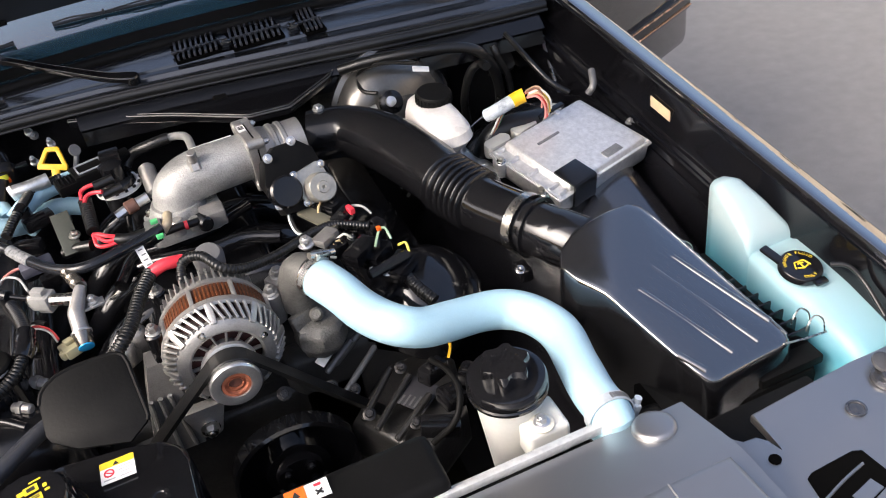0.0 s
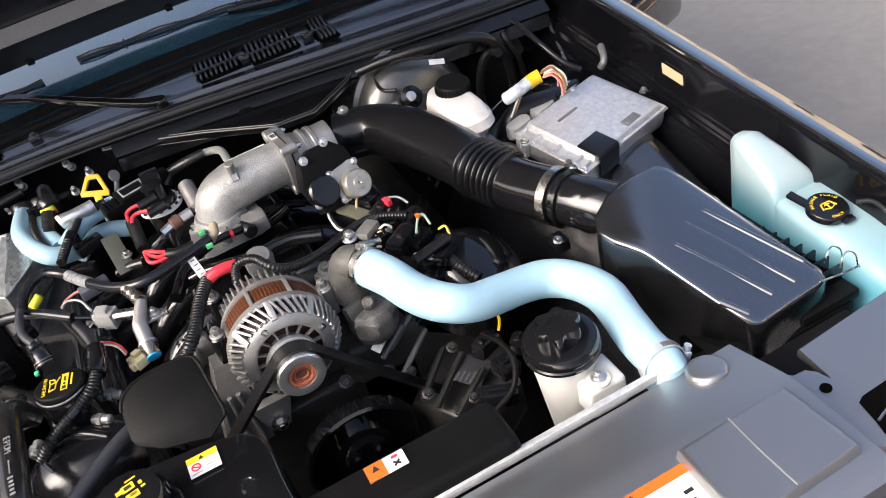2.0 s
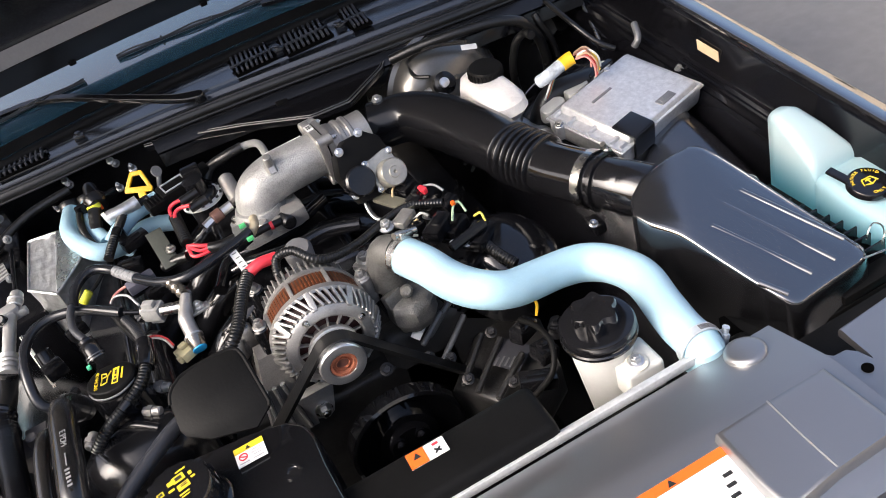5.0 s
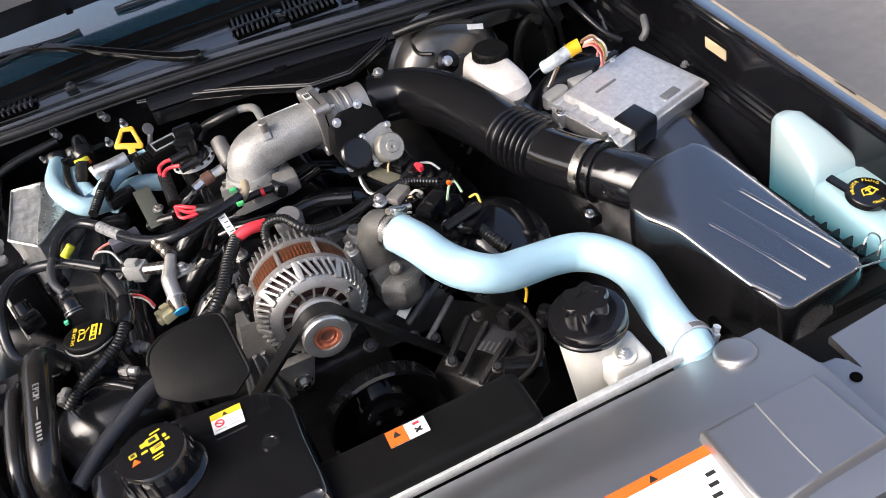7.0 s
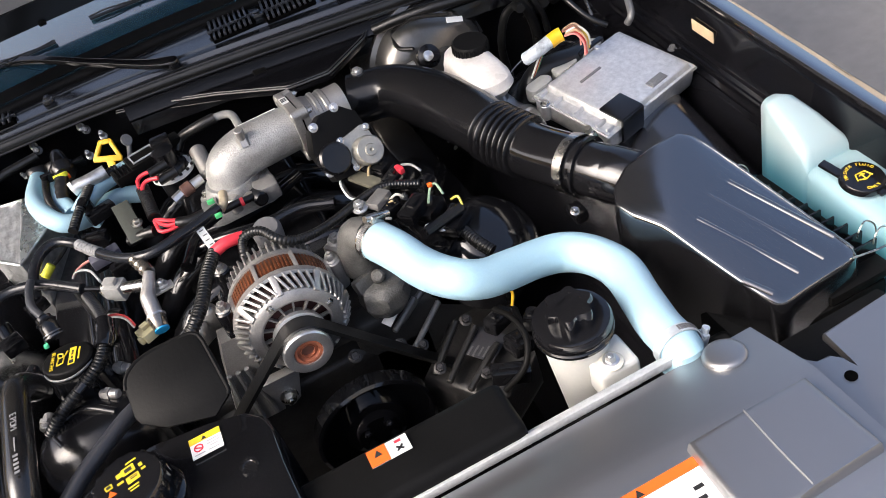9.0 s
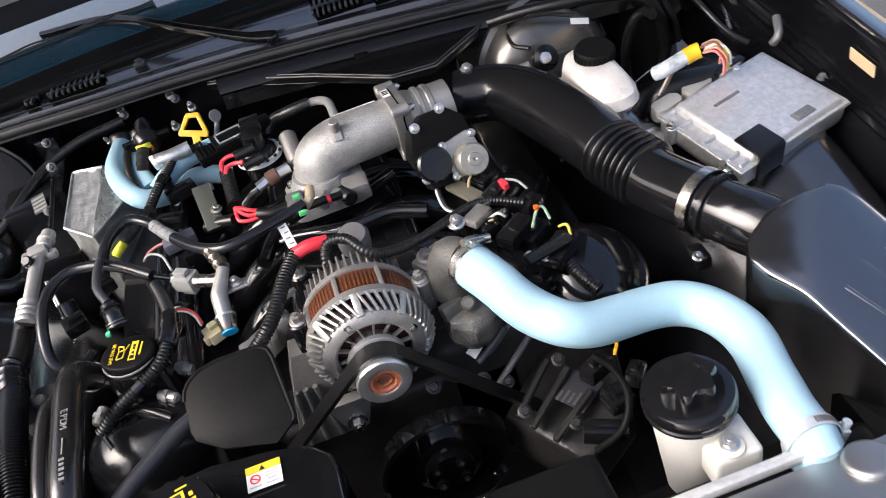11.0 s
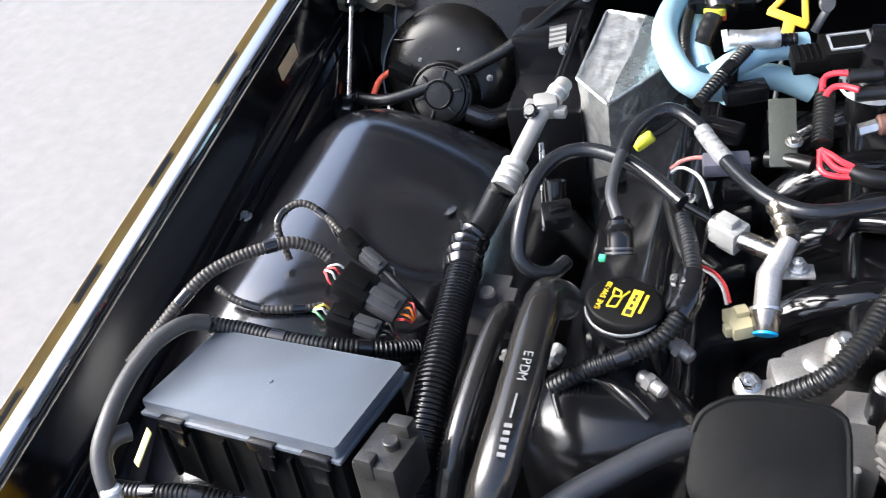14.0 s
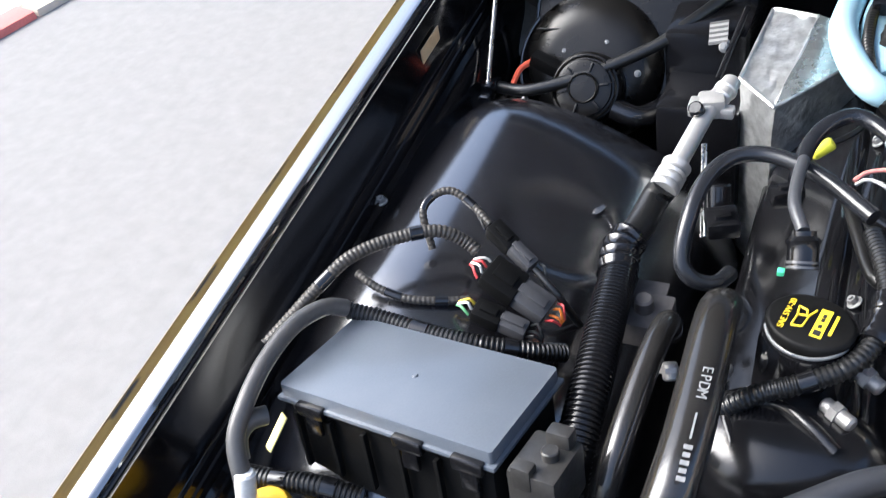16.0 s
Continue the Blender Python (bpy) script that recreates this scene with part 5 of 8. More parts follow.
for q in ((0.152, -0.381, 0.715), (0.217, -0.328, 0.72), (0.148, -0.333, 0.72), (0.203, -0.412, 0.7)):
    part("low_bolt", bolt(q, (0, -0.5, 0.8), 0.006, 0.006), dark_bolt, engine)
for p, q in (((0.142, -0.382, 0.71), (0.205, -0.326, 0.725)), ((0.154, -0.397, 0.7), (0.225, -0.341, 0.715)), ((0.172, -0.422, 0.695), (0.237, -0.383, 0.71))):
    part("casting_rib", rod(p, q, 0.005, seg=8, bev=0.002), grime, engine)

# ---- power steering reservoir ----
P0 = (0.285, -0.545, 0.70)
ps = thing("fluid_reservoir", pose(*P0), "white plastic fluid reservoir with a black screw cap", "reservoir")
part("bottle", loft([[Vector((r * math.cos(a) * 0.95, r * math.sin(a), z)) for a in [2 * math.pi * k / 36 for k in range(36)]] for r, z in ((0.024, 0.0), (0.028, 0.01), (0.034, 0.07), (0.040, 0.13), (0.040, 0.152))]), milky, ps, "milky white bottle")
cap = part("cap", lathe([(0.041, 0.146), (0.0455, 0.148), (0.046, 0.152), (0.0445, 0.154), (0.0455, 0.157), (0.0455, 0.163), (0.043, 0.168), (0.036, 0.170), (0.026, 0.169), (0.0, 0.169)], None, 56), gloss_plastic, ps, "black screw cap")
part("grip", loft([[Vector(((0.026 + 0.0035 * math.cos(6 * a)) * s * math.cos(a), (0.026 + 0.0035 * math.cos(6 * a)) * s * math.sin(a), z)) for a in [2 * math.pi * k / 72 for k in range(72)]] for s, z in ((1.0, 0.168), (1.0, 0.184), (0.93, 0.189), (0.6, 0.1895), (0.55, 0.187), (0.2, 0.187))]), gloss_plastic, cap, "lobed grip")
for k, (x, y) in enumerate(((-0.010, 0.008), (0.0, 0.010), (0.010, 0.006), (-0.008, -0.006), (0.004, -0.008))):
    part("cap_mark", box(x, y, 0.1898, 0.007, 0.0022, 0.0012, 0.0004, pose(0, 0, 0, 0, 0, 15 * k)), plastic, cap)
tb = [Vector(q) - Vector(P0) for q in ((0.277, -0.555, 0.825), (0.278, -0.609, 0.825), (0.327, -0.61, 0.825), (0.327, -0.561, 0.835))]
part("bracket", prism([(q.x, q.y) for q in tb], 0.085, 0.130, 0.006, None, 3), milky, ps, "white mounting tab")
bb = rel(P0, [(0.299, -0.596, 0.83)])[0]
part("bracket_washer", lathe([(0.014, 0), (0.014, 0.002), (0.009, 0.004), (0.0, 0.004)], Matrix.Translation((bb.x, bb.y, 0.130)), 24), mat("aged_milky", (0.55, 0.53, 0.46), 0.5), ps)
part("bracket_bolt", bolt((bb.x, bb.y, 0.133), (0, 0, 1), 0.0065, 0.006), bright_alu, ps)

# ---- engine control unit ----
E_B, E_R, E_L = Vector((0.517, -0.236, 0.819)), Vector((0.711, -0.181, 0.824)), Vector((0.486, -0.083, 0.842))
e_x = (E_R - E_B).normalized()
e_n = e_x.cross(E_L - E_B).normalized()
E_M = Matrix((e_x, e_n.cross(e_x), e_n)).transposed().to_4x4()
E_M.translation = (E_R + E_L) / 2
ecu = thing("control_unit", E_M, "cast aluminium engine control unit with black wiring plugs", "control unit")
ecu_alu = mat("control_unit_alu", (0.70, 0.70, 0.70), 0.38, 0.7, var=0.2, scale=130, fine=600, bump=0.25, rvar=0.1, dust=0.12, dustcol=(0.5, 0.5, 0.5))
case = part("case", mesh_of(box(0, 0, -0.002, 0.2015, 0.156, 0.004, 0.001), loft([[Vector((x + (a + b) / 2, y, z)) for x, y in rounded(b - a, 2 * h, 0.005, 3)] for a, b, h, z in ((-0.076, 0.094, 0.0725, -0.001), (-0.073, 0.091, 0.0705, 0.0085), (-0.071, 0.089, 0.069, 0.0105), (-0.066, 0.085, 0.065, 0.011))])), ecu_alu, ecu, "pale aluminium case lid")
part("skirt", loft([[Vector((x * s + o, y * t, z)) for x, y in rounded(0.198, 0.152, 0.008)] for s, t, o, z in ((1.0, 1.0, 0, -0.003), (1.0, 0.99, 0, -0.022), (0.97, 0.95, 0.002, -0.034), (0.82, 0.8, 0, -0.044))]), ecu_alu, ecu)
part("lid_bar", box(-0.018, 0.030, 0.0120, 0.045, 0.0045, 0.002, 0.0008), dull_alu, case)
for y, w in ((0.066, 0.016), (0.036, 0.020), (-0.006, 0.020), (-0.05, 0.020), (-0.068, 0.014)):
    part("ledge_rib", box(-0.086, y, 0.003, w, 0.005, 0.009, 0.002), ecu_alu, case)
part("ledge_step", box(-0.0955, 0.0, 0.001, 0.006, 0.150, 0.004, 0.0015), ecu_alu, case)
part("edge_step", mesh_of(box(0.0965, 0.0, 0.001, 0.006, 0.150, 0.004, 0.0015), box(0.04, -0.0755, 0.001, 0.115, 0.005, 0.004, 0.0015)), ecu_alu, case)
part("corner_lug", rod((-0.103, 0.046, -0.024), (-0.103, 0.046, 0.004), 0.008, seg=16, bev=0.0015), ecu_alu, case)
part("corner_bolt", bolt((-0.103, 0.046, 0.004), (0, 0, 1), 0.005), steel, case)
part("corner_lug", rod((0.04, 0.068, -0.01), (0.04, 0.068, 0.013), 0.005, seg=14, bev=0.001), ecu_alu, case)
part("retainer", mesh_of(box(-0.050, -0.058, 0.0135, 0.046, 0.044, 0.005, 0.002), box(-0.050, -0.080, -0.006, 0.046, 0.005, 0.040, 0.002)), plastic, ecu, "black retaining clip")
part("retainer", box(0.040, 0.084, 0.004, 0.055, 0.010, 0.010, 0.002), plastic, ecu)
part("recess", mesh_of(box(0.030, -0.058, 0.0116, 0.034, 0.015, 0.0022, 0.001), box(0.030, -0.058, 0.0128, 0.024, 0.008, 0.0015, 0.0005)), dull_alu, case)
plugs = mat("pale_grey_plug", (0.33, 0.33, 0.31), 0.5, var=0.1)
for k in range(3):
    part("header", prism(rounded(0.046, 0.022, 0.008), -0.016, 0.006, 0.003, pose(-0.074 + 0.057 * k, 0.087, 0.0, 0, 0, 0)), plugs, ecu, "pale grey plug header")
part("wiring_trunk", tube([E_M.inverted() @ Vector(q) for q in ((0.626, -0.012, 0.83), (0.585, -0.036, 0.842), (0.548, -0.036, 0.846), (0.515, -0.035, 0.84), (0.491, -0.04, 0.815), (0.485, -0.029, 0.77))], 0.0185, 16, 0.008), rubber, ecu, "taped black wiring trunk")
part("wiring_band", tube([E_M.inverted() @ Vector(q) for q in ((0.537, -0.064, 0.905), (0.507, -0.064, 0.897), (0.497, -0.056, 0.89))], 0.0105, 18, 0.006), mat("clear_tape", (0.42, 0.46, 0.50), 0.3, var=0.5, scale=90), ecu, "pale wrapped label on the wiring")
part("wiring_tape", tube([E_M.inverted() @ Vector(q) for q in ((0.558, -0.067, 0.91), (0.549, -0.065, 0.908), (0.537, -0.065, 0.905))], 0.0112, 18, 0.006), yellow, ecu, "yellow tape")
wire_cols = [mat("wire_" + n, c, 0.45, var=0.1) for n, c in (("pink", (0.65, 0.25, 0.22)), ("tan", (0.5, 0.33, 0.2)), ("white", (0.7, 0.68, 0.62)), ("brown", (0.2, 0.09, 0.05)), ("red", (0.6, 0.05, 0.05)), ("yellow", (0.7, 0.5, 0.05)), ("violet", (0.25, 0.1, 0.3)), ("green", (0.1, 0.3, 0.12)))]
for k in range(9):
    o = Vector((0.0022 * (k % 3) - 0.003, 0.002 * (k // 3), 0.003 * (k % 4) - 0.004))
    part("wire", tube([E_M.inverted() @ (Vector(q) + o * (1 + 0.5 * i)) for i, q in enumerate(((0.562, -0.073, 0.912), (0.578, -0.081, 0.915), (0.588, -0.088, 0.9), (0.593, -0.08, 0.875)))], 0.0018, 6, 0.005), wire_cols[k % 6], ecu)
for k in range(6):
    part("wire", tube([E_M.inverted() @ (Vector(q) + Vector((0.002 * k, 0.001 * k, 0))) for q in ((0.524, -0.044, 0.875), (0.516, -0.049, 0.87), (0.508, -0.051, 0.86), (0.501, -0.051, 0.85))], 0.0017, 6, 0.005), wire_cols[(k + 2) % 8], ecu)

# ---- brake booster and cylinder ----
B0 = Vector((0.425, 0.20, 0.80))
brake = thing("brake_booster", Matrix.Translation(B0), "black brake booster with a white fluid reservoir", "brake booster")
bq = pose(0, 0, 0, 82, 0, 10)
shell_mat = mat("booster_paint", (0.17, 0.163, 0.15), 0.26, 0.7, var=0.2, bump=0.02, rvar=0.05)
part("shell", lathe([(0.115, -0.12), (0.118, -0.03), (0.124, -0.025), (0.124, -0.015), (0.116, -0.01), (0.112, 0.01), (0.095, 0.032), (0.07, 0.042), (0.045, 0.046), (0.042, 0.06), (0.0, 0.06)], bq, 64), shell_mat, brake, "shiny dark booster shell")
part("check_valve", mesh_of(lathe([(0.02, 0), (0.02, 0.012), (0.013, 0.016), (0.012, 0.03), (0.0, 0.03)], Matrix.Translation(rel(B0, [(0.393, 0.113, 0.872)])[0]) @ pose(0, 0, 0, 60, 0, 10), 24)), plastic, brake)
part("valve_tip", lathe([(0.009, 0), (0.009, 0.006), (0.0, 0.008)], Matrix.Translation(rel(B0, [(0.389, 0.092, 0.885)])[0]) @ pose(0, 0, 0, 60, 0, 10), 18), bright_alu, brake)
r0 = (0.438, 0.012, 0.912)
ft = Vector(r0) - B0
res = part("fluid_tank", loft([[Vector((ft.x, ft.y, ft.z)) + Vector((x * s - 0.010, y * s + oy, z)) for x, y in (rounded(0.074, 0.150, 0.034))] for s, oy, z in ((0.62, -0.032, -0.060), (0.86, -0.031, -0.048), (1.0, -0.030, -0.036), (1.03, -0.030, -0.034), (1.0, -0.030, -0.030), (0.97, -0.029, -0.020), (0.80, -0.018, -0.008), (0.55, -0.004, -0.004))]), mat("aged_milky_plastic", (0.62, 0.60, 0.575), 0.32, var=0.15, scale=30, sub=0.3), brake, "milky white brake fluid tank")
part("fluid_cap", mesh_of(lathe([(0.027, -0.008), (0.0285, -0.006), (0.0285, 0.008), (0.026, 0.011), (0.018, 0.011), (0.0, 0.010)], Matrix.Translation(ft) @ pose(0, 0, 0, 6, 4, 0), 40)), matt_plastic, res, "ribbed black cap")
for k in range(28):
    a = 2 * math.pi * k / 28
    part("cap_rib", box(0, 0, 0, 0.002, 0.002, 0.013, 0.0005, Matrix.Translation(ft) @ pose(0, 0, 0, 6, 4, 0) @ Matrix.Translation((0.0288 * math.cos(a), 0.0288 * math.sin(a), 0.0005))), matt_plastic, res)
part("fluid_line", box(ft.x - 0.030, ft.y - 0.035, ft.z - 0.045, 0.006, 0.05, 0.012, 0.002), mat("reddish_fluid", (0.62, 0.42, 0.42), 0.5), res, "reddish fluid level band")
mc = [Vector(q) - B0 for q in ((0.437, 0.13, 0.81), (0.452, 0.03, 0.805), (0.468, -0.065, 0.80))]
part("cylinder", mesh_of(rod(mc[0], mc[2], 0.019, seg=24, bev=0.004), rod(mc[2] + Vector((0.0, 0.0, 0)), mc[2] + Vector((0.003, -0.02, 0)), 0.024, seg=24, bev=0.003), rod(mc[1] + Vector((0, 0.02, 0)), mc[1] + Vector((0, 0.02, 0.04)), 0.012, seg=18), rod(mc[1] + Vector((0.004, -0.05, 0)), mc[1] + Vector((0.004, -0.05, 0.04)), 0.012, seg=18), rod(mc[2] + Vector((-0.035, 0.015, 0.005)), mc[2] + Vector((0.0, 0.01, 0)), 0.009, seg=8)), bright_alu, brake, "bright cast brake cylinder")
for y in (-0.03, 0.0):
    part("brake_pipe", tube([mc[2] + Vector((-0.034, y + 0.015, 0.005)), mc[2] + Vector((-0.06, y + 0.02, 0.02)), mc[2] + Vector((-0.08, y + 0.08, 0.0)), mc[2] + Vector((-0.09, y + 0.15, -0.08))], 0.003, 8, 0.008), steel, brake)
part("vacuum_line", tube([Vector(q) - B0 for q in ((0.383, 0.144, 0.88), (0.364, 0.172, 0.88), (0.371, 0.197, 0.9), (0.404, 0.143, 0.93), (0.438, 0.065, 0.95))], 0.0035, 8, 0.008), rubber, brake, "thin black vacuum line")
part("line_fitting", rod(rel(B0, [(0.332, 0.109, 0.87)])[0], rel(B0, [(0.368, 0.106, 0.875)])[0], 0.006, seg=12, bev=0.001), alu, brake)
part("booster_tag", box(0, 0, 0, 0.03, 0.001, 0.009, 0, Matrix.Translation(rel(B0, [(0.444, 0.073, 0.935)])[0]) @ pose(0, 0, 0, -35, 20, 5)), white_paint, brake, "pale paper tag")

# ---- hoses and wires at the rear corner behind the control unit ----
def run(name, label, category, pts, r, material=rubber, ribbed=False, seg=12):
    ob = part(name, loom(rel(pts[0], pts), r) if ribbed else tube(rel(pts[0], pts), r, seg, 0.008), material)
    ob.location = pts[0]
    line = even(spline(rel(pts[0], pts), 12), 0.004)
    if ribbed and len(line) > 24:
        k = len(line) * 3 // 10
        part("tape_wrap", tube(line[k:k + 5], r * 1.12, 12, 0.003, straight=True), gloss_plastic, ob)
        k = len(line) * 7 // 10
        part("tape_wrap", tube(line[k:k + 4], r * 1.12, 12, 0.003, straight=True), gloss_plastic, ob)
    elif name == "coolant_hose":
        part("hose_sleeve", tube(line[-6:-1], r * 1.06, seg, 0.003, straight=True), material, ob)
        part("hose_sleeve", tube(line[1:5], r * 1.06, seg, 0.003, straight=True), material, ob)
    return tagged(ob, label, category)


run("vacuum_hose", "thick black vacuum hose along the bulkhead", "hose", [(0.604, 0.164, 0.72), (0.613, 0.153, 0.8), (0.594, 0.135, 0.87), (0.564, 0.131, 0.91), (0.516, 0.138, 0.925), (0.449, 0.152, 0.93), (0.385, 0.177, 0.925), (0.338, 0.199, 0.915)], 0.0095)
run("coolant_hose", "black coolant hose by the bulkhead", "hose", [(0.557, 0.186, 0.72), (0.546, 0.164, 0.8), (0.557, 0.148, 0.86), (0.573, 0.134, 0.88), (0.573, 0.106, 0.885)], 0.0075)
run("coolant_hose", "black coolant hose by the bulkhead", "hose", [(0.634, 0.15, 0.8), (0.626, 0.142, 0.84), (0.609, 0.139, 0.88), (0.605, 0.146, 0.9)], 0.006)
run("bonnet_cable", "black bonnet release cable", "cable", [(0.644, 0.173, 0.9), (0.647, 0.095, 0.88), (0.664, 0.049, 0.85), (0.689, 0.026, 0.83)], 0.005)
run("ground_strap", "grey braided ground strap", "strap", [(0.721, 0.008, 0.87), (0.707, -0.021, 0.86), (0.7, -0.017, 0.845)], 0.006, dull_alu)
cowl_bolt = part("cowl_bolt", bolt((0.268, 0.092, 0.905), (0, -0.3, 1), 0.009, 0.010), bright_alu, car)

# ---- washer bottle ----
W0 = (0.715, -0.5, 0.55)
wash = thing("washer_bottle", pose(*W0), "translucent bottle half full of blue washer fluid", "washer bottle")
fluid = bpy.data.materials.new("washer_fluid_bottle")
fluid.use_nodes = True
_n, _l = fluid.node_tree.nodes, fluid.node_tree.links
_b = _n["Principled BSDF"]
_co, _sep, _rm, _mx, _no = _n.new("ShaderNodeTexCoord"), _n.new("ShaderNodeSeparateXYZ"), _n.new("ShaderNodeMapRange"), _n.new("ShaderNodeMix"), _n.new("ShaderNodeTexNoise")
_mx.data_type = "RGBA"
_l.new(_co.outputs["Object"], _sep.inputs[0])
_l.new(_sep.outputs[2], _rm.inputs[0])
_rm.inputs[1].default_value, _rm.inputs[2].default_value = 0.20, 0.27
_no.inputs["Scale"].default_value = 14
_l.new(_co.outputs["Object"], _no.inputs["Vector"])
_l.new(_rm.outputs[0], _mx.inputs[0])
_mx.inputs[6].default_value, _mx.inputs[7].default_value = (0.10, 0.33, 0.42, 1), (0.34, 0.44, 0.46, 1)
_l.new(_mx.outputs[2], _b.inputs["Base Color"])
_b.inputs["Roughness"].default_value = 0.42
_b.inputs["Subsurface Weight"].default_value = 0.3
_b.inputs["Subsurface Radius"].default_value = (0.02, 0.03, 0.03)
_b.inputs["Subsurface Scale"].default_value = 0.5


def bottle_ring(y, x0, x1, z0, z1, r):
    o = rounded(x1 - x0, z1 - z0, r, 4)
    return [Vector(((x0 + x1) / 2 + x, y, (z0 + z1) / 2 + z)) - Vector(W0) for x, z in o]


part("bottle", loft([bottle_ring(*a) for a in (
    (-0.350, 0.700, 0.716, 0.60, 0.845, 0.007), (-0.354, 0.692, 0.724, 0.60, 0.858, 0.012), (-0.372, 0.688, 0.732, 0.59, 0.862, 0.014),
    (-0.41, 0.684, 0.744, 0.59, 0.846, 0.016), (-0.442, 0.682, 0.754, 0.59, 0.826, 0.016), (-0.452, 0.681, 0.760, 0.59, 0.810, 0.012), (-0.455, 0.682, 0.762, 0.59, 0.8015, 0.010),
    (-0.459, 0.680, 0.768, 0.59, 0.8025, 0.012), (-0.466, 0.678, 0.772, 0.59, 0.806, 0.016), (-0.50, 0.677, 0.776, 0.59, 0.804, 0.018), (-0.56, 0.680, 0.776, 0.59, 0.797, 0.022),
    (-0.62, 0.684, 0.776, 0.59, 0.785, 0.026), (-0.67, 0.688, 0.772, 0.59, 0.765, 0.03), (-0.69, 0.700, 0.755, 0.61, 0.74, 0.02))]), fluid, wash, "translucent bottle with blue fluid", 60)
wc = rel(W0, [(0.709, -0.519, 0.812)])[0]
wcm = Matrix.Translation(wc) @ pose(0, 0, 0, 10, 3, 0)
wcap = part("cap", mesh_of(lathe([(0.024, -0.006), (0.0275, -0.004), (0.0275, 0.003), (0.026, 0.005), (0.022, 0.0055), (0.0, 0.005)], wcm, 44), box(-0.012, 0.036, 0.001, 0.012, 0.03, 0.005, 0.0015, wcm @ pose(0, 0, 0, 0, 0, 12)), box(0.008, -0.029, 0.0, 0.018, 0.010, 0.005, 0.002, wcm)), gloss_plastic, wash, "black flip cap with yellow print")
yellow_print = mat("yellow_print", (0.72, 0.52, 0.02), 0.5, var=0.08, bump=0.02)


def letters(text, size, m, material, parent, name="lettering", extrude=0.0003):
    cu = bpy.data.curves.new(name, "FONT")
    cu.body, cu.size, cu.extrude, cu.align_x, cu.align_y = text, size, extrude, "CENTER", "CENTER"
    ob = bpy.data.objects.new(name, cu)
    me = bpy.data.meshes.new_from_object(ob)
    bpy.data.objects.remove(ob)
    me.materials.append(material)
    o = new(name, me)
    o.parent = parent
    o.matrix_basis = m
    return o


for text, a0, step, r, flip in (("WASHER FLUID", 160, -12.8, 0.0205, False), ("ONLY", -112, 13, 0.0205, True)):
    for k, ch in enumerate(text):
        if ch == " ":
            continue
        a = a0 + step * k
        letters(ch, 0.0062, wcm @ pose(0.0205 * math.cos(radians(a)), r * math.sin(radians(a)), 0.0055, 0, 0, a - 90 if not flip else a + 90), yellow_print, wcap, "cap_letter")
# A windscreen with spray, drawn in lines.
for p in ([(-0.011, -0.004), (-0.007, 0.006), (0.007, 0.006), (0.011, -0.004)], [(-0.008, -0.003), (0.0, -0.006), (0.008, -0.003)], [(0.0, -0.006), (0.0, 0.003)], [(-0.004, 0.002), (0.0, 0.004), (0.004, 0.002)]):
    part("cap_sign", tube([wcm @ Vector((x, y, 0.0057)) for x, y in p], 0.0009, 6, 0.002, straight=True), yellow_print, wcap)
run("washer_tube", "thin black washer tube on the wing flange", "tube", [(0.74, -0.629, 0.8), (0.745, -0.587, 0.82), (0.737, -0.565, 0.835), (0.722, -0.553, 0.835)], 0.003)

# ================= the other side =================
# ---- fuse box ----
F_M = pose(-0.552, -0.352, 0.866, -13, -5, -6)
fuse = thing("fuse_box", F_M, "black plastic fuse box with a smooth lid", "fuse box")
flid = part("lid", mesh_of(prism(rounded(0.210, 0.110, 0.003), -0.008, 0.004, 0.0018), box(0, 0, -0.010, 0.216, 0.116, 0.004, 0.001)), lid_plastic, fuse, "smooth grey-black lid")
part("lid_nub", lathe([(0.003, 0), (0.002, 0.0012)], pose(0.0, 0.0, 0.004), 12), lid_plastic, flid)
fbody = part("body", box(0, 0, -0.055, 0.204, 0.102, 0.085, 0.006), matt_plastic, fuse)
for x in (-0.07, 0.03, 0.085):
    part("lid_clip", mesh_of(box(x, -0.058, -0.012, 0.028, 0.008, 0.012, 0.002), box(x, -0.058, -0.026, 0.016, 0.005, 0.022, 0.002)), plastic, fbody)
for k in range(6):
    part("body_rib", box(-0.09 + 0.036 * k, -0.056, -0.05, 0.004, 0.006, 0.06, 0.001), matt_plastic, fbody)
for x, y in ((-0.112, 0.03), (-0.112, 0.0), (-0.113, 0.045)):
    part("side_plug", box(x, y, -0.018, 0.014, 0.02, 0.018, 0.003), plastic, fbody)
grimy_relay = mat("grimy_relay", (0.02, 0.019, 0.018), 0.4, var=0.5, scale=60, bump=0.2, dust=0.25, dustcol=(0.10, 0.095, 0.085))
part("relay_plug", mesh_of(box(0.135, -0.03, -0.03, 0.04, 0.05, 0.045, 0.004), box(0.14, -0.012, -0.005, 0.02, 0.014, 0.02, 0.003)), grimy_relay, fbody, "grey-black relay plug")
part("relay_latch", box(0.128, -0.05, -0.012, 0.016, 0.012, 0.02, 0.002), grimy_relay, fbody)
part("relay_stud", rod((0.14, -0.03, -0.009), (0.14, -0.03, 0.0), 0.007, seg=14, bev=0.001), grimy_relay, fbody)
part("yellow_tag", box(0, 0, 0, 0.011, 0.034, 0.0012, 0, Matrix.Translation(F_M.inverted() @ Vector((-0.664, -0.418, 0.835))) @ pose(0, 0, 0, 50, 0, -25)), mat("yellow_paper", (0.68, 0.60, 0.22), 0.6, var=0.1), fbody, "yellow paper tag")

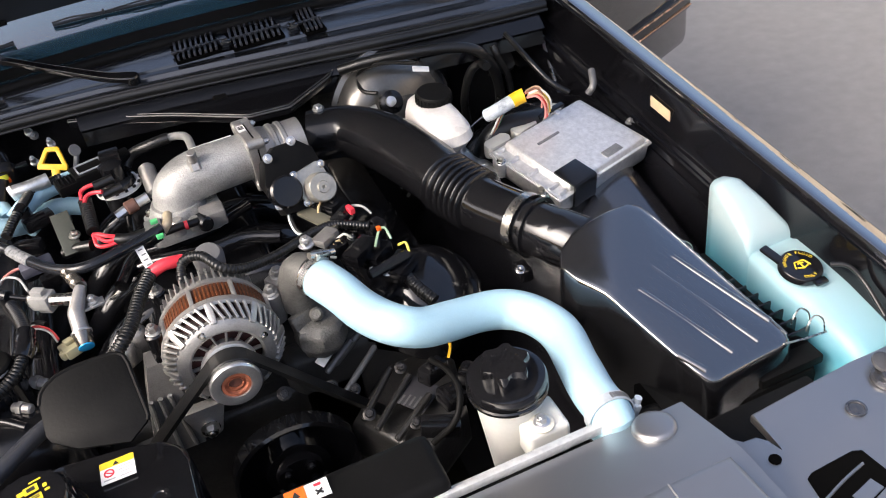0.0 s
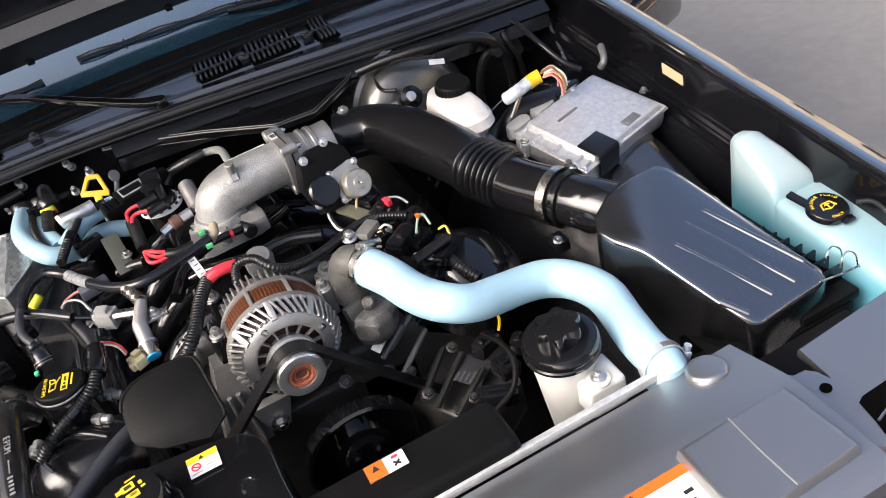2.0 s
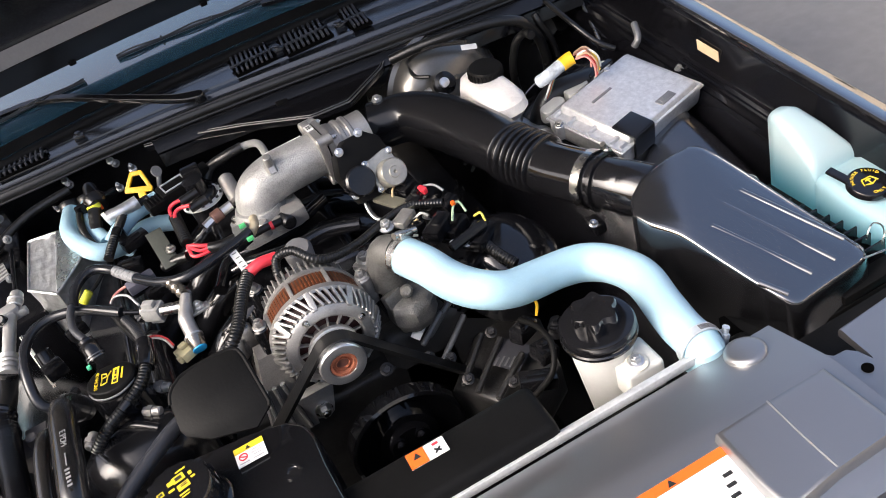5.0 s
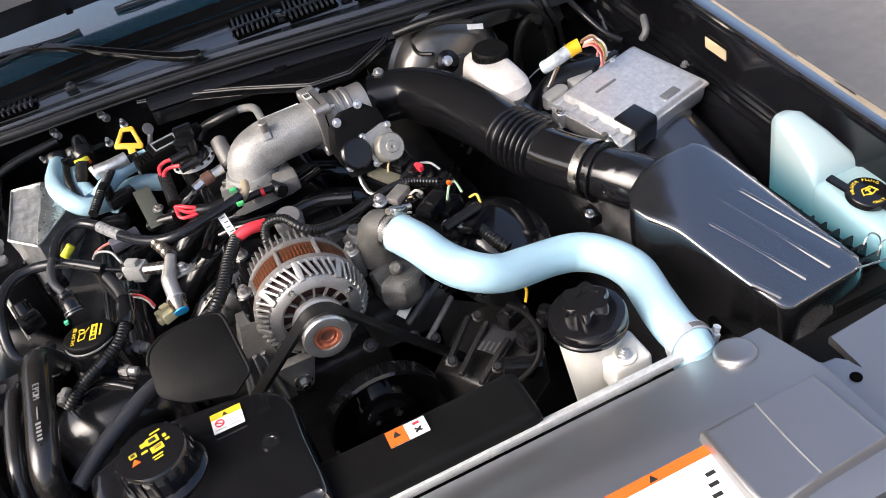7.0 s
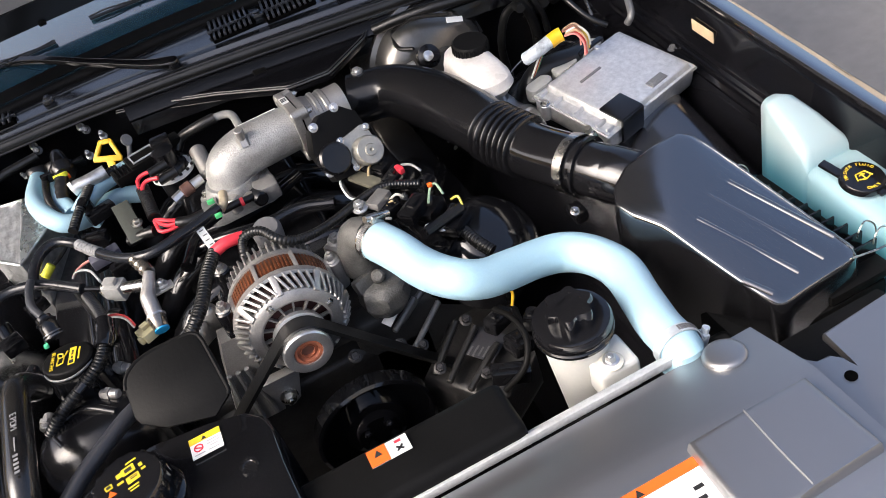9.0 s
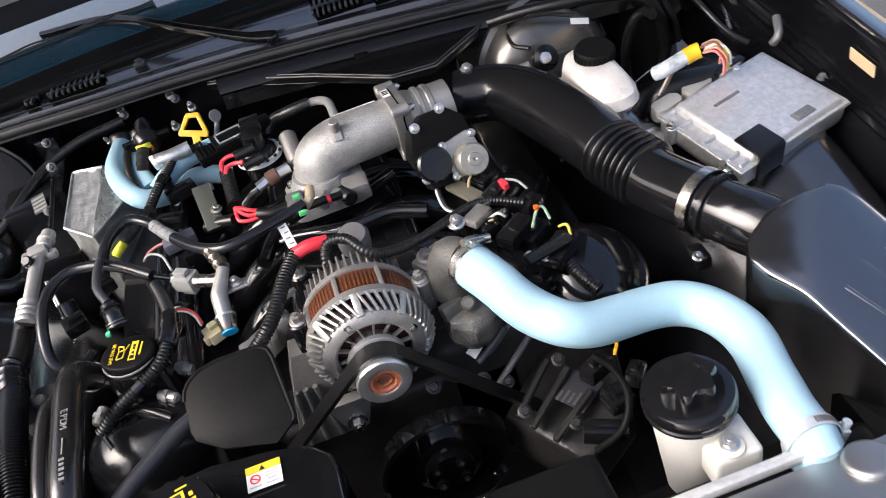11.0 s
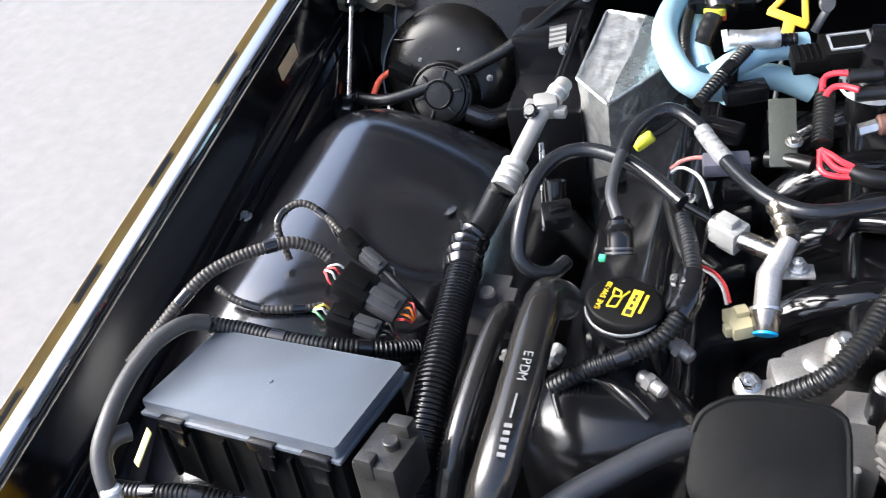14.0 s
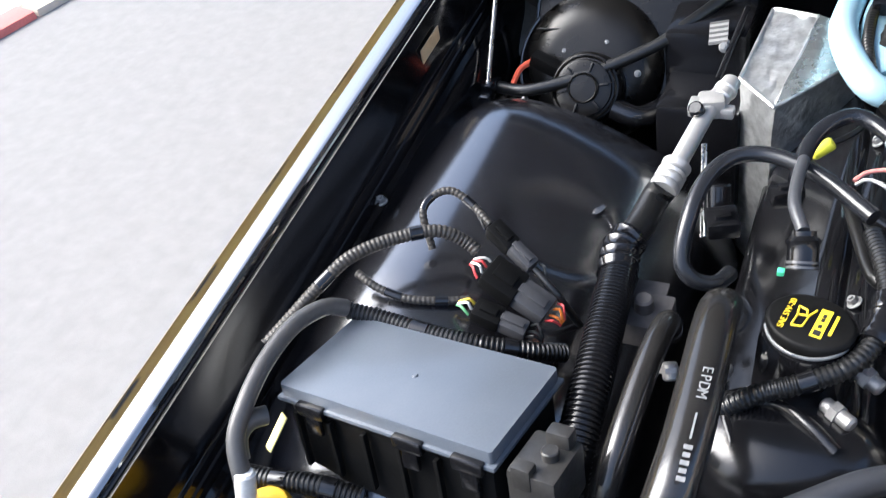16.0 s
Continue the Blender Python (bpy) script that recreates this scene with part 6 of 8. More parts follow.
old_loom = mat("dusty_loom", (0.040, 0.035, 0.029), 0.5, var=0.3, scale=50, bump=0.1)
L1 = [(-0.655, -0.291, 0.862), (-0.666, -0.305, 0.875), (-0.676, -0.339, 0.885), (-0.679, -0.383, 0.885), (-0.675, -0.424, 0.88), (-0.673, -0.451, 0.865), (-0.663, -0.47, 0.84), (-0.672, -0.476, 0.8)]
run("wiring_loom", "dusty grey wiring loom curving round the fuse box", "wiring loom", L1, 0.0082, mat("grey_loom", (0.062, 0.061, 0.060), 0.42, var=0.2, scale=40))
run("wiring_loom", "dusty grey wiring loom curving round the fuse box", "wiring loom", [(-0.665, -0.418, 0.86), (-0.673, -0.43, 0.865), (-0.675, -0.446, 0.862), (-0.669, -0.459, 0.85)], 0.0085, mat("grey_loom", (0.062, 0.061, 0.060), 0.42, var=0.2, scale=40))
run("wiring_loom", "dusty brown corrugated wiring loom", "wiring loom", [(-0.709, -0.35, 0.86), (-0.695, -0.316, 0.87), (-0.677, -0.285, 0.885), (-0.659, -0.257, 0.895), (-0.632, -0.227, 0.895), (-0.597, -0.201, 0.89), (-0.574, -0.193, 0.875), (-0.56, -0.195, 0.865)], 0.0062, old_loom, True)
run("wiring_loom", "dusty brown corrugated wiring loom", "wiring loom", [(-0.607, -0.199, 0.862), (-0.619, -0.181, 0.893), (-0.613, -0.163, 0.9), (-0.598, -0.154, 0.9), (-0.577, -0.158, 0.89), (-0.554, -0.172, 0.88)], 0.0038, old_loom, True)
run("wiring_loom", "dusty brown corrugated wiring loom", "wiring loom", [(-0.662, -0.252, 0.868), (-0.637, -0.26, 0.862), (-0.607, -0.26, 0.855), (-0.578, -0.249, 0.848), (-0.556, -0.236, 0.842)], 0.0040, old_loom, True)
run("wiring_loom", "black corrugated wiring loom behind the fuse box", "wiring loom", [(-0.657, -0.286, 0.852), (-0.623, -0.282, 0.845), (-0.576, -0.283, 0.84), (-0.528, -0.279, 0.835), (-0.487, -0.263, 0.82), (-0.464, -0.242, 0.8)], 0.0085, rubber, True)
run("wiring_loom", "black corrugated wiring loom in front of the fuse box", "wiring loom", [(-0.701, -0.447, 0.8), (-0.666, -0.444, 0.8), (-0.623, -0.437, 0.8), (-0.584, -0.431, 0.79)], 0.009, rubber, True)
pl = part("loom_fitting", rod((-0.659, -0.467, 0.85), (-0.661, -0.479, 0.82), 0.009, seg=16, bev=0.002), mat("pale_fitting", (0.6, 0.6, 0.58), 0.4))
tagged(pl, "pale plastic fitting on the grey loom", "fitting")


def connector(p, q, w, h, label, cols, tail=None):
    """A two-part black plug between p and q, with wire tails."""
    p, q = Vector(p), Vector(q)
    d = (q - p).normalized()
    m = axis_matrix(p, d)
    ob = thing("wiring_plug", m, label, "plug", "wiring plugs on the apron")
    ln = (q - p).length
    part("socket", mesh_of(box(0, 0, ln * 0.28, w, h, ln * 0.5, 0.003), box(0, h * 0.5, ln * 0.28, w * 0.4, 0.006, ln * 0.3, 0.001)), matt_plastic, ob)
    part("plug", mesh_of(box(0, 0, ln * 0.72, w * 0.86, h * 0.86, ln * 0.5, 0.003), box(0, h * 0.45, ln * 0.7, w * 0.3, 0.005, ln * 0.4, 0.001)), grey_plastic, ob)
    for k, c in enumerate(cols):
        x = (k / max(1, len(cols) - 1) - 0.5) * w * 0.8
        end = -1 if k % 2 == 0 else 1
        z0 = 0 if end < 0 else ln
        part("wire", tube([(x, 0, z0), (x * 0.9, 0.003 + 0.002 * (k % 3), z0 + end * 0.005), (x * 0.55, 0.002, z0 + end * 0.010), (x * 0.3, -0.002, z0 + end * 0.014)], 0.0013, 6, 0.004), c, ob)
    return ob


wred, wwhite, wora, wgrn, wyel = wire_cols[4], wire_cols[2], mat("wire_orange", (0.8, 0.22, 0.03), 0.45), wire_cols[7], wire_cols[5]
connector((-0.546, -0.212, 0.862), (-0.481, -0.224, 0.83), 0.034, 0.018, "large black wiring plug with red and white wires", [wred, wred, wwhite, wora, wred, wora, wwhite, wred])
connector((-0.554, -0.172, 0.88), (-0.504, -0.195, 0.855), 0.018, 0.016, "slim black wiring plug", [black_print, black_print])
connector((-0.546, -0.25, 0.848), (-0.493, -0.251, 0.83), 0.022, 0.015, "grey-black wiring plug with pale wires", [wgrn, black_print, wwhite, black_print, wyel, black_print])
run("plug_wire", "thin black wire from the slim plug", "wire", [(-0.504, -0.195, 0.855), (-0.48, -0.207, 0.84), (-0.467, -0.205, 0.81), (-0.465, -0.192, 0.78)], 0.0035)

# ---- refrigerant pipe ----
ac = thing("refrigerant_pipe", pose(-0.394, 0.042, 0.884), "aluminium refrigerant pipe with a black corrugated sleeve", "pipe")
A1 = (-0.394, 0.042, 0.884)
col = Vector((-0.412, -0.047, 0.863)) - Vector(A1)
pale_alu = mat("pale_aluminium", (0.50, 0.49, 0.47), 0.42, 0.6, var=0.1, scale=40, bump=0.1)
part("pipe", tube([(0.008, 0.03, 0.0), (0.0, 0.0, 0.0), col], 0.0095, 18, 0.006), pale_alu, ac)
part("valve_block", mesh_of(box(0.002, 0.004, 0.0, 0.026, 0.024, 0.022, 0.004, pose(0, 0, 0, 0, 0, 15)), rod((0.008, 0.012, 0.002), (0.014, 0.044, 0.004), 0.0100, seg=18, bev=0.002), rod((0.010, 0.024, 0.003), (0.011, 0.030, 0.0034), 0.0122, seg=18, bev=0.001), box(-0.014, -0.004, 0.002, 0.012, 0.018, 0.016, 0.003), box(0.018, 0.0, -0.004, 0.014, 0.012, 0.012, 0.003)), pale_alu, ac, "cast valve block")
part("valve_cap", rod((-0.008, -0.014, 0.002), (-0.010, -0.022, 0.014), 0.0078, seg=20, bev=0.002), plastic, ac, "black valve cap")
part("collar", tube([col * 0.86, col, col * 1.22], 0.0145, 24, 0.003, lambda s: 0.0135 + 0.0016 * (1 if (s / 0.009) % 1 < 0.6 else 0)), pale_alu, ac, "ridged aluminium collar")
SL = [Vector(q) - Vector(A1) for q in ((-0.423, -0.066, 0.848), (-0.43, -0.101, 0.84), (-0.439, -0.134, 0.838))]
part("rubber_hose", tube([col * 1.15, *SL], 0.0145, 20, 0.006), rubber, ac)
part("taped_sleeve", tube([SL[1].lerp(SL[2], 0.5), SL[2], Vector((-0.434, -0.169, 0.835)) - Vector(A1)], 0.0185, 18, 0.004, lambda s: 0.0185 + 0.0013 * math.sin(s * 500)), gloss_plastic, ac, "black taped joint")
part("corrugated_sleeve", loom([Vector(q) - Vector(A1) for q in ((-0.434, -0.161, 0.835), (-0.427, -0.223, 0.84), (-0.42, -0.286, 0.84), (-0.417, -0.337, 0.83), (-0.416, -0.378, 0.81), (-0.416, -0.392, 0.78))], 0.0165, 0.0045, 18), plastic, ac, "black corrugated sleeve")
part("loom_strand", loom([Vector(q) - Vector(A1) for q in ((-0.422, -0.236, 0.81), (-0.419, -0.299, 0.81), (-0.415, -0.338, 0.8), (-0.412, -0.374, 0.78))], 0.008), old_loom, ac)

# ---- heater hoses by the bulkhead ----
H1 = [(-0.282, 0.311, 0.868), (-0.292, 0.28, 0.868), (-0.285, 0.202, 0.885), (-0.266, 0.132, 0.885), (-0.241, 0.106, 0.875), (-0.207, 0.122, 0.86)]
run("heater_hose", "pale blue silicone heater hose", "hose", [H1[0], H1[2], H1[3], H1[4], H1[5]], 0.0150, hose_blue, seg=24)
H2 = [(-0.25, 0.31, 0.865), (-0.254, 0.228, 0.88), (-0.247, 0.18, 0.878), (-0.233, 0.14, 0.868)]
run("heater_hose", "pale blue silicone heater hose", "hose", H2, 0.0145, hose_blue, seg=24)
run("heater_hose", "pale blue silicone heater hose over the valve cover", "hose", [(-0.223, 0.124, 0.872), (-0.198, 0.137, 0.885), (-0.168, 0.158, 0.888), (-0.13, 0.171, 0.885)], 0.0145, hose_blue, seg=24)
run("heater_hose", "pale blue silicone heater hose over the valve cover", "hose", [(-0.215, 0.132, 0.845), (-0.19, 0.156, 0.85), (-0.157, 0.16, 0.85), (-0.118, 0.158, 0.835)], 0.0145, hose_blue, seg=24)
for p in (H1[0], H2[0]):
    part("hose_collar", mesh_of(lathe([(0.0175, 0), (0.0185, 0.004), (0.0185, 0.012), (0.0175, 0.015)], axis_matrix(p, (0.05, 0.6, 0.6)), 24)), rubber, car)
    part("hose_screw", bolt(Vector(p) + Vector((-0.018, 0.008, 0.008)), (-0.5, -0.3, 1), 0.004, 0.007), dull_alu, car)

# ---- foil-wrapped box ----
FB = [(-0.368, 0.284, 0.862), (-0.314, 0.259, 0.868), (-0.383, 0.158, 0.845), (-0.339, 0.116, 0.838), (-0.264, 0.203, 0.85), (-0.265, 0.254, 0.86)]
foil_mat = mat("crinkled_foil", (0.60, 0.61, 0.61), 0.36, 0.85, var=0.35, scale=70, fine=90, bump=0.9, rvar=0.15)
fb = bmesh.new()
f0 = Vector(FB[3])
top = [fb.verts.new(Vector(q) - f0) for q in FB]
low = [fb.verts.new(Vector(q) - f0 + Vector((0.0, 0.02, -0.28))) for q in FB]
for idx in ((0, 1, 3, 2),):
    fb.faces.new([top[i] for i in idx])
for i, j in ((0, 2), (2, 3), (3, 4), (4, 5), (5, 1), (1, 0)):
    fb.faces.new((top[i], top[j], low[j], low[i]))
bmesh.ops.subdivide_edges(fb, edges=fb.edges[:], cuts=16, use_grid_fill=True)
bmesh.ops.recalc_face_normals(fb, faces=fb.faces)
for v in fb.verts:
    v.co += Vector(noise.noise_vector(v.co * 34)) * 0.0026 + Vector(noise.noise_vector(v.co * 105)) * 0.0016
foil = part("foil_box", fb, foil_mat, None, "", 35)
foil.location = f0
tagged(foil, "box wrapped in crinkled silver heat foil", "heat shield")
flap = bmesh.new()
flap.faces.new([flap.verts.new(Vector(FB[i]) - f0 + Vector((0, 0, 0.001))) for i in (1, 5, 4, 3)])
bmesh.ops.subdivide_edges(flap, edges=flap.edges[:], cuts=10, use_grid_fill=True)
for v in flap.verts:
    v.co += Vector(noise.noise_vector(v.co * 38)) * 0.0025
bmesh.ops.solidify(flap, geom=flap.faces[:], thickness=0.0015)
part("foil_flap", flap, mat("brushed_foil", (0.62, 0.66, 0.66), 0.26, 0.9, var=0.2, scale=60, fine=200, bump=0.3), foil, "dull folded foil flap", 25)
part("foil_rim", tube([Vector(FB[i]) - f0 + Vector(noise.noise_vector(Vector(FB[i]) * 50)) * 0.002 for i in (2, 3, 4)], 0.003, 8, 0.006, straight=True), foil_mat, foil, "bright creased foil rim")
part("foil_rim", tube([Vector(FB[i]) - f0 for i in (3, 1, 0, 2)], 0.0025, 8, 0.006, straight=True), foil_mat, foil)

# ---- blower and heater case on the bulkhead ----
bl = thing("heater_blower", pose(-0.576, 0.185, 0.795), "black heater blower with a round scroll housing", "blower")
bd = axis_matrix((0, 0, 0), (0.05, -0.8, 0.55))
blower_plastic = mat("blower_plastic", (0.006, 0.0055, 0.005), 0.28, var=0.3, scale=20, bump=0.06, spec=0.3, dust=0.01)
part("motor", lathe([(0.046, -0.03), (0.046, 0.002), (0.043, 0.008), (0.036, 0.010), (0.035, 0.014), (0.028, 0.016), (0.018, 0.016), (0.017, 0.020), (0.0, 0.021)], bd, 44), blower_plastic, bl, "round motor cover")
part("scroll", mesh_of(lathe([(0.10, -0.12), (0.10, -0.075), (0.099, -0.066), (0.095, -0.055), (0.088, -0.045), (0.078, -0.036), (0.066, -0.030), (0.05, -0.027)], bd @ pose(-0.01, 0.028, 0), 56), lathe([(0.12, -0.14), (0.122, -0.075), (0.117, -0.065), (0.08, -0.06)], bd @ pose(0.03, 0.10, 0), 56)), blower_plastic, bl, "scroll housing")
# Paler grey rims paint the highlight on the scroll's lips.
part("scroll_rim", tube([bd @ Vector((-0.01 + 0.101 * math.cos(a), 0.028 + 0.101 * math.sin(a), -0.07)) for a in [math.radians(15 * k) for k in range(-2, 15)]], 0.003, 8, 0.01), edge_grey, bl)
part("scroll_rim", tube([bd @ Vector((0.03 + 0.122 * math.cos(a), 0.10 + 0.122 * math.sin(a), -0.072)) for a in [math.radians(12 * k) for k in range(0, 31)]], 0.003, 8, 0.01), edge_grey, bl)
for a in (20, 75, 130, 185, 250, 300):
    part("housing_screw", bolt(bd @ Vector((0.062 * math.cos(radians(a)), 0.062 * math.sin(radians(a)), -0.030)), bd.to_3x3() @ Vector((0, 0, 1)), 0.0032, 0.003), dull_alu, bl)
for x, y, w in ((-0.055, 0.075, 0.05), (-0.035, 0.062, 0.06), (-0.05, 0.050, 0.045)):
    part("scroll_rib", box(x, y, -0.032, w, 0.0025, 0.006, 0.001, bd), blower_plastic, bl)
for k in range(6):
    a = radians(60 * k + 12)
    part("motor_fin", box(0, 0, 0, 0.012, 0.003, 0.005, 0.001, bd @ pose(0.027 * math.cos(a), 0.027 * math.sin(a), 0.0165, 0, 0, 60 * k + 12)), blower_plastic, bl)
for r, z in ((0.040, 0.010), (0.018, 0.0205)):
    part("motor_ring", lathe([(r - 0.0015, z), (r, z + 0.0018), (r + 0.0015, z)], bd, 40, cap=False), blower_plastic, bl)
part("motor_plug", box(0, 0, 0, 0.04, 0.018, 0.018, 0.003, Matrix.Translation(rel((-0.576, 0.185, 0.795), [(-0.635, 0.204, 0.815)])[0]) @ pose(0, 0, 0, 0, 20, -10)), matt_plastic, bl)
part("red_wire", tube(rel((-0.576, 0.185, 0.795), [(-0.654, 0.211, 0.815), (-0.668, 0.195, 0.81), (-0.672, 0.173, 0.8)]), 0.004, 8, 0.005), mat("wire_salmon", (0.75, 0.12, 0.06), 0.45), bl, "red wire")
part("drain_pipe", tube(rel((-0.576, 0.185, 0.795), [(-0.539, 0.175, 0.775), (-0.506, 0.175, 0.765), (-0.481, 0.208, 0.76)]), 0.014, 14, 0.008), gloss_plastic, bl)
run("blower_loom", "smooth black loom crossing the blower", "wiring loom", [(-0.688, 0.164, 0.8), (-0.642, 0.16, 0.803), (-0.572, 0.188, 0.815), (-0.499, 0.228, 0.835), (-0.462, 0.26, 0.852), (-0.414, 0.311, 0.87), (-0.349, 0.335, 0.885), (-0.271, 0.346, 0.89)], 0.0080, rubber, False, 14)
heater_case = part("heater_case", mesh_of(box(-0.438, 0.31, 0.77, 0.10, 0.16, 0.17, 0.01), box(-0.43, 0.20, 0.72, 0.10, 0.10, 0.16, 0.008)), plastic)
tagged(heater_case, "black plastic heater case on the bulkhead", "heater case")
hl = Matrix.Translation((-0.421, 0.227, 0.86)) @ pose(0, 0, 0, 20, -10, 5)
part("case_label", box(0, 0, 0, 0.022, 0.034, 0.001, 0, hl), mat("dull_white_label", (0.2, 0.2, 0.195), 0.5), heater_case, "ribbed white label")
for k in range(5):
    part("label_bar", box(0, -0.015 + 0.0075 * k, 0.0008, 0.022, 0.003, 0.0006, 0, hl), mat("grey_print", (0.05, 0.05, 0.05), 0.6), heater_case)
part("case_rod", rod((-0.408, 0.16, 0.84), (-0.396, 0.268, 0.87), 0.004, seg=10), plastic, heater_case)
for p in ((-0.403, 0.36, 0.89), (-0.268, 0.36, 0.892), (-0.179, 0.36, 0.891), (-0.395, 0.291, 0.88), (-0.41, 0.214, 0.85)):
    part("bulkhead_bolt", bolt(p, (0, -0.8, 0.5), 0.0055, 0.010), dull_alu, car)
part("bulkhead_strip", box(-0.41, 0.375, 0.86, 0.035, 0.008, 0.06, 0.003), apron_paint, car)
for p in ((-0.184, 0.356, 0.9), (-0.275, 0.385, 0.89), (-0.188, 0.3, 0.87), (-0.152, 0.306, 0.89)):
    part("bulkhead_bolt", bolt(p, (0, -0.5, 0.8), 0.005, 0.012), bright_alu, car)

# Vacuum sensor on the bulkhead.
sn0 = (-0.223, 0.211, 0.9)
sensor = thing("pressure_sensor", pose(*sn0), "black plastic pressure sensor on the bulkhead", "sensor")
sd = axis_matrix((0, 0, 0), rel(sn0, [(-0.228, 0.283, 0.925)])[0])
part("sensor_body", lathe([(0.017, 0.0), (0.021, 0.01), (0.022, 0.016), (0.014, 0.022), (0.012, 0.05), (0.009, 0.055), (0.0, 0.055)], sd, 24), plastic, sensor)
part("sensor_flange", box(0, 0.0, 0.012, 0.075, 0.02, 0.008, 0.003, sd), plastic, sensor)
part("orange_seal", box(0, 0, -0.004, 0.012, 0.008, 0.006, 0.001, sd), orange, sensor, "orange seal")
part("sensor_loom", loom(rel(sn0, [sn0, (-0.254, 0.235, 0.9), (-0.259, 0.176, 0.895), (-0.253, 0.14, 0.885), (-0.243, 0.124, 0.87)]), 0.0058), rubber, sensor)

# Black hose end with a yellow ring.
ye = thing("valve_hose", pose(*(-0.231, 0.215, 0.9)), "short black valve hose with a yellow ring", "hose")
y0 = (-0.231, 0.215, 0.9)
part("hose", tube(rel(y0, [(-0.228, 0.214, 0.905), (-0.237, 0.187, 0.89), (-0.242, 0.169, 0.88)]), 0.0105, 16, 0.004, lambda s: 0.0105 + 0.001 * (1 if (s / 0.011) % 1 < 0.4 else 0)), rubber, ye)
part("ring", lathe([(0.0105, -0.004), (0.0122, -0.003), (0.0122, 0.004), (0.0105, 0.005)], axis_matrix(rel(y0, [(-0.23, 0.209, 0.903)])[0], (0, 0.4, 0.9)), 24), mat("lime_yellow", (0.75, 0.75, 0.05), 0.4), ye, "bright yellow ring")
part("white_end", rod(rel(y0, [(-0.242, 0.169, 0.88)])[0], rel(y0, [(-0.245, 0.149, 0.87)])[0], 0.0085, seg=16, bev=0.002), white_paint, ye)
part("wire", tube(rel(y0, [(-0.245, 0.158, 0.87), (-0.247, 0.131, 0.865), (-0.246, 0.114, 0.86)]), 0.0025, 8, 0.004), wire_cols[1], ye)

# ---- coolant tank ----
T0 = (-0.17, -0.50, 0.80)
tank = thing("coolant_tank", pose(*T0), "black plastic coolant tank with a large screw cap", "coolant tank")
TO = [Vector(q) - Vector(T0) for q in ((-0.291, -0.452, 0.872), (-0.247, -0.427, 0.872), (-0.189, -0.42, 0.872), (-0.123, -0.429, 0.872), (-0.077, -0.442, 0.872), (-0.058, -0.461, 0.872), (-0.053, -0.486, 0.872), (-0.053, -0.538, 0.872), (-0.05, -0.593, 0.872), (-0.051, -0.629, 0.872))]
outline = [(q.x, q.y) for q in TO] + [(TO[-1].x, -0.12), (TO[0].x + 0.0, -0.12)]
oc = Vector((sum(p[0] for p in outline) / len(outline), sum(p[1] for p in outline) / len(outline)))
fine_outline = [(p.x, p.y) for p in even([Vector((x, y, 0)) for x, y in outline + outline[:1]], 0.008)][:-1]
part("body", loft([[Vector((oc.x + (x - oc.x) * s, oc.y + (y - oc.y) * s, z)) for x, y in fine_outline] for s, z in ((1.0, -0.06), (1.0, 0.052), (0.985, 0.062), (0.95, 0.069), (0.90, 0.072))]), gloss_plastic, tank, "glossy black tank", 60)
tc = Vector((-0.205, -0.500, 0.872)) - Vector(T0)
tcap = part("cap", lathe([(0.046, 0.0), (0.047, 0.004), (0.043, 0.009), (0.040, 0.010), (0.039, 0.036), (0.036, 0.040), (0.030, 0.041), (0.0, 0.041)], Matrix.Translation(tc), 56), gloss_plastic, tank, "black screw cap with yellow warning print")
for k in range(18):
    a = 20 * k
    part("cap_grip", box(0.0395, 0, 0.024, 0.004, 0.0055, 0.026, 0.0015, Matrix.Translation(tc) @ pose(0, 0, 0, 0, 0, a)), gloss_plastic, tcap)
pm = Matrix.Translation(tc) @ pose(0, 0, 0.0413, 0, 0, 12)
for x, y, w, h in ((0.006, 0.012, 0.014, 0.010), (0.007, -0.002, 0.014, 0.009), (-0.004, 0.012, 0.007, 0.006), (-0.006, 0.002, 0.007, 0.003), (0.004, -0.012, 0.012, 0.002), (0.004, -0.016, 0.010, 0.0015), (-0.018, 0.006, 0.008, 0.0065), (0.019, 0.009, 0.004, 0.005), (0.020, 0.002, 0.005, 0.003), (0.012, 0.021, 0.012, 0.002)):
    part("print_mark", box(x, y, 0, w, h, 0.0005, 0, pm), yellow_print, tcap)
for x, y, w, h in ((0.006, 0.012, 0.008, 0.005), (0.008, -0.002, 0.008, 0.0012), (0.008, 0.0005, 0.008, 0.0012), (-0.018, 0.006, 0.005, 0.0035)):
    part("print_gap", box(x, y, 0.0004, w, h, 0.0005, 0, pm), black_print, tcap)
part("print_triangle", prism([(-0.023, -0.008), (-0.013, -0.008), (-0.018, 0.0005)], 0, 0.0006, 0, pm), orange, tcap, "orange triangle")
part("tank_dimple", lathe([(0.011, 0), (0.0105, 0.002), (0.007, 0.0018), (0.006, 0.0008), (0.0, 0.0008)], Matrix.Translation(rel(T0, [(-0.092, -0.523, 0.872)])[0]), 24), gloss_plastic, tank)
ys = Matrix.Translation(rel(T0, [(-0.128, -0.465, 0.874)])[0]) @ pose(0, 0, 0, 0, 0, 0)
sticker = part("warning_sticker", box(0, 0, 0, 0.036, 0.030, 0.0008, 0, ys), white_paint, tank, "white and yellow warning sticker")
part("yellow_band", box(0, 0.0105, 0.0006, 0.036, 0.009, 0.0006, 0, ys), yellow_print, sticker)
part("ban_ring", lathe([(0.0055, 0), (0.0055, 0.0006), (0.004, 0.0006), (0.004, 0)], ys @ pose(-0.009, -0.002, 0.0006), 24, cap=False), red, sticker)
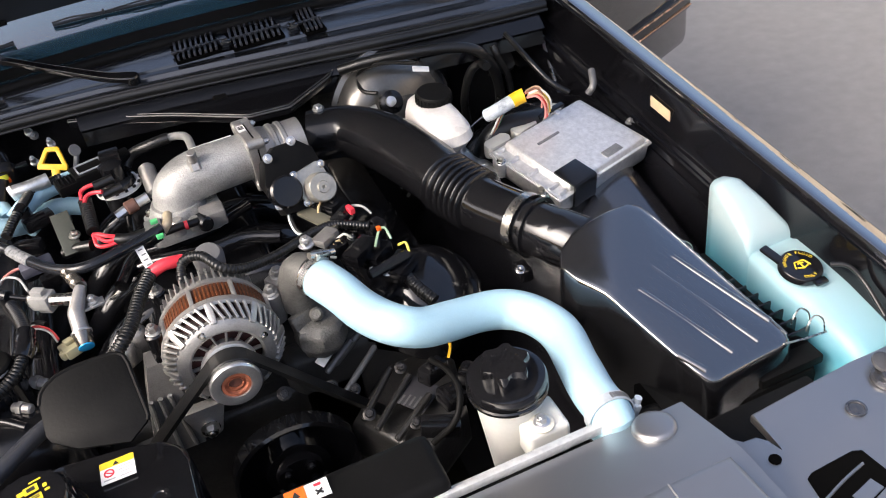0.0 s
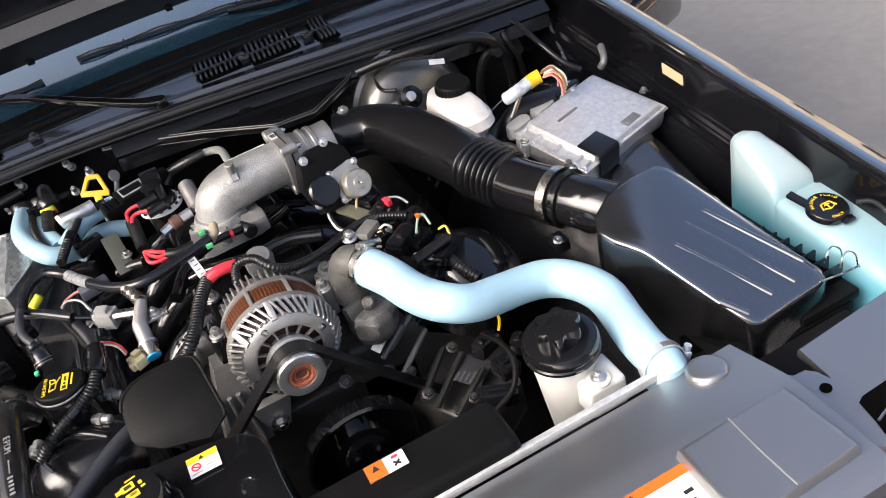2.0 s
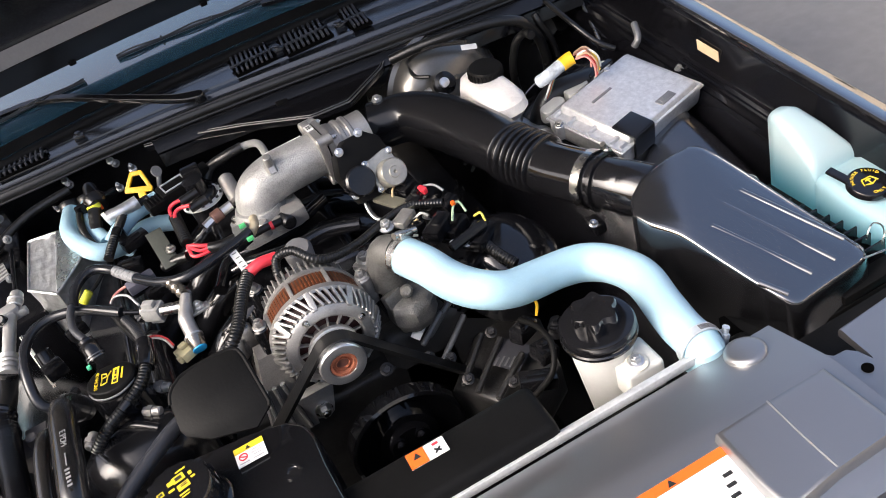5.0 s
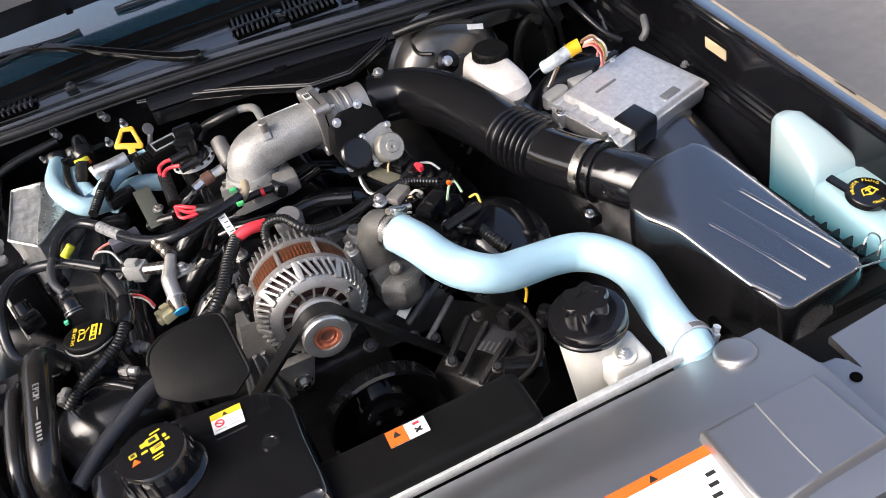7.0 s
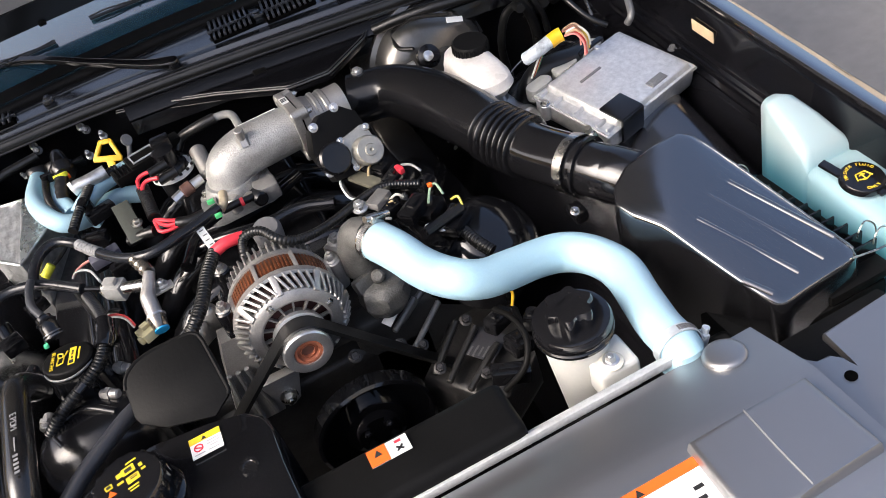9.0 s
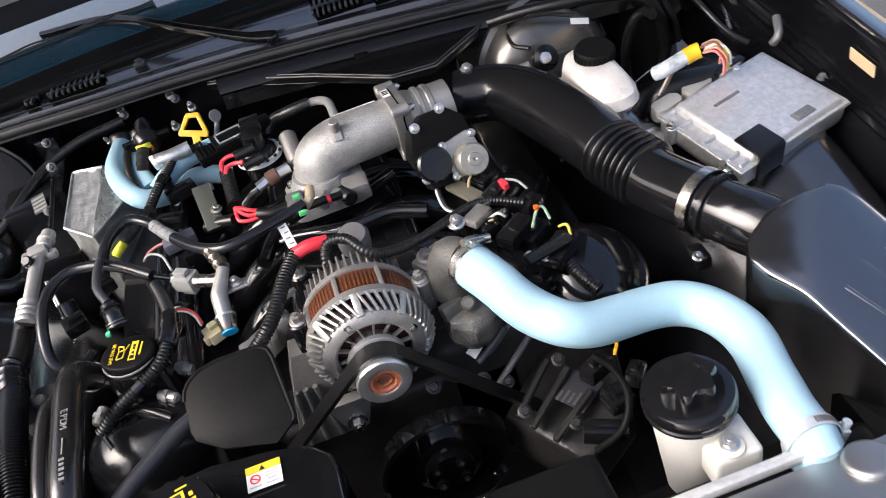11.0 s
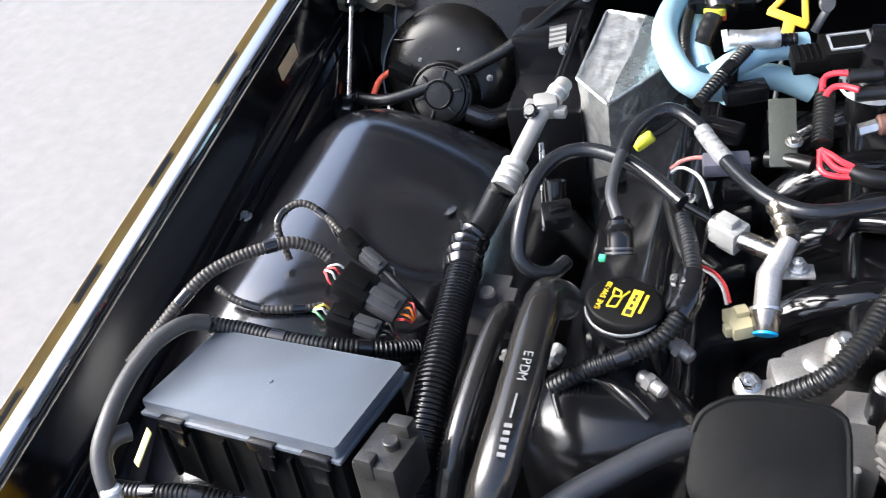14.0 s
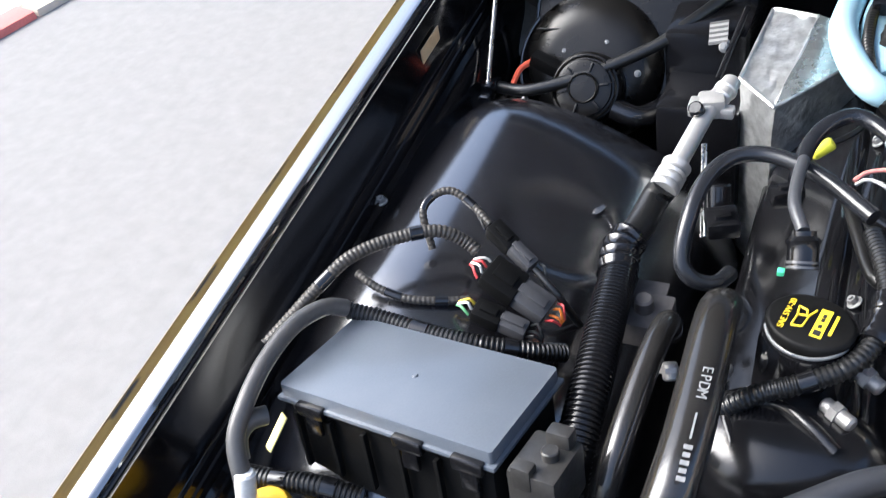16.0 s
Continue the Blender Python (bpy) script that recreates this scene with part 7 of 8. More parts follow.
part("ban_bar", box(0, 0, 0, 0.009, 0.0014, 0.0006, 0, ys @ pose(-0.009, -0.002, 0.0008, 0, 0, -30)), red, sticker)
for x, y, w in ((0.008, 0.002, 0.014), (0.008, -0.002, 0.014), (0.008, -0.006, 0.010), (-0.009, -0.011, 0.012), (0.008, -0.011, 0.013)):
    part("print_bar", box(x, y, 0.0008, w, 0.0012, 0.0005, 0, ys), mat("light_grey_print", (0.45, 0.45, 0.45), 0.6), sticker)
part("mark", prism([(-0.004, 0.007), (0.002, 0.007), (-0.001, 0.0125)], 0.0008, 0.0013, 0, ys), black_print, sticker)

# ---- flat black belt shield ----
S0 = (-0.14, -0.37, 0.895)
SHIELD = [(-0.192, -0.358), (-0.190, -0.350), (-0.183, -0.342), (-0.169, -0.335), (-0.149, -0.332), (-0.121, -0.332), (-0.102, -0.333), (-0.094, -0.338), (-0.0915, -0.348), (-0.087, -0.404), (-0.090, -0.410), (-0.112, -0.423), (-0.165, -0.411), (-0.190, -0.396), (-0.194, -0.388)]
shield = part("belt_shield", prism([(x - S0[0], (y - S0[1]) * 1.166) for x, y in SHIELD], -0.003, 0.003, 0.0015), matt_plastic)
shield.matrix_basis = pose(*S0, 30.96, 0, 0)
shield_rim = even([Vector((x - S0[0], (y - S0[1]) * 1.166, 0.0015)) for x, y in SHIELD[:11]], 0.006)
part("rolled_edge", tube(shield_rim, 0.0026, 8, 0.006, straight=True), matt_plastic, shield)
tagged(shield, "flat matt black plastic belt shield", "shield")
run("overflow_pipe", "smooth dark pipe running under the shield", "pipe", [(-0.312, -0.428, 0.84), (-0.277, -0.397, 0.85), (-0.243, -0.367, 0.852), (-0.206, -0.337, 0.852), (-0.165, -0.31, 0.84)], 0.0105, mat("dark_blue_rubber", (0.03, 0.032, 0.038), 0.45))

# ---- valve cover front and oil filler ----
VF = (-0.265, -0.3, 0.81)
vf = part("cam_cover_end", loft([[Vector((0.085 * s * math.cos(a), 0.060 * s * math.sin(a), z)) for a in [2 * math.pi * k / 40 for k in range(40)]] for s, z in ((1.0, -0.1), (1.0, -0.02), (0.95, 0.0), (0.82, 0.018), (0.6, 0.030), (0.3, 0.036), (0.05, 0.037))]), plastic, engine, "black front end of the cam cover")
vf.location = VF
part("embossing", tube([Vector((-0.035, -0.022, 0.026)), Vector((-0.045, 0.008, 0.028)), Vector((-0.015, 0.02, 0.034)), Vector((0.012, 0.004, 0.038)), Vector((0.035, -0.012, 0.032))], 0.006, 12, 0.005), plastic, vf)
oc0 = Vector((-0.262, -0.230, 0.878))
neck_bm = lathe([(0.040, -0.09), (0.037, -0.02), (0.035, -0.004), (0.0345, 0.0)], None, 40)
ofill = part("oil_neck", neck_bm, gloss_plastic, engine, "black oil filler neck")
ofill.location = oc0
oilcap = thing("oil_cap", Matrix.Translation(oc0) @ Matrix.Diagonal((0.88, 0.88, 1, 1)), "black oil filler cap with yellow print", "oil cap")
part("cap_top", loft([[Vector((r * (1.0 + 0.10 * math.cos(2 * a + 0.6)) * math.cos(a), r * (1.0 + 0.10 * math.cos(2 * a + 0.6)) * math.sin(a), z)) for a in [2 * math.pi * k / 56 for k in range(56)]] for r, z in ((0.034, 0.0), (0.035, 0.002), (0.035, 0.008), (0.033, 0.0105), (0.031, 0.011), (0.0, 0.011))]), matt_plastic, oilcap, "matt black cap face")
part("cap_edge", tube([Vector((0.037 * math.cos(a), 0.037 * math.sin(a), 0.004)) for a in [math.radians(190 + 14 * k) for k in range(11)]], 0.0016, 8, 0.005), dull_alu, oilcap, "thin metal edge")
om = pose(0, 0, 0.0112, 0, 0, -12)
for x, y, w, h in ((0.009, 0, 0.010, 0.034), (0.019, 0.002, 0.0028, 0.024)):
    part("print_block", box(x, y, 0, w, h, 0.0006, 0, om), yellow_print, oilcap)
for y in (-0.004, 0.004, 0.009):
    part("print_gap", box(0.009, y, 0.0004, 0.003, 0.004, 0.0006, 0, om), black_print, oilcap)
part("print_frame", box(0.009, -0.012, 0.0004, 0.006, 0.006, 0.0006, 0, om), black_print, oilcap)
letters("SAE 5W-20", 0.0078, om @ pose(-0.0205, 0.0, 0.0002, 0, 0, 90), yellow_print, oilcap, "grade_lettering")
# An oil can, drawn in lines.
for p in ([(-0.013, -0.012), (-0.004, -0.010), (-0.003, 0.004), (-0.012, 0.002), (-0.013, -0.012)], [(-0.003, 0.004), (0.001, 0.013)], [(-0.012, 0.002), (-0.014, 0.012), (-0.006, 0.010), (-0.005, 0.004)]):
    part("can_line", tube([om @ Vector((x, y, 0.0002)) for x, y in p], 0.0011, 6, 0.002, straight=True), yellow_print, oilcap)

# Breather fitting above the oil cap.
br0 = (-0.276, -0.17, 0.882)
br = thing("breather_fitting", pose(*br0), "black breather fitting with pale rings", "fitting")
part("stem", tube(rel(br0, [br0, (-0.278, -0.157, 0.895), (-0.28, -0.148, 0.905)]), 0.0125, 18, 0.004, lambda s: 0.0125 if s < 0.02 else 0.0145 if s < 0.026 else 0.0105), plastic, br)
for f in (0.1, 0.32):
    part("ring", lathe([(0.0128, -0.0012), (0.0142, -0.001), (0.0142, 0.001), (0.0128, 0.0012)], axis_matrix(Vector((0, 0, 0)).lerp(rel(br0, [(-0.278, -0.157, 0.895)])[0], f), rel(br0, [(-0.278, -0.157, 0.895)])[0]), 28), edge_grey, br, "pale ring")
part("green_lock", box(-0.016, 0.0, -0.006, 0.006, 0.006, 0.005, 0.001), mat("green_lock", (0.1, 0.6, 0.3), 0.4), br, "green lock")
run("breather_hose", "thin black breather hose", "hose", [(-0.28, -0.148, 0.905), (-0.291, -0.121, 0.91), (-0.293, -0.087, 0.91), (-0.292, -0.053, 0.905)], 0.0055, mat("grey_hose", (0.05, 0.052, 0.058), 0.35))

# ---- smooth black pipe from the breather to the elbow ----
PV = [(-0.296, -0.061, 0.885), (-0.292, -0.022, 0.895), (-0.278, 0.009, 0.9), (-0.255, 0.025, 0.9), (-0.226, 0.006, 0.895), (-0.192, -0.051, 0.895), (-0.159, -0.097, 0.9), (-0.125, -0.121, 0.905), (-0.088, -0.115, 0.905), (-0.049, -0.095, 0.9), (-0.017, -0.081, 0.9)]
pv = thing("breather_pipe", pose(*PV[0]), "smooth black breather pipe with a pale label", "pipe")
part("pipe", tube(rel(PV[0], PV), 0.0076, 18, 0.006), mat("satin_pipe", (0.012, 0.013, 0.016), 0.20, var=0.15, rvar=0.06), pv)
part("pipe_label", tube(rel(PV[0], [(-0.222, -0.001, 0.895), (-0.209, -0.024, 0.895), (-0.195, -0.046, 0.895)]), 0.0085, 18, 0.003), mat("clear_label", (0.22, 0.225, 0.23), 0.3, var=0.6, scale=150), pv, "pale wrapped label")
part("elbow_end", tube(rel(PV[0], [(-0.017, -0.076, 0.892), (-0.007, -0.071, 0.9), (-0.004, -0.05, 0.899)]), 0.0068, 16, 0.004), mat("tan_rubber", (0.45, 0.38, 0.26), 0.5), pv, "pale tan elbow")
part("quick_connector", tube(rel(PV[0], [(-0.045, -0.087, 0.891), (-0.021, -0.083, 0.896)]), 0.0115, 16, 0.004), plastic, pv)
for q in ((-0.023, -0.074, 0.91), (-0.021, -0.098, 0.899)):
    part("green_lock", box(*rel(PV[0], [q])[0], 0.010, 0.006, 0.006, 0.001), mat("green_lock", (0.1, 0.55, 0.2), 0.4), pv)
run("vent_pipe", "thin black vent pipe with a red mark", "pipe", [(-0.016, -0.053, 0.875), (0.007, -0.051, 0.875), (0.029, -0.046, 0.87), (0.05, -0.031, 0.865)], 0.006)
part("red_mark", tube([(0.013, -0.055, 0.876), (0.018, -0.055, 0.876)], 0.0068, 12, 0.003), red, engine)

# ---- looped hose with a fitting ----
LP = [(-0.199, -0.116, 0.88), (-0.229, -0.101, 0.888), (-0.27, -0.064, 0.892), (-0.303, -0.046, 0.895), (-0.334, -0.04, 0.895), (-0.359, -0.055, 0.895), (-0.374, -0.089, 0.89), (-0.379, -0.125, 0.875), (-0.379, -0.15, 0.85), (-0.367, -0.156, 0.835), (-0.349, -0.147, 0.825), (-0.339, -0.125, 0.82)]
lp = thing("fuel_hose", pose(*LP[0]), "black fuel hose looping to a grey connector", "hose")
part("hose", tube(rel(LP[0], LP[1:]), 0.0077, 16, 0.006), mat("satin_hose", (0.016, 0.017, 0.020), 0.22, var=0.15, rvar=0.06), lp)
part("hose_tip", tube(rel(LP[0], [(-0.226, -0.104, 0.888), (-0.2, -0.115, 0.88)]), 0.004, 12, 0.005), plastic, lp)

# ---- fuel regulator with connector ----
RG = (-0.155, -0.165, 0.87)
reg = thing("fuel_regulator", pose(*RG), "bright metal fuel regulator with a grey connector", "regulator")
rg = rel(RG, [(-0.147, -0.11, 0.9), (-0.135, -0.147, 0.895), (-0.149, -0.177, 0.88), (-0.149, -0.202, 0.865), (-0.148, -0.22, 0.855)])
warm_steel = mat("warm_plated_steel", (0.30, 0.27, 0.23), 0.25, 0.9, var=0.25, scale=60, bump=0.04)
part("upper_tube", tube([rg[0], rg[1]], 0.0095, 20, 0.0015, lambda s: 0.0090 + 0.0012 * (1 if (s / 0.014) % 1 < 0.22 else 0), straight=True), warm_steel, reg)
part("body", tube([rg[1], rg[2], rg[3]], 0.013, 22, 0.003, lambda s: 0.0078 + 0.0028 * min(1, s / 0.04), straight=True), alu, reg)
part("cup", rod(rg[3], rg[4], 0.0125, 0.0100, seg=24, bev=0.002), warm_steel, reg)
part("cup_rim", lathe([(0.0122, -0.0015), (0.0134, -0.001), (0.0134, 0.0015), (0.0122, 0.002)], axis_matrix(rg[3], rg[4] - rg[3]), 28, cap=False), bright_alu, reg)
part("blue_ring", lathe([(0.0085, -0.001), (0.0100, -0.0008), (0.0100, 0.0012), (0.0085, 0.0016)], axis_matrix(rg[4], rg[4] - rg[3]), 24), mat("blue_ring", (0.02, 0.35, 0.75), 0.4), reg, "bright blue ring")
part("ear", mesh_of(box(0, 0, 0, 0.034, 0.016, 0.004, 0.0015, Matrix.Translation(rel(RG, [(-0.13, -0.165, 0.875)])[0]) @ pose(0, 0, 0, 0, 0, 8)), bolt(rel(RG, [(-0.127, -0.162, 0.878)])[0], (0, 0, 1), 0.006, 0.006)), bright_alu, reg)
part("inlet", rod(rel(RG, [(-0.18, -0.141, 0.888)])[0], rel(RG, [(-0.141, -0.156, 0.885)])[0], 0.0085, seg=18, bev=0.001), steel, reg, "bright inlet tube")
cg = rel(RG, [(-0.197, -0.128, 0.888), (-0.173, -0.144, 0.888)])
part("connector", mesh_of(box(0, 0, 0.014, 0.024, 0.020, 0.028, 0.003, axis_matrix(cg[0], cg[1] - cg[0])), box(0.0, 0.012, 0.012, 0.012, 0.010, 0.018, 0.002, axis_matrix(cg[0], cg[1] - cg[0])), box(0.0, -0.013, 0.016, 0.016, 0.008, 0.020, 0.002, axis_matrix(cg[0], cg[1] - cg[0]))), mat("pale_grey_connector", (0.27, 0.27, 0.26), 0.45), reg, "pale grey connector")
part("connector_ring", lathe([(0.010, 0), (0.0115, 0.002), (0.0115, 0.006), (0.009, 0.008)], axis_matrix(cg[0] - (cg[1] - cg[0]) * 0.12, cg[1] - cg[0]), 20), steel, reg)
tn = (-0.17, -0.207, 0.85)
tan_plug = part("tan_connector", mesh_of(box(0, 0, 0, 0.019, 0.030, 0.013, 0.002, pose(0, 0, 0, -10, 0, 25)), box(0.004, 0.004, 0.009, 0.012, 0.012, 0.006, 0.002, pose(0, 0, 0, -10, 0, 25)), box(-0.012, -0.006, 0.0, 0.006, 0.010, 0.010, 0.002, pose(0, 0, 0, -10, 0, 25))), mat("tan_plastic", (0.40, 0.36, 0.22), 0.5, var=0.12))
tan_plug.location = tn
tagged(tan_plug, "tan plastic connector on two thin wires", "plug")
for c, o in ((wwhite, 0.0), (wred, 0.0025)):
    part("wire", tube([Vector(q) - Vector(tn) + Vector((o, 0, o)) for q in ((-0.181, -0.196, 0.86), (-0.187, -0.18, 0.865), (-0.198, -0.17, 0.87), (-0.212, -0.165, 0.87), (-0.218, -0.168, 0.865))], 0.0016, 6, 0.004), c, tan_plug)

# ---- looms round the valve cover ----
run("engine_loom", "black corrugated engine loom by the oil cap", "wiring loom", [(-0.228, -0.115, 0.882), (-0.216, -0.158, 0.886), (-0.21, -0.195, 0.886), (-0.214, -0.227, 0.883), (-0.229, -0.255, 0.876), (-0.257, -0.273, 0.868), (-0.288, -0.285, 0.858), (-0.315, -0.294, 0.84)], 0.0078, rubber, True)
part("loom_tape", tube([(-0.21, -0.191, 0.886), (-0.212, -0.218, 0.884), (-0.218, -0.235, 0.88)], 0.0112, 14, 0.004, lambda s: 0.0122 + 0.0008 * math.sin(s * 700)), gloss_plastic, engine)
run("engine_loom", "black corrugated engine loom rising to the connectors", "wiring loom", [(-0.232, 0.059, 0.885), (-0.213, 0.091, 0.895), (-0.185, 0.146, 0.9), (-0.16, 0.155, 0.9), (-0.14, 0.159, 0.9)], 0.0072, rubber, True)
run("red_wire_loom", "black loom with three red wires", "wiring loom", [(-0.111, 0.061, 0.9), (-0.111, 0.035, 0.89), (-0.111, 0.003, 0.88)], 0.0095, rubber, True)
for k in range(2):
    part("red_wire", tube([(-0.114, 0.055, 0.905), (-0.113, 0.072, 0.91), (-0.101, 0.074, 0.915), (-0.083, 0.071, 0.915)] if k == 0 else [(-0.111, 0.048, 0.905), (-0.106, 0.055, 0.91), (-0.096, 0.056, 0.912), (-0.082, 0.05, 0.912)], 0.0032, 8, 0.004), red, engine)
for k, q in enumerate(((-0.08, -0.023, 0.875), (-0.081, -0.026, 0.873), (-0.083, -0.03, 0.87))):
    part("red_wire", tube([(-0.112, -0.004, 0.88), [(-0.102, -0.011, 0.88), (-0.106, -0.014, 0.877), (-0.111, -0.024, 0.872)][k], [(-0.093, -0.018, 0.878), (-0.096, -0.023, 0.873), (-0.098, -0.03, 0.87)][k], q], 0.0030, 8, 0.004), red, engine)
run("engine_loom", "black taped loom joining the red wires", "wiring loom", [(-0.083, -0.024, 0.872), (-0.067, -0.031, 0.87), (-0.04, -0.028, 0.868)], 0.0085, rubber)
run("engine_loom", "short black loom end", "wiring loom", [(-0.118, -0.019, 0.872), (-0.135, -0.011, 0.87), (-0.159, 0, 0.862)], 0.0085, rubber)
run("engine_loom", "black wiring loom behind the alternator", "wiring loom", [(-0.252, -0.044, 0.86), (-0.237, -0.1, 0.86), (-0.221, -0.146, 0.86), (-0.203, -0.151, 0.865), (-0.192, -0.162, 0.865)], 0.006, rubber)

# Connector block and valve with a white toothed ring.
cb0 = (-0.092, 0.116, 0.915)
cb = thing("connector_block", pose(*cb0), "black engine connector block with a framed window", "connector")
cm = pose(0, 0, 0, 8, 0, 14)
part("block", mesh_of(box(0, 0, 0, 0.055, 0.034, 0.022, 0.003, cm), box(-0.038, -0.004, -0.003, 0.035, 0.028, 0.018, 0.003, cm), box(0.045, 0.006, 0.0, 0.04, 0.022, 0.014, 0.003, cm)), matt_plastic, cb)
part("window_frame", mesh_of(box(0, 0.011, 0.0115, 0.040, 0.0022, 0.0025, 0, cm), box(0, -0.011, 0.0115, 0.040, 0.0022, 0.0025, 0, cm), box(0.019, 0, 0.0115, 0.0022, 0.024, 0.0025, 0, cm), box(-0.019, 0, 0.0115, 0.0022, 0.024, 0.0025, 0, cm)), mat("pale_frame", (0.35, 0.36, 0.38), 0.4), cb, "pale window frame")
for k in range(4):
    part("block_rib", box(-0.05 + 0.006 * k, -0.004, 0.0065, 0.002, 0.024, 0.003, 0.0006, cm), plastic, cb)
ev0 = (-0.062, 0.101, 0.895)
ev = thing("idle_valve", pose(*ev0), "black valve with a white toothed collar", "valve")
part("valve_body", lathe([(0.026, -0.05), (0.027, 0.0), (0.024, 0.004), (0.018, 0.006), (0.018, 0.03), (0.012, 0.034), (0.0, 0.034)], None, 32), plastic, ev)
tooth = bmesh.new()
put(tooth, lathe([(0.029, 0.0), (0.035, 0.0), (0.035, 0.007), (0.029, 0.007)], pose(0, 0, -0.012), 48, cap=False))
part("collar", tooth, white_paint, ev, "white collar")
for k in range(15):
    part("tooth", box(0.0345, 0, -0.004, 0.003, 0.005, 0.004, 0.0006, pose(0, 0, 0, 0, 0, 24 * k)), black_print, ev)
part("boot", rod((0.0, -0.03, 0.022), (-0.03, -0.034, 0.020), 0.0075, seg=14), rubber, ev)
part("boot", rod((0.008, -0.042, 0.010), (-0.022, -0.046, 0.008), 0.0075, seg=14), rubber, ev)
part("top_plug", box(0.004, 0.012, 0.036, 0.03, 0.024, 0.018, 0.003), plastic, ev)
cf = (-0.055, 0.046, 0.875)
fitting = part("copper_fitting", mesh_of(rod((-0.022, -0.006, -0.004), (-0.006, -0.002, 0.0), 0.007, seg=6), rod((0.012, 0.002, 0.002), (0.03, 0.006, 0.004), 0.008, seg=18)), bright_alu)
part("brown_band", rod((-0.006, -0.002, 0.0), (0.012, 0.002, 0.002), 0.0105, seg=20, bev=0.002), mat("brown_ceramic", (0.12, 0.06, 0.045), 0.5), fitting, "brown band")
fitting.location = cf
tagged(fitting, "bright metal fitting with a brown band", "fitting")
gb = part("grey_bracket", box(0, 0, 0, 0.026, 0.075, 0.003, 0.0008, Matrix.Translation((-0.147, 0.014, 0.885)) @ pose(0, 0, 0, 25, 0, 6)), mat("olive_grey", (0.065, 0.07, 0.06), 0.5, 0.3, var=0.2))
tagged(gb, "flat olive-grey metal bracket", "bracket")
part("bracket_bolt", bolt((-0.136, 0.001, 0.885), (0, -0.2, 1), 0.006), steel, gb)

# Dipstick.
dk0 = (-0.151, 0.204, 0.9)
dip = thing("dipstick", pose(*dk0), "bright yellow plastic dipstick handle", "dipstick")
dm2 = pose(0, 0, 0, 50, 0, -12)
dbm = bmesh.new()
for a, b, w in (((-0.020, 0.004), (-0.004, 0.028), 0.007), ((-0.004, 0.028), (0.012, 0.026), 0.008), ((0.012, 0.026), (0.020, -0.004), 0.007), ((-0.020, 0.004), (0.020, -0.006), 0.010)):
    v = Vector((b[0] - a[0], b[1] - a[1], 0))
    put(dbm, box(v.length / 2, 0, 0, v.length + w * 0.6, w, 0.007, 0.002, dm2 @ Matrix.Translation((a[0], a[1], 0)) @ pose(0, 0, 0, 0, 0, math.degrees(math.atan2(v.y, v.x)))))
put(dbm, box(0.003, -0.014, 0, 0.013, 0.022, 0.007, 0.002, dm2))
part("handle", dbm, yellow, dip, "bright yellow loop handle")
part("stem", rod(dm2 @ Vector((0.003, -0.02, 0)), dm2 @ Vector((0.003, -0.09, -0.02)), 0.003, seg=10), steel, dip)
tagv = part("trans_dipstick", mesh_of(lathe([(0.0065, -0.002), (0.0095, -0.002), (0.010, 0.0), (0.0095, 0.002), (0.0065, 0.002)], axis_matrix((0, 0, 0), (0.5, -0.6, 0.4)), 24), rod((0, -0.002, -0.008), (-0.010, -0.010, -0.03), 0.0045, seg=10)), dull_alu)
tagv.location = (-0.112, 0.216, 0.91)
tagged(tagv, "round bright metal dipstick ring", "dipstick")

# Foil-sleeved pipe and dark plugs in the same corner.
run("foil_pipe", "pipe sleeved in silver foil", "pipe", [(-0.21, 0.148, 0.905), (-0.187, 0.148, 0.905), (-0.158, 0.154, 0.905)], 0.0115, foil_mat)
part("foil_end", rod((-0.21, 0.148, 0.905), (-0.216, 0.147, 0.904), 0.012, seg=16), white_paint, engine)
for q, sx, sy, rz in (((-0.187, 0.094, 0.875), 0.045, 0.022, 20), ((-0.204, 0.027, 0.875), 0.04, 0.02, -20), ((-0.206, 0.12, 0.88), 0.02, 0.02, 0), ((-0.198, -0.014, 0.86), 0.042, 0.022, 8), ((-0.303, -0.064, 0.87), 0.03, 0.016, 30), ((-0.183, -0.035, 0.85), 0.03, 0.02, 10), ((-0.356, -0.08, 0.84), 0.03, 0.03, 20)):
    pg = part("harness_plug", mesh_of(box(0, 0, 0, sx, sy, 0.018, 0.003, pose(0, 0, 0, 0, 0, rz)), box(0, 0, 0.009, sx * 0.5, sy * 0.4, 0.006, 0.001, pose(0, 0, 0, 0, 0, rz))), plastic)
    pg.location = q
    tagged(pg, "small black harness plug", "plug", "harness plugs on the engine")
gp = part("grey_plug", box(0, 0, 0, 0.045, 0.022, 0.016, 0.003, pose(0, 0, 0, 0, 0, 10)), mat("slate_plastic", (0.10, 0.10, 0.13), 0.45))
gp.location = (-0.197, -0.018, 0.868)
tagged(gp, "slate grey harness plug with a pink wire", "plug")
run("pink_wire", "thin pink wire to the slate plug", "wire", [(-0.211, -0.015, 0.87), (-0.223, -0.012, 0.87), (-0.24, -0.017, 0.868), (-0.249, -0.027, 0.865)], 0.0022, wire_cols[0])
run("grey_wire", "thin grey wire looping by the regulator", "wire", [(-0.247, -0.041, 0.872), (-0.237, -0.041, 0.88), (-0.217, -0.062, 0.885), (-0.203, -0.107, 0.89)], 0.0018, mat("wire_grey", (0.35, 0.35, 0.35), 0.4))
yp = part("yellow_plug", rod((-0.008, -0.004, -0.004), (0.010, 0.006, 0.006), 0.0068, seg=14, bev=0.002), mat("lime_yellow", (0.75, 0.75, 0.05), 0.4))
yp.location = (-0.282, 0.005, 0.872)
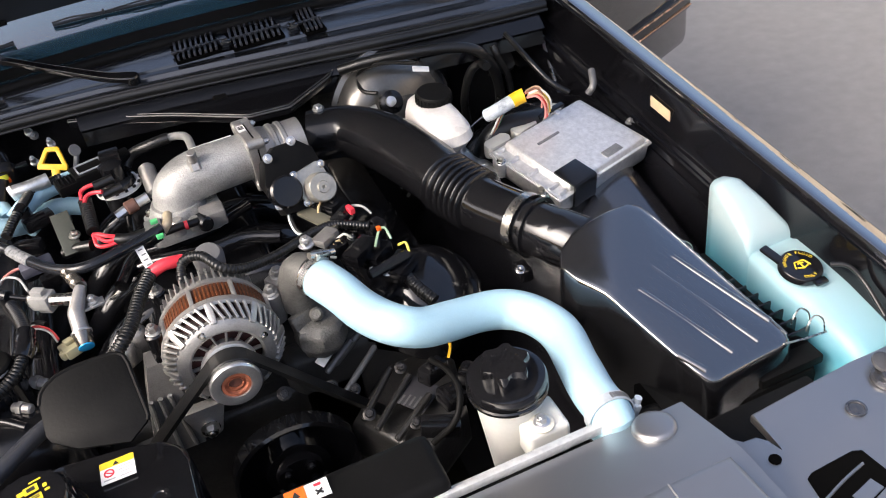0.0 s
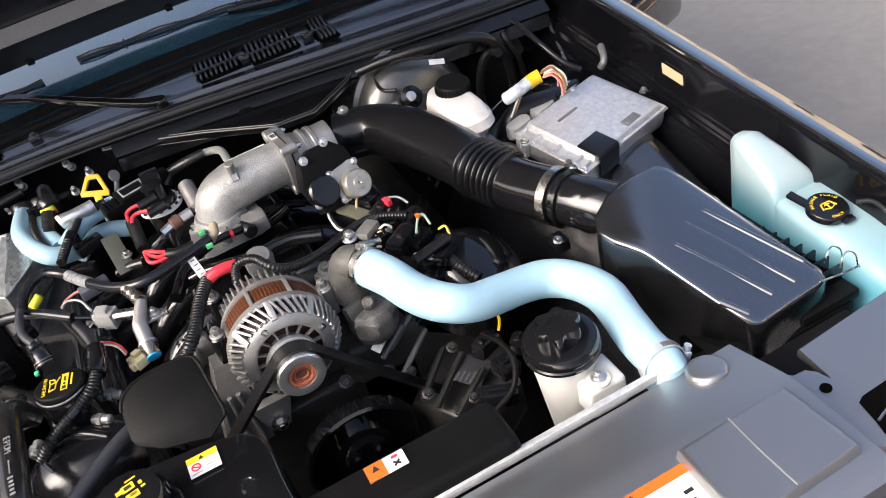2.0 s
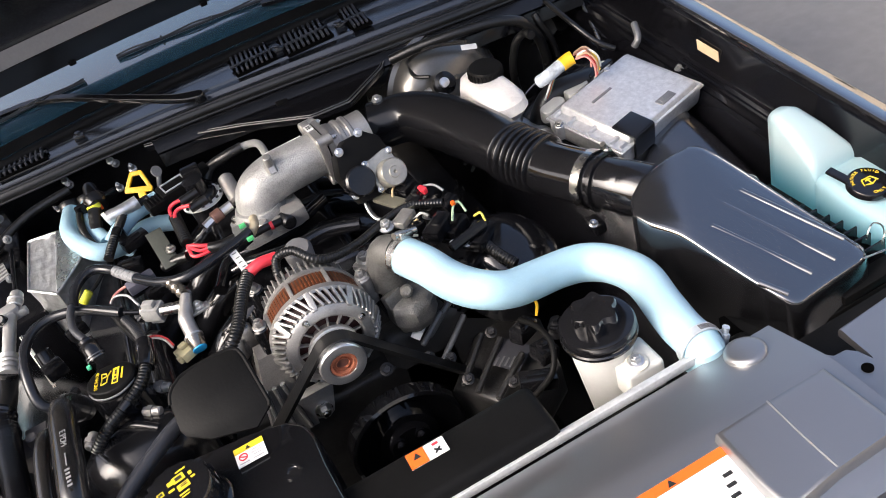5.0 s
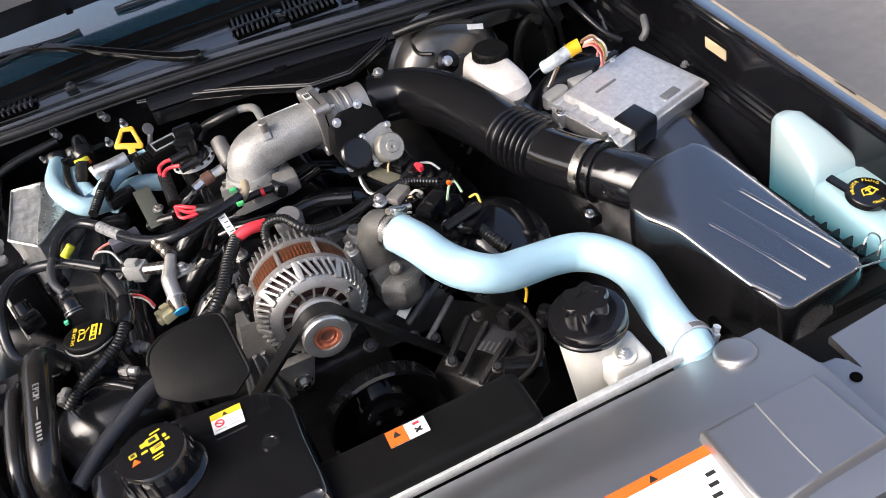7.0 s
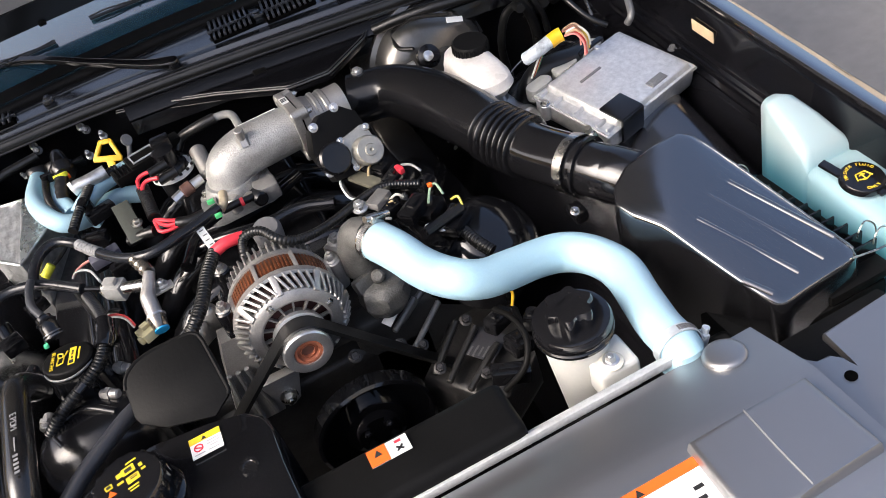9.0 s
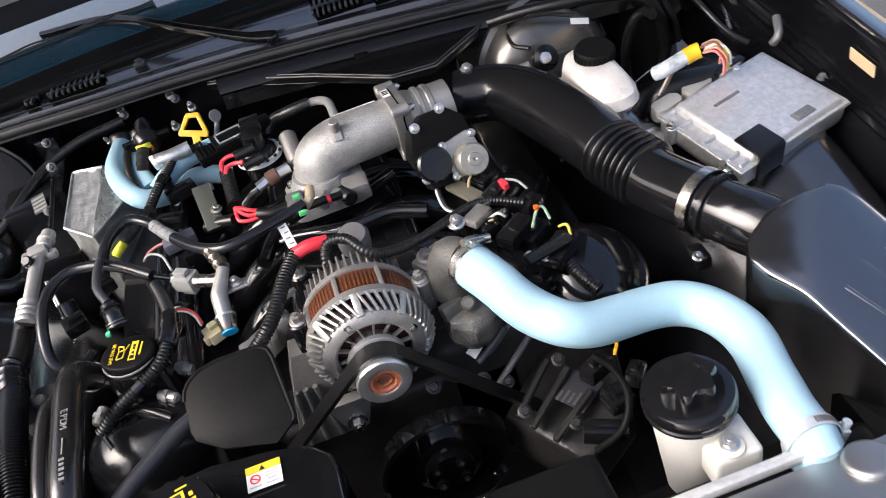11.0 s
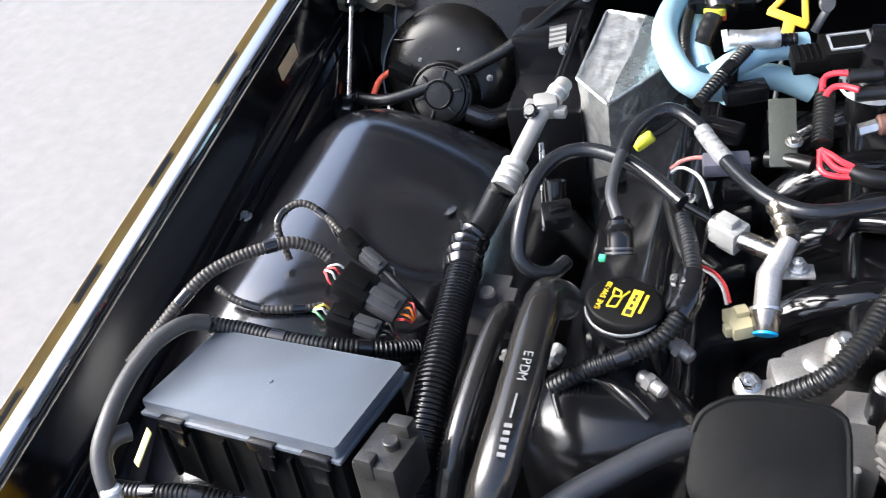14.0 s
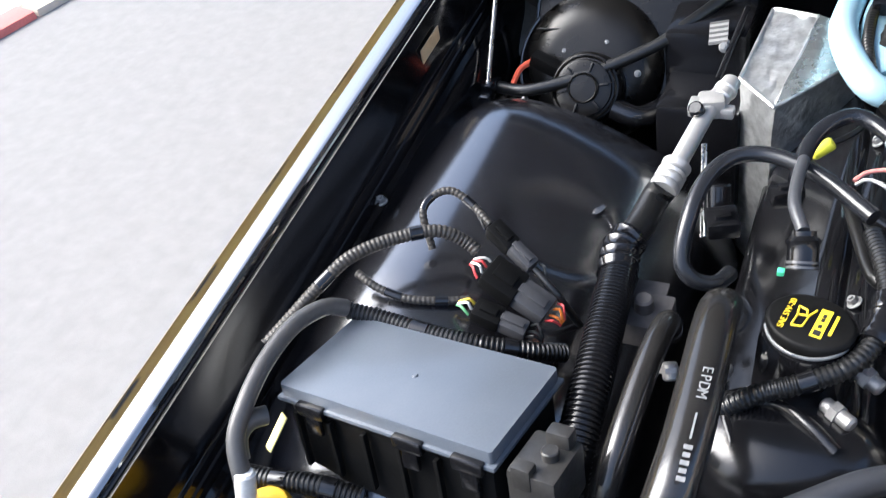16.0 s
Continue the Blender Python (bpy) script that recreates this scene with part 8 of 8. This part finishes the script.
tagged(yp, "small bright yellow plug", "plug")
run("thin_pipe", "thin dark pipe behind the loops", "pipe", [(-0.278, 0.016, 0.87), (-0.263, 0.027, 0.872), (-0.249, 0.045, 0.875), (-0.245, 0.068, 0.875)], 0.003)
rr = part("actuator_rod", mesh_of(rod((-0.394, 0.011, 0.86), (-0.379, -0.063, 0.8), 0.0016, seg=8), rod((-0.391, 0.012, 0.86), (-0.376, -0.062, 0.8), 0.0016, seg=8)), steel)
tagged(rr, "pair of thin steel rods", "rod")
vs = part("valve_sleeve", rod((-0.369, -0.036, 0.85), (-0.366, -0.054, 0.822), 0.0125, seg=20, bev=0.002), plastic)
part("pale_band", rod((-0.367, -0.052, 0.828), (-0.366, -0.053, 0.823), 0.0135, seg=20), white_paint, vs, "pale band")
tagged(vs, "black sleeve with a pale band", "fitting")

# ---- large hoses ----
printed = run("coolant_hose", "thick satin black coolant hose with faint white print", "hose", [(-0.327, -0.187, 0.83), (-0.33, -0.222, 0.875), (-0.329, -0.262, 0.89), (-0.327, -0.315, 0.893), (-0.326, -0.365, 0.892), (-0.328, -0.403, 0.885), (-0.333, -0.424, 0.865), (-0.338, -0.423, 0.82)], 0.0175, mat("satin_rubber", (0.016, 0.015, 0.014), 0.20, var=0.15, rvar=0.04, spec=0.7), seg=28)
run("coolant_hose", "thinner satin black coolant hose", "hose", [(-0.379, -0.195, 0.8), (-0.375, -0.216, 0.84), (-0.376, -0.256, 0.855), (-0.379, -0.313, 0.85), (-0.382, -0.363, 0.835), (-0.387, -0.389, 0.8)], 0.0110, mat("satin_rubber", (0.016, 0.015, 0.014), 0.20, var=0.15, rvar=0.04, spec=0.7), seg=24)
hose_end = (-0.327, -0.187, 0.83)
pz = Vector((-0.322, -0.336, 0.9105))
pdir = (Vector((-0.321, -0.388, 0.9095)) - pz).normalized()
print_m = Matrix.Translation(pz - Vector(hose_end)) @ Matrix.Rotation(math.atan2(pdir.y, pdir.x), 4, "Z")
faint_print = mat("faint_white_print", (0.20, 0.20, 0.205), 0.45, var=0.3, scale=200, bump=0.02)
for k, ch in enumerate("EPDM"):
    letters(ch, 0.011, print_m @ pose(-0.022 + 0.0075 * k, 0, 0), faint_print, printed, "print_letter")
part("print_arrow", box(0.028, 0, 0, 0.022, 0.0015, 0.0006, 0, print_m), faint_print, printed)
for k in range(5):
    part("print_bar", box(0.046 + 0.006 * k, 0.0, -0.0005 * k, 0.0035, 0.006 - 0.001 * (k % 2), 0.0006, 0, print_m), faint_print, printed)
relay = part("bracket_clutter", mesh_of(box(0, 0, 0, 0.05, 0.045, 0.03, 0.004), rod((0, 0, 0.012), (0, 0, 0.03), 0.009, seg=16, bev=0.002), box(0.0, 0.028, 0.012, 0.03, 0.02, 0.004, 0.001)), mat("dusty_grey", (0.07, 0.065, 0.065), 0.6, var=0.3))
relay.location = (-0.405, -0.184, 0.8)
tagged(relay, "dusty dark grey mounting bracket", "bracket")
for q, d, r, h in (((-0.366, -0.251, 0.83), (0.2, -0.5, -0.5), 0.011, 0.02), ((-0.224, -0.228, 0.84), (0.6, -0.4, -0.1), 0.011, 0.03), ((-0.244, -0.271, 0.845), (0.7, -0.5, 0.0), 0.010, 0.035), ((-0.331, -0.257, 0.82), (0.3, 0.6, 0.1), 0.012, 0.03)):
    f = part("pipe_fitting", mesh_of(rod((0, 0, 0), Vector(d).normalized() * h * 0.8, r * 0.62, seg=18, bev=0.002), rod(Vector(d).normalized() * h * 0.25, Vector(d).normalized() * h * 0.45, r * 0.85, seg=6)), alu)
    f.location = q
    tagged(f, "small bright metal pipe fitting", "fitting", "metal pipe fittings")

# ---- label on the front cover ----
cl = part("cover_label", box(0.206, -0.812, 0.8568, 0.17, 0.11, 0.001, 0), white_paint, cover, "white service label with an orange band")
part("orange_band", box(0.206, -0.762, 0.8576, 0.17, 0.011, 0.0008, 0), orange, cl, "orange band")
part("warning_mark", prism([(0.222, -0.766), (0.231, -0.766), (0.2265, -0.7585)], 0.8581, 0.8587, 0, None), black_print, cl)
for k in range(3):
    part("print_mark", box(0.275 - 0.004 * k, -0.785 - 0.011 * k, 0.8576, 0.010, 0.004, 0.0006, 0), black_print, cl)

# Yellow cap and small hardware at the front corner.
yc = part("terminal_cover", lathe([(0.024, -0.03), (0.024, 0.0), (0.021, 0.006), (0.008, 0.008), (0.0, 0.008)], None, 28), yellow)
yc.location = (-0.653, -0.473, 0.8)
tagged(yc, "bright yellow plastic terminal cap", "cap")
part("cap_skirt", lathe([(0.026, -0.05), (0.026, -0.03)], None, 28), plastic, yc)
for q, d in (((-0.763, -0.362, 0.815), (0.3, 0, 1)), ((-0.788, -0.44, 0.79), (0.3, 0, 1)), ((-0.801, -0.46, 0.785), (0.3, 0, 1)), ((-0.771, -0.452, 0.76), (0.5, -0.4, 0.6))):
    part("flange_bolt", bolt(q, d, 0.006, 0.006), bright_alu, car)

# Bright lumpy casting beside the alternator.
cast_lump = part("cast_bracket", mesh_of(
    rod((-0.040, -0.014, -0.010), (-0.040, -0.014, 0.0), 0.012, seg=24, bev=0.003),
    box(-0.028, -0.010, -0.005, 0.034, 0.020, 0.009, 0.003, pose(0, 0, 0, 0, 0, 12)),
    box(-0.006, 0.002, -0.004, 0.036, 0.030, 0.026, 0.006, pose(0, 0, 0, 0, 0, 16)),
    rod((0.010, 0.010, -0.020), (0.012, 0.010, 0.012), 0.013, seg=24, bev=0.004),
    rod((0.030, 0.026, -0.020), (0.030, 0.026, 0.018), 0.0135, seg=24, bev=0.004),
    box(0.022, 0.012, -0.012, 0.046, 0.036, 0.024, 0.006, pose(0, 0, 0, 0, 0, 34))), alu, engine, "bright cast bracket with round lugs", 50)
cast_lump.location = (-0.118, -0.247, 0.838)
for q in ((-0.158, -0.261, 0.838), (-0.088, -0.221, 0.856)):
    part("bracket_bolt", bolt(q, (0, -0.3, 1), 0.007, 0.007), steel, engine)
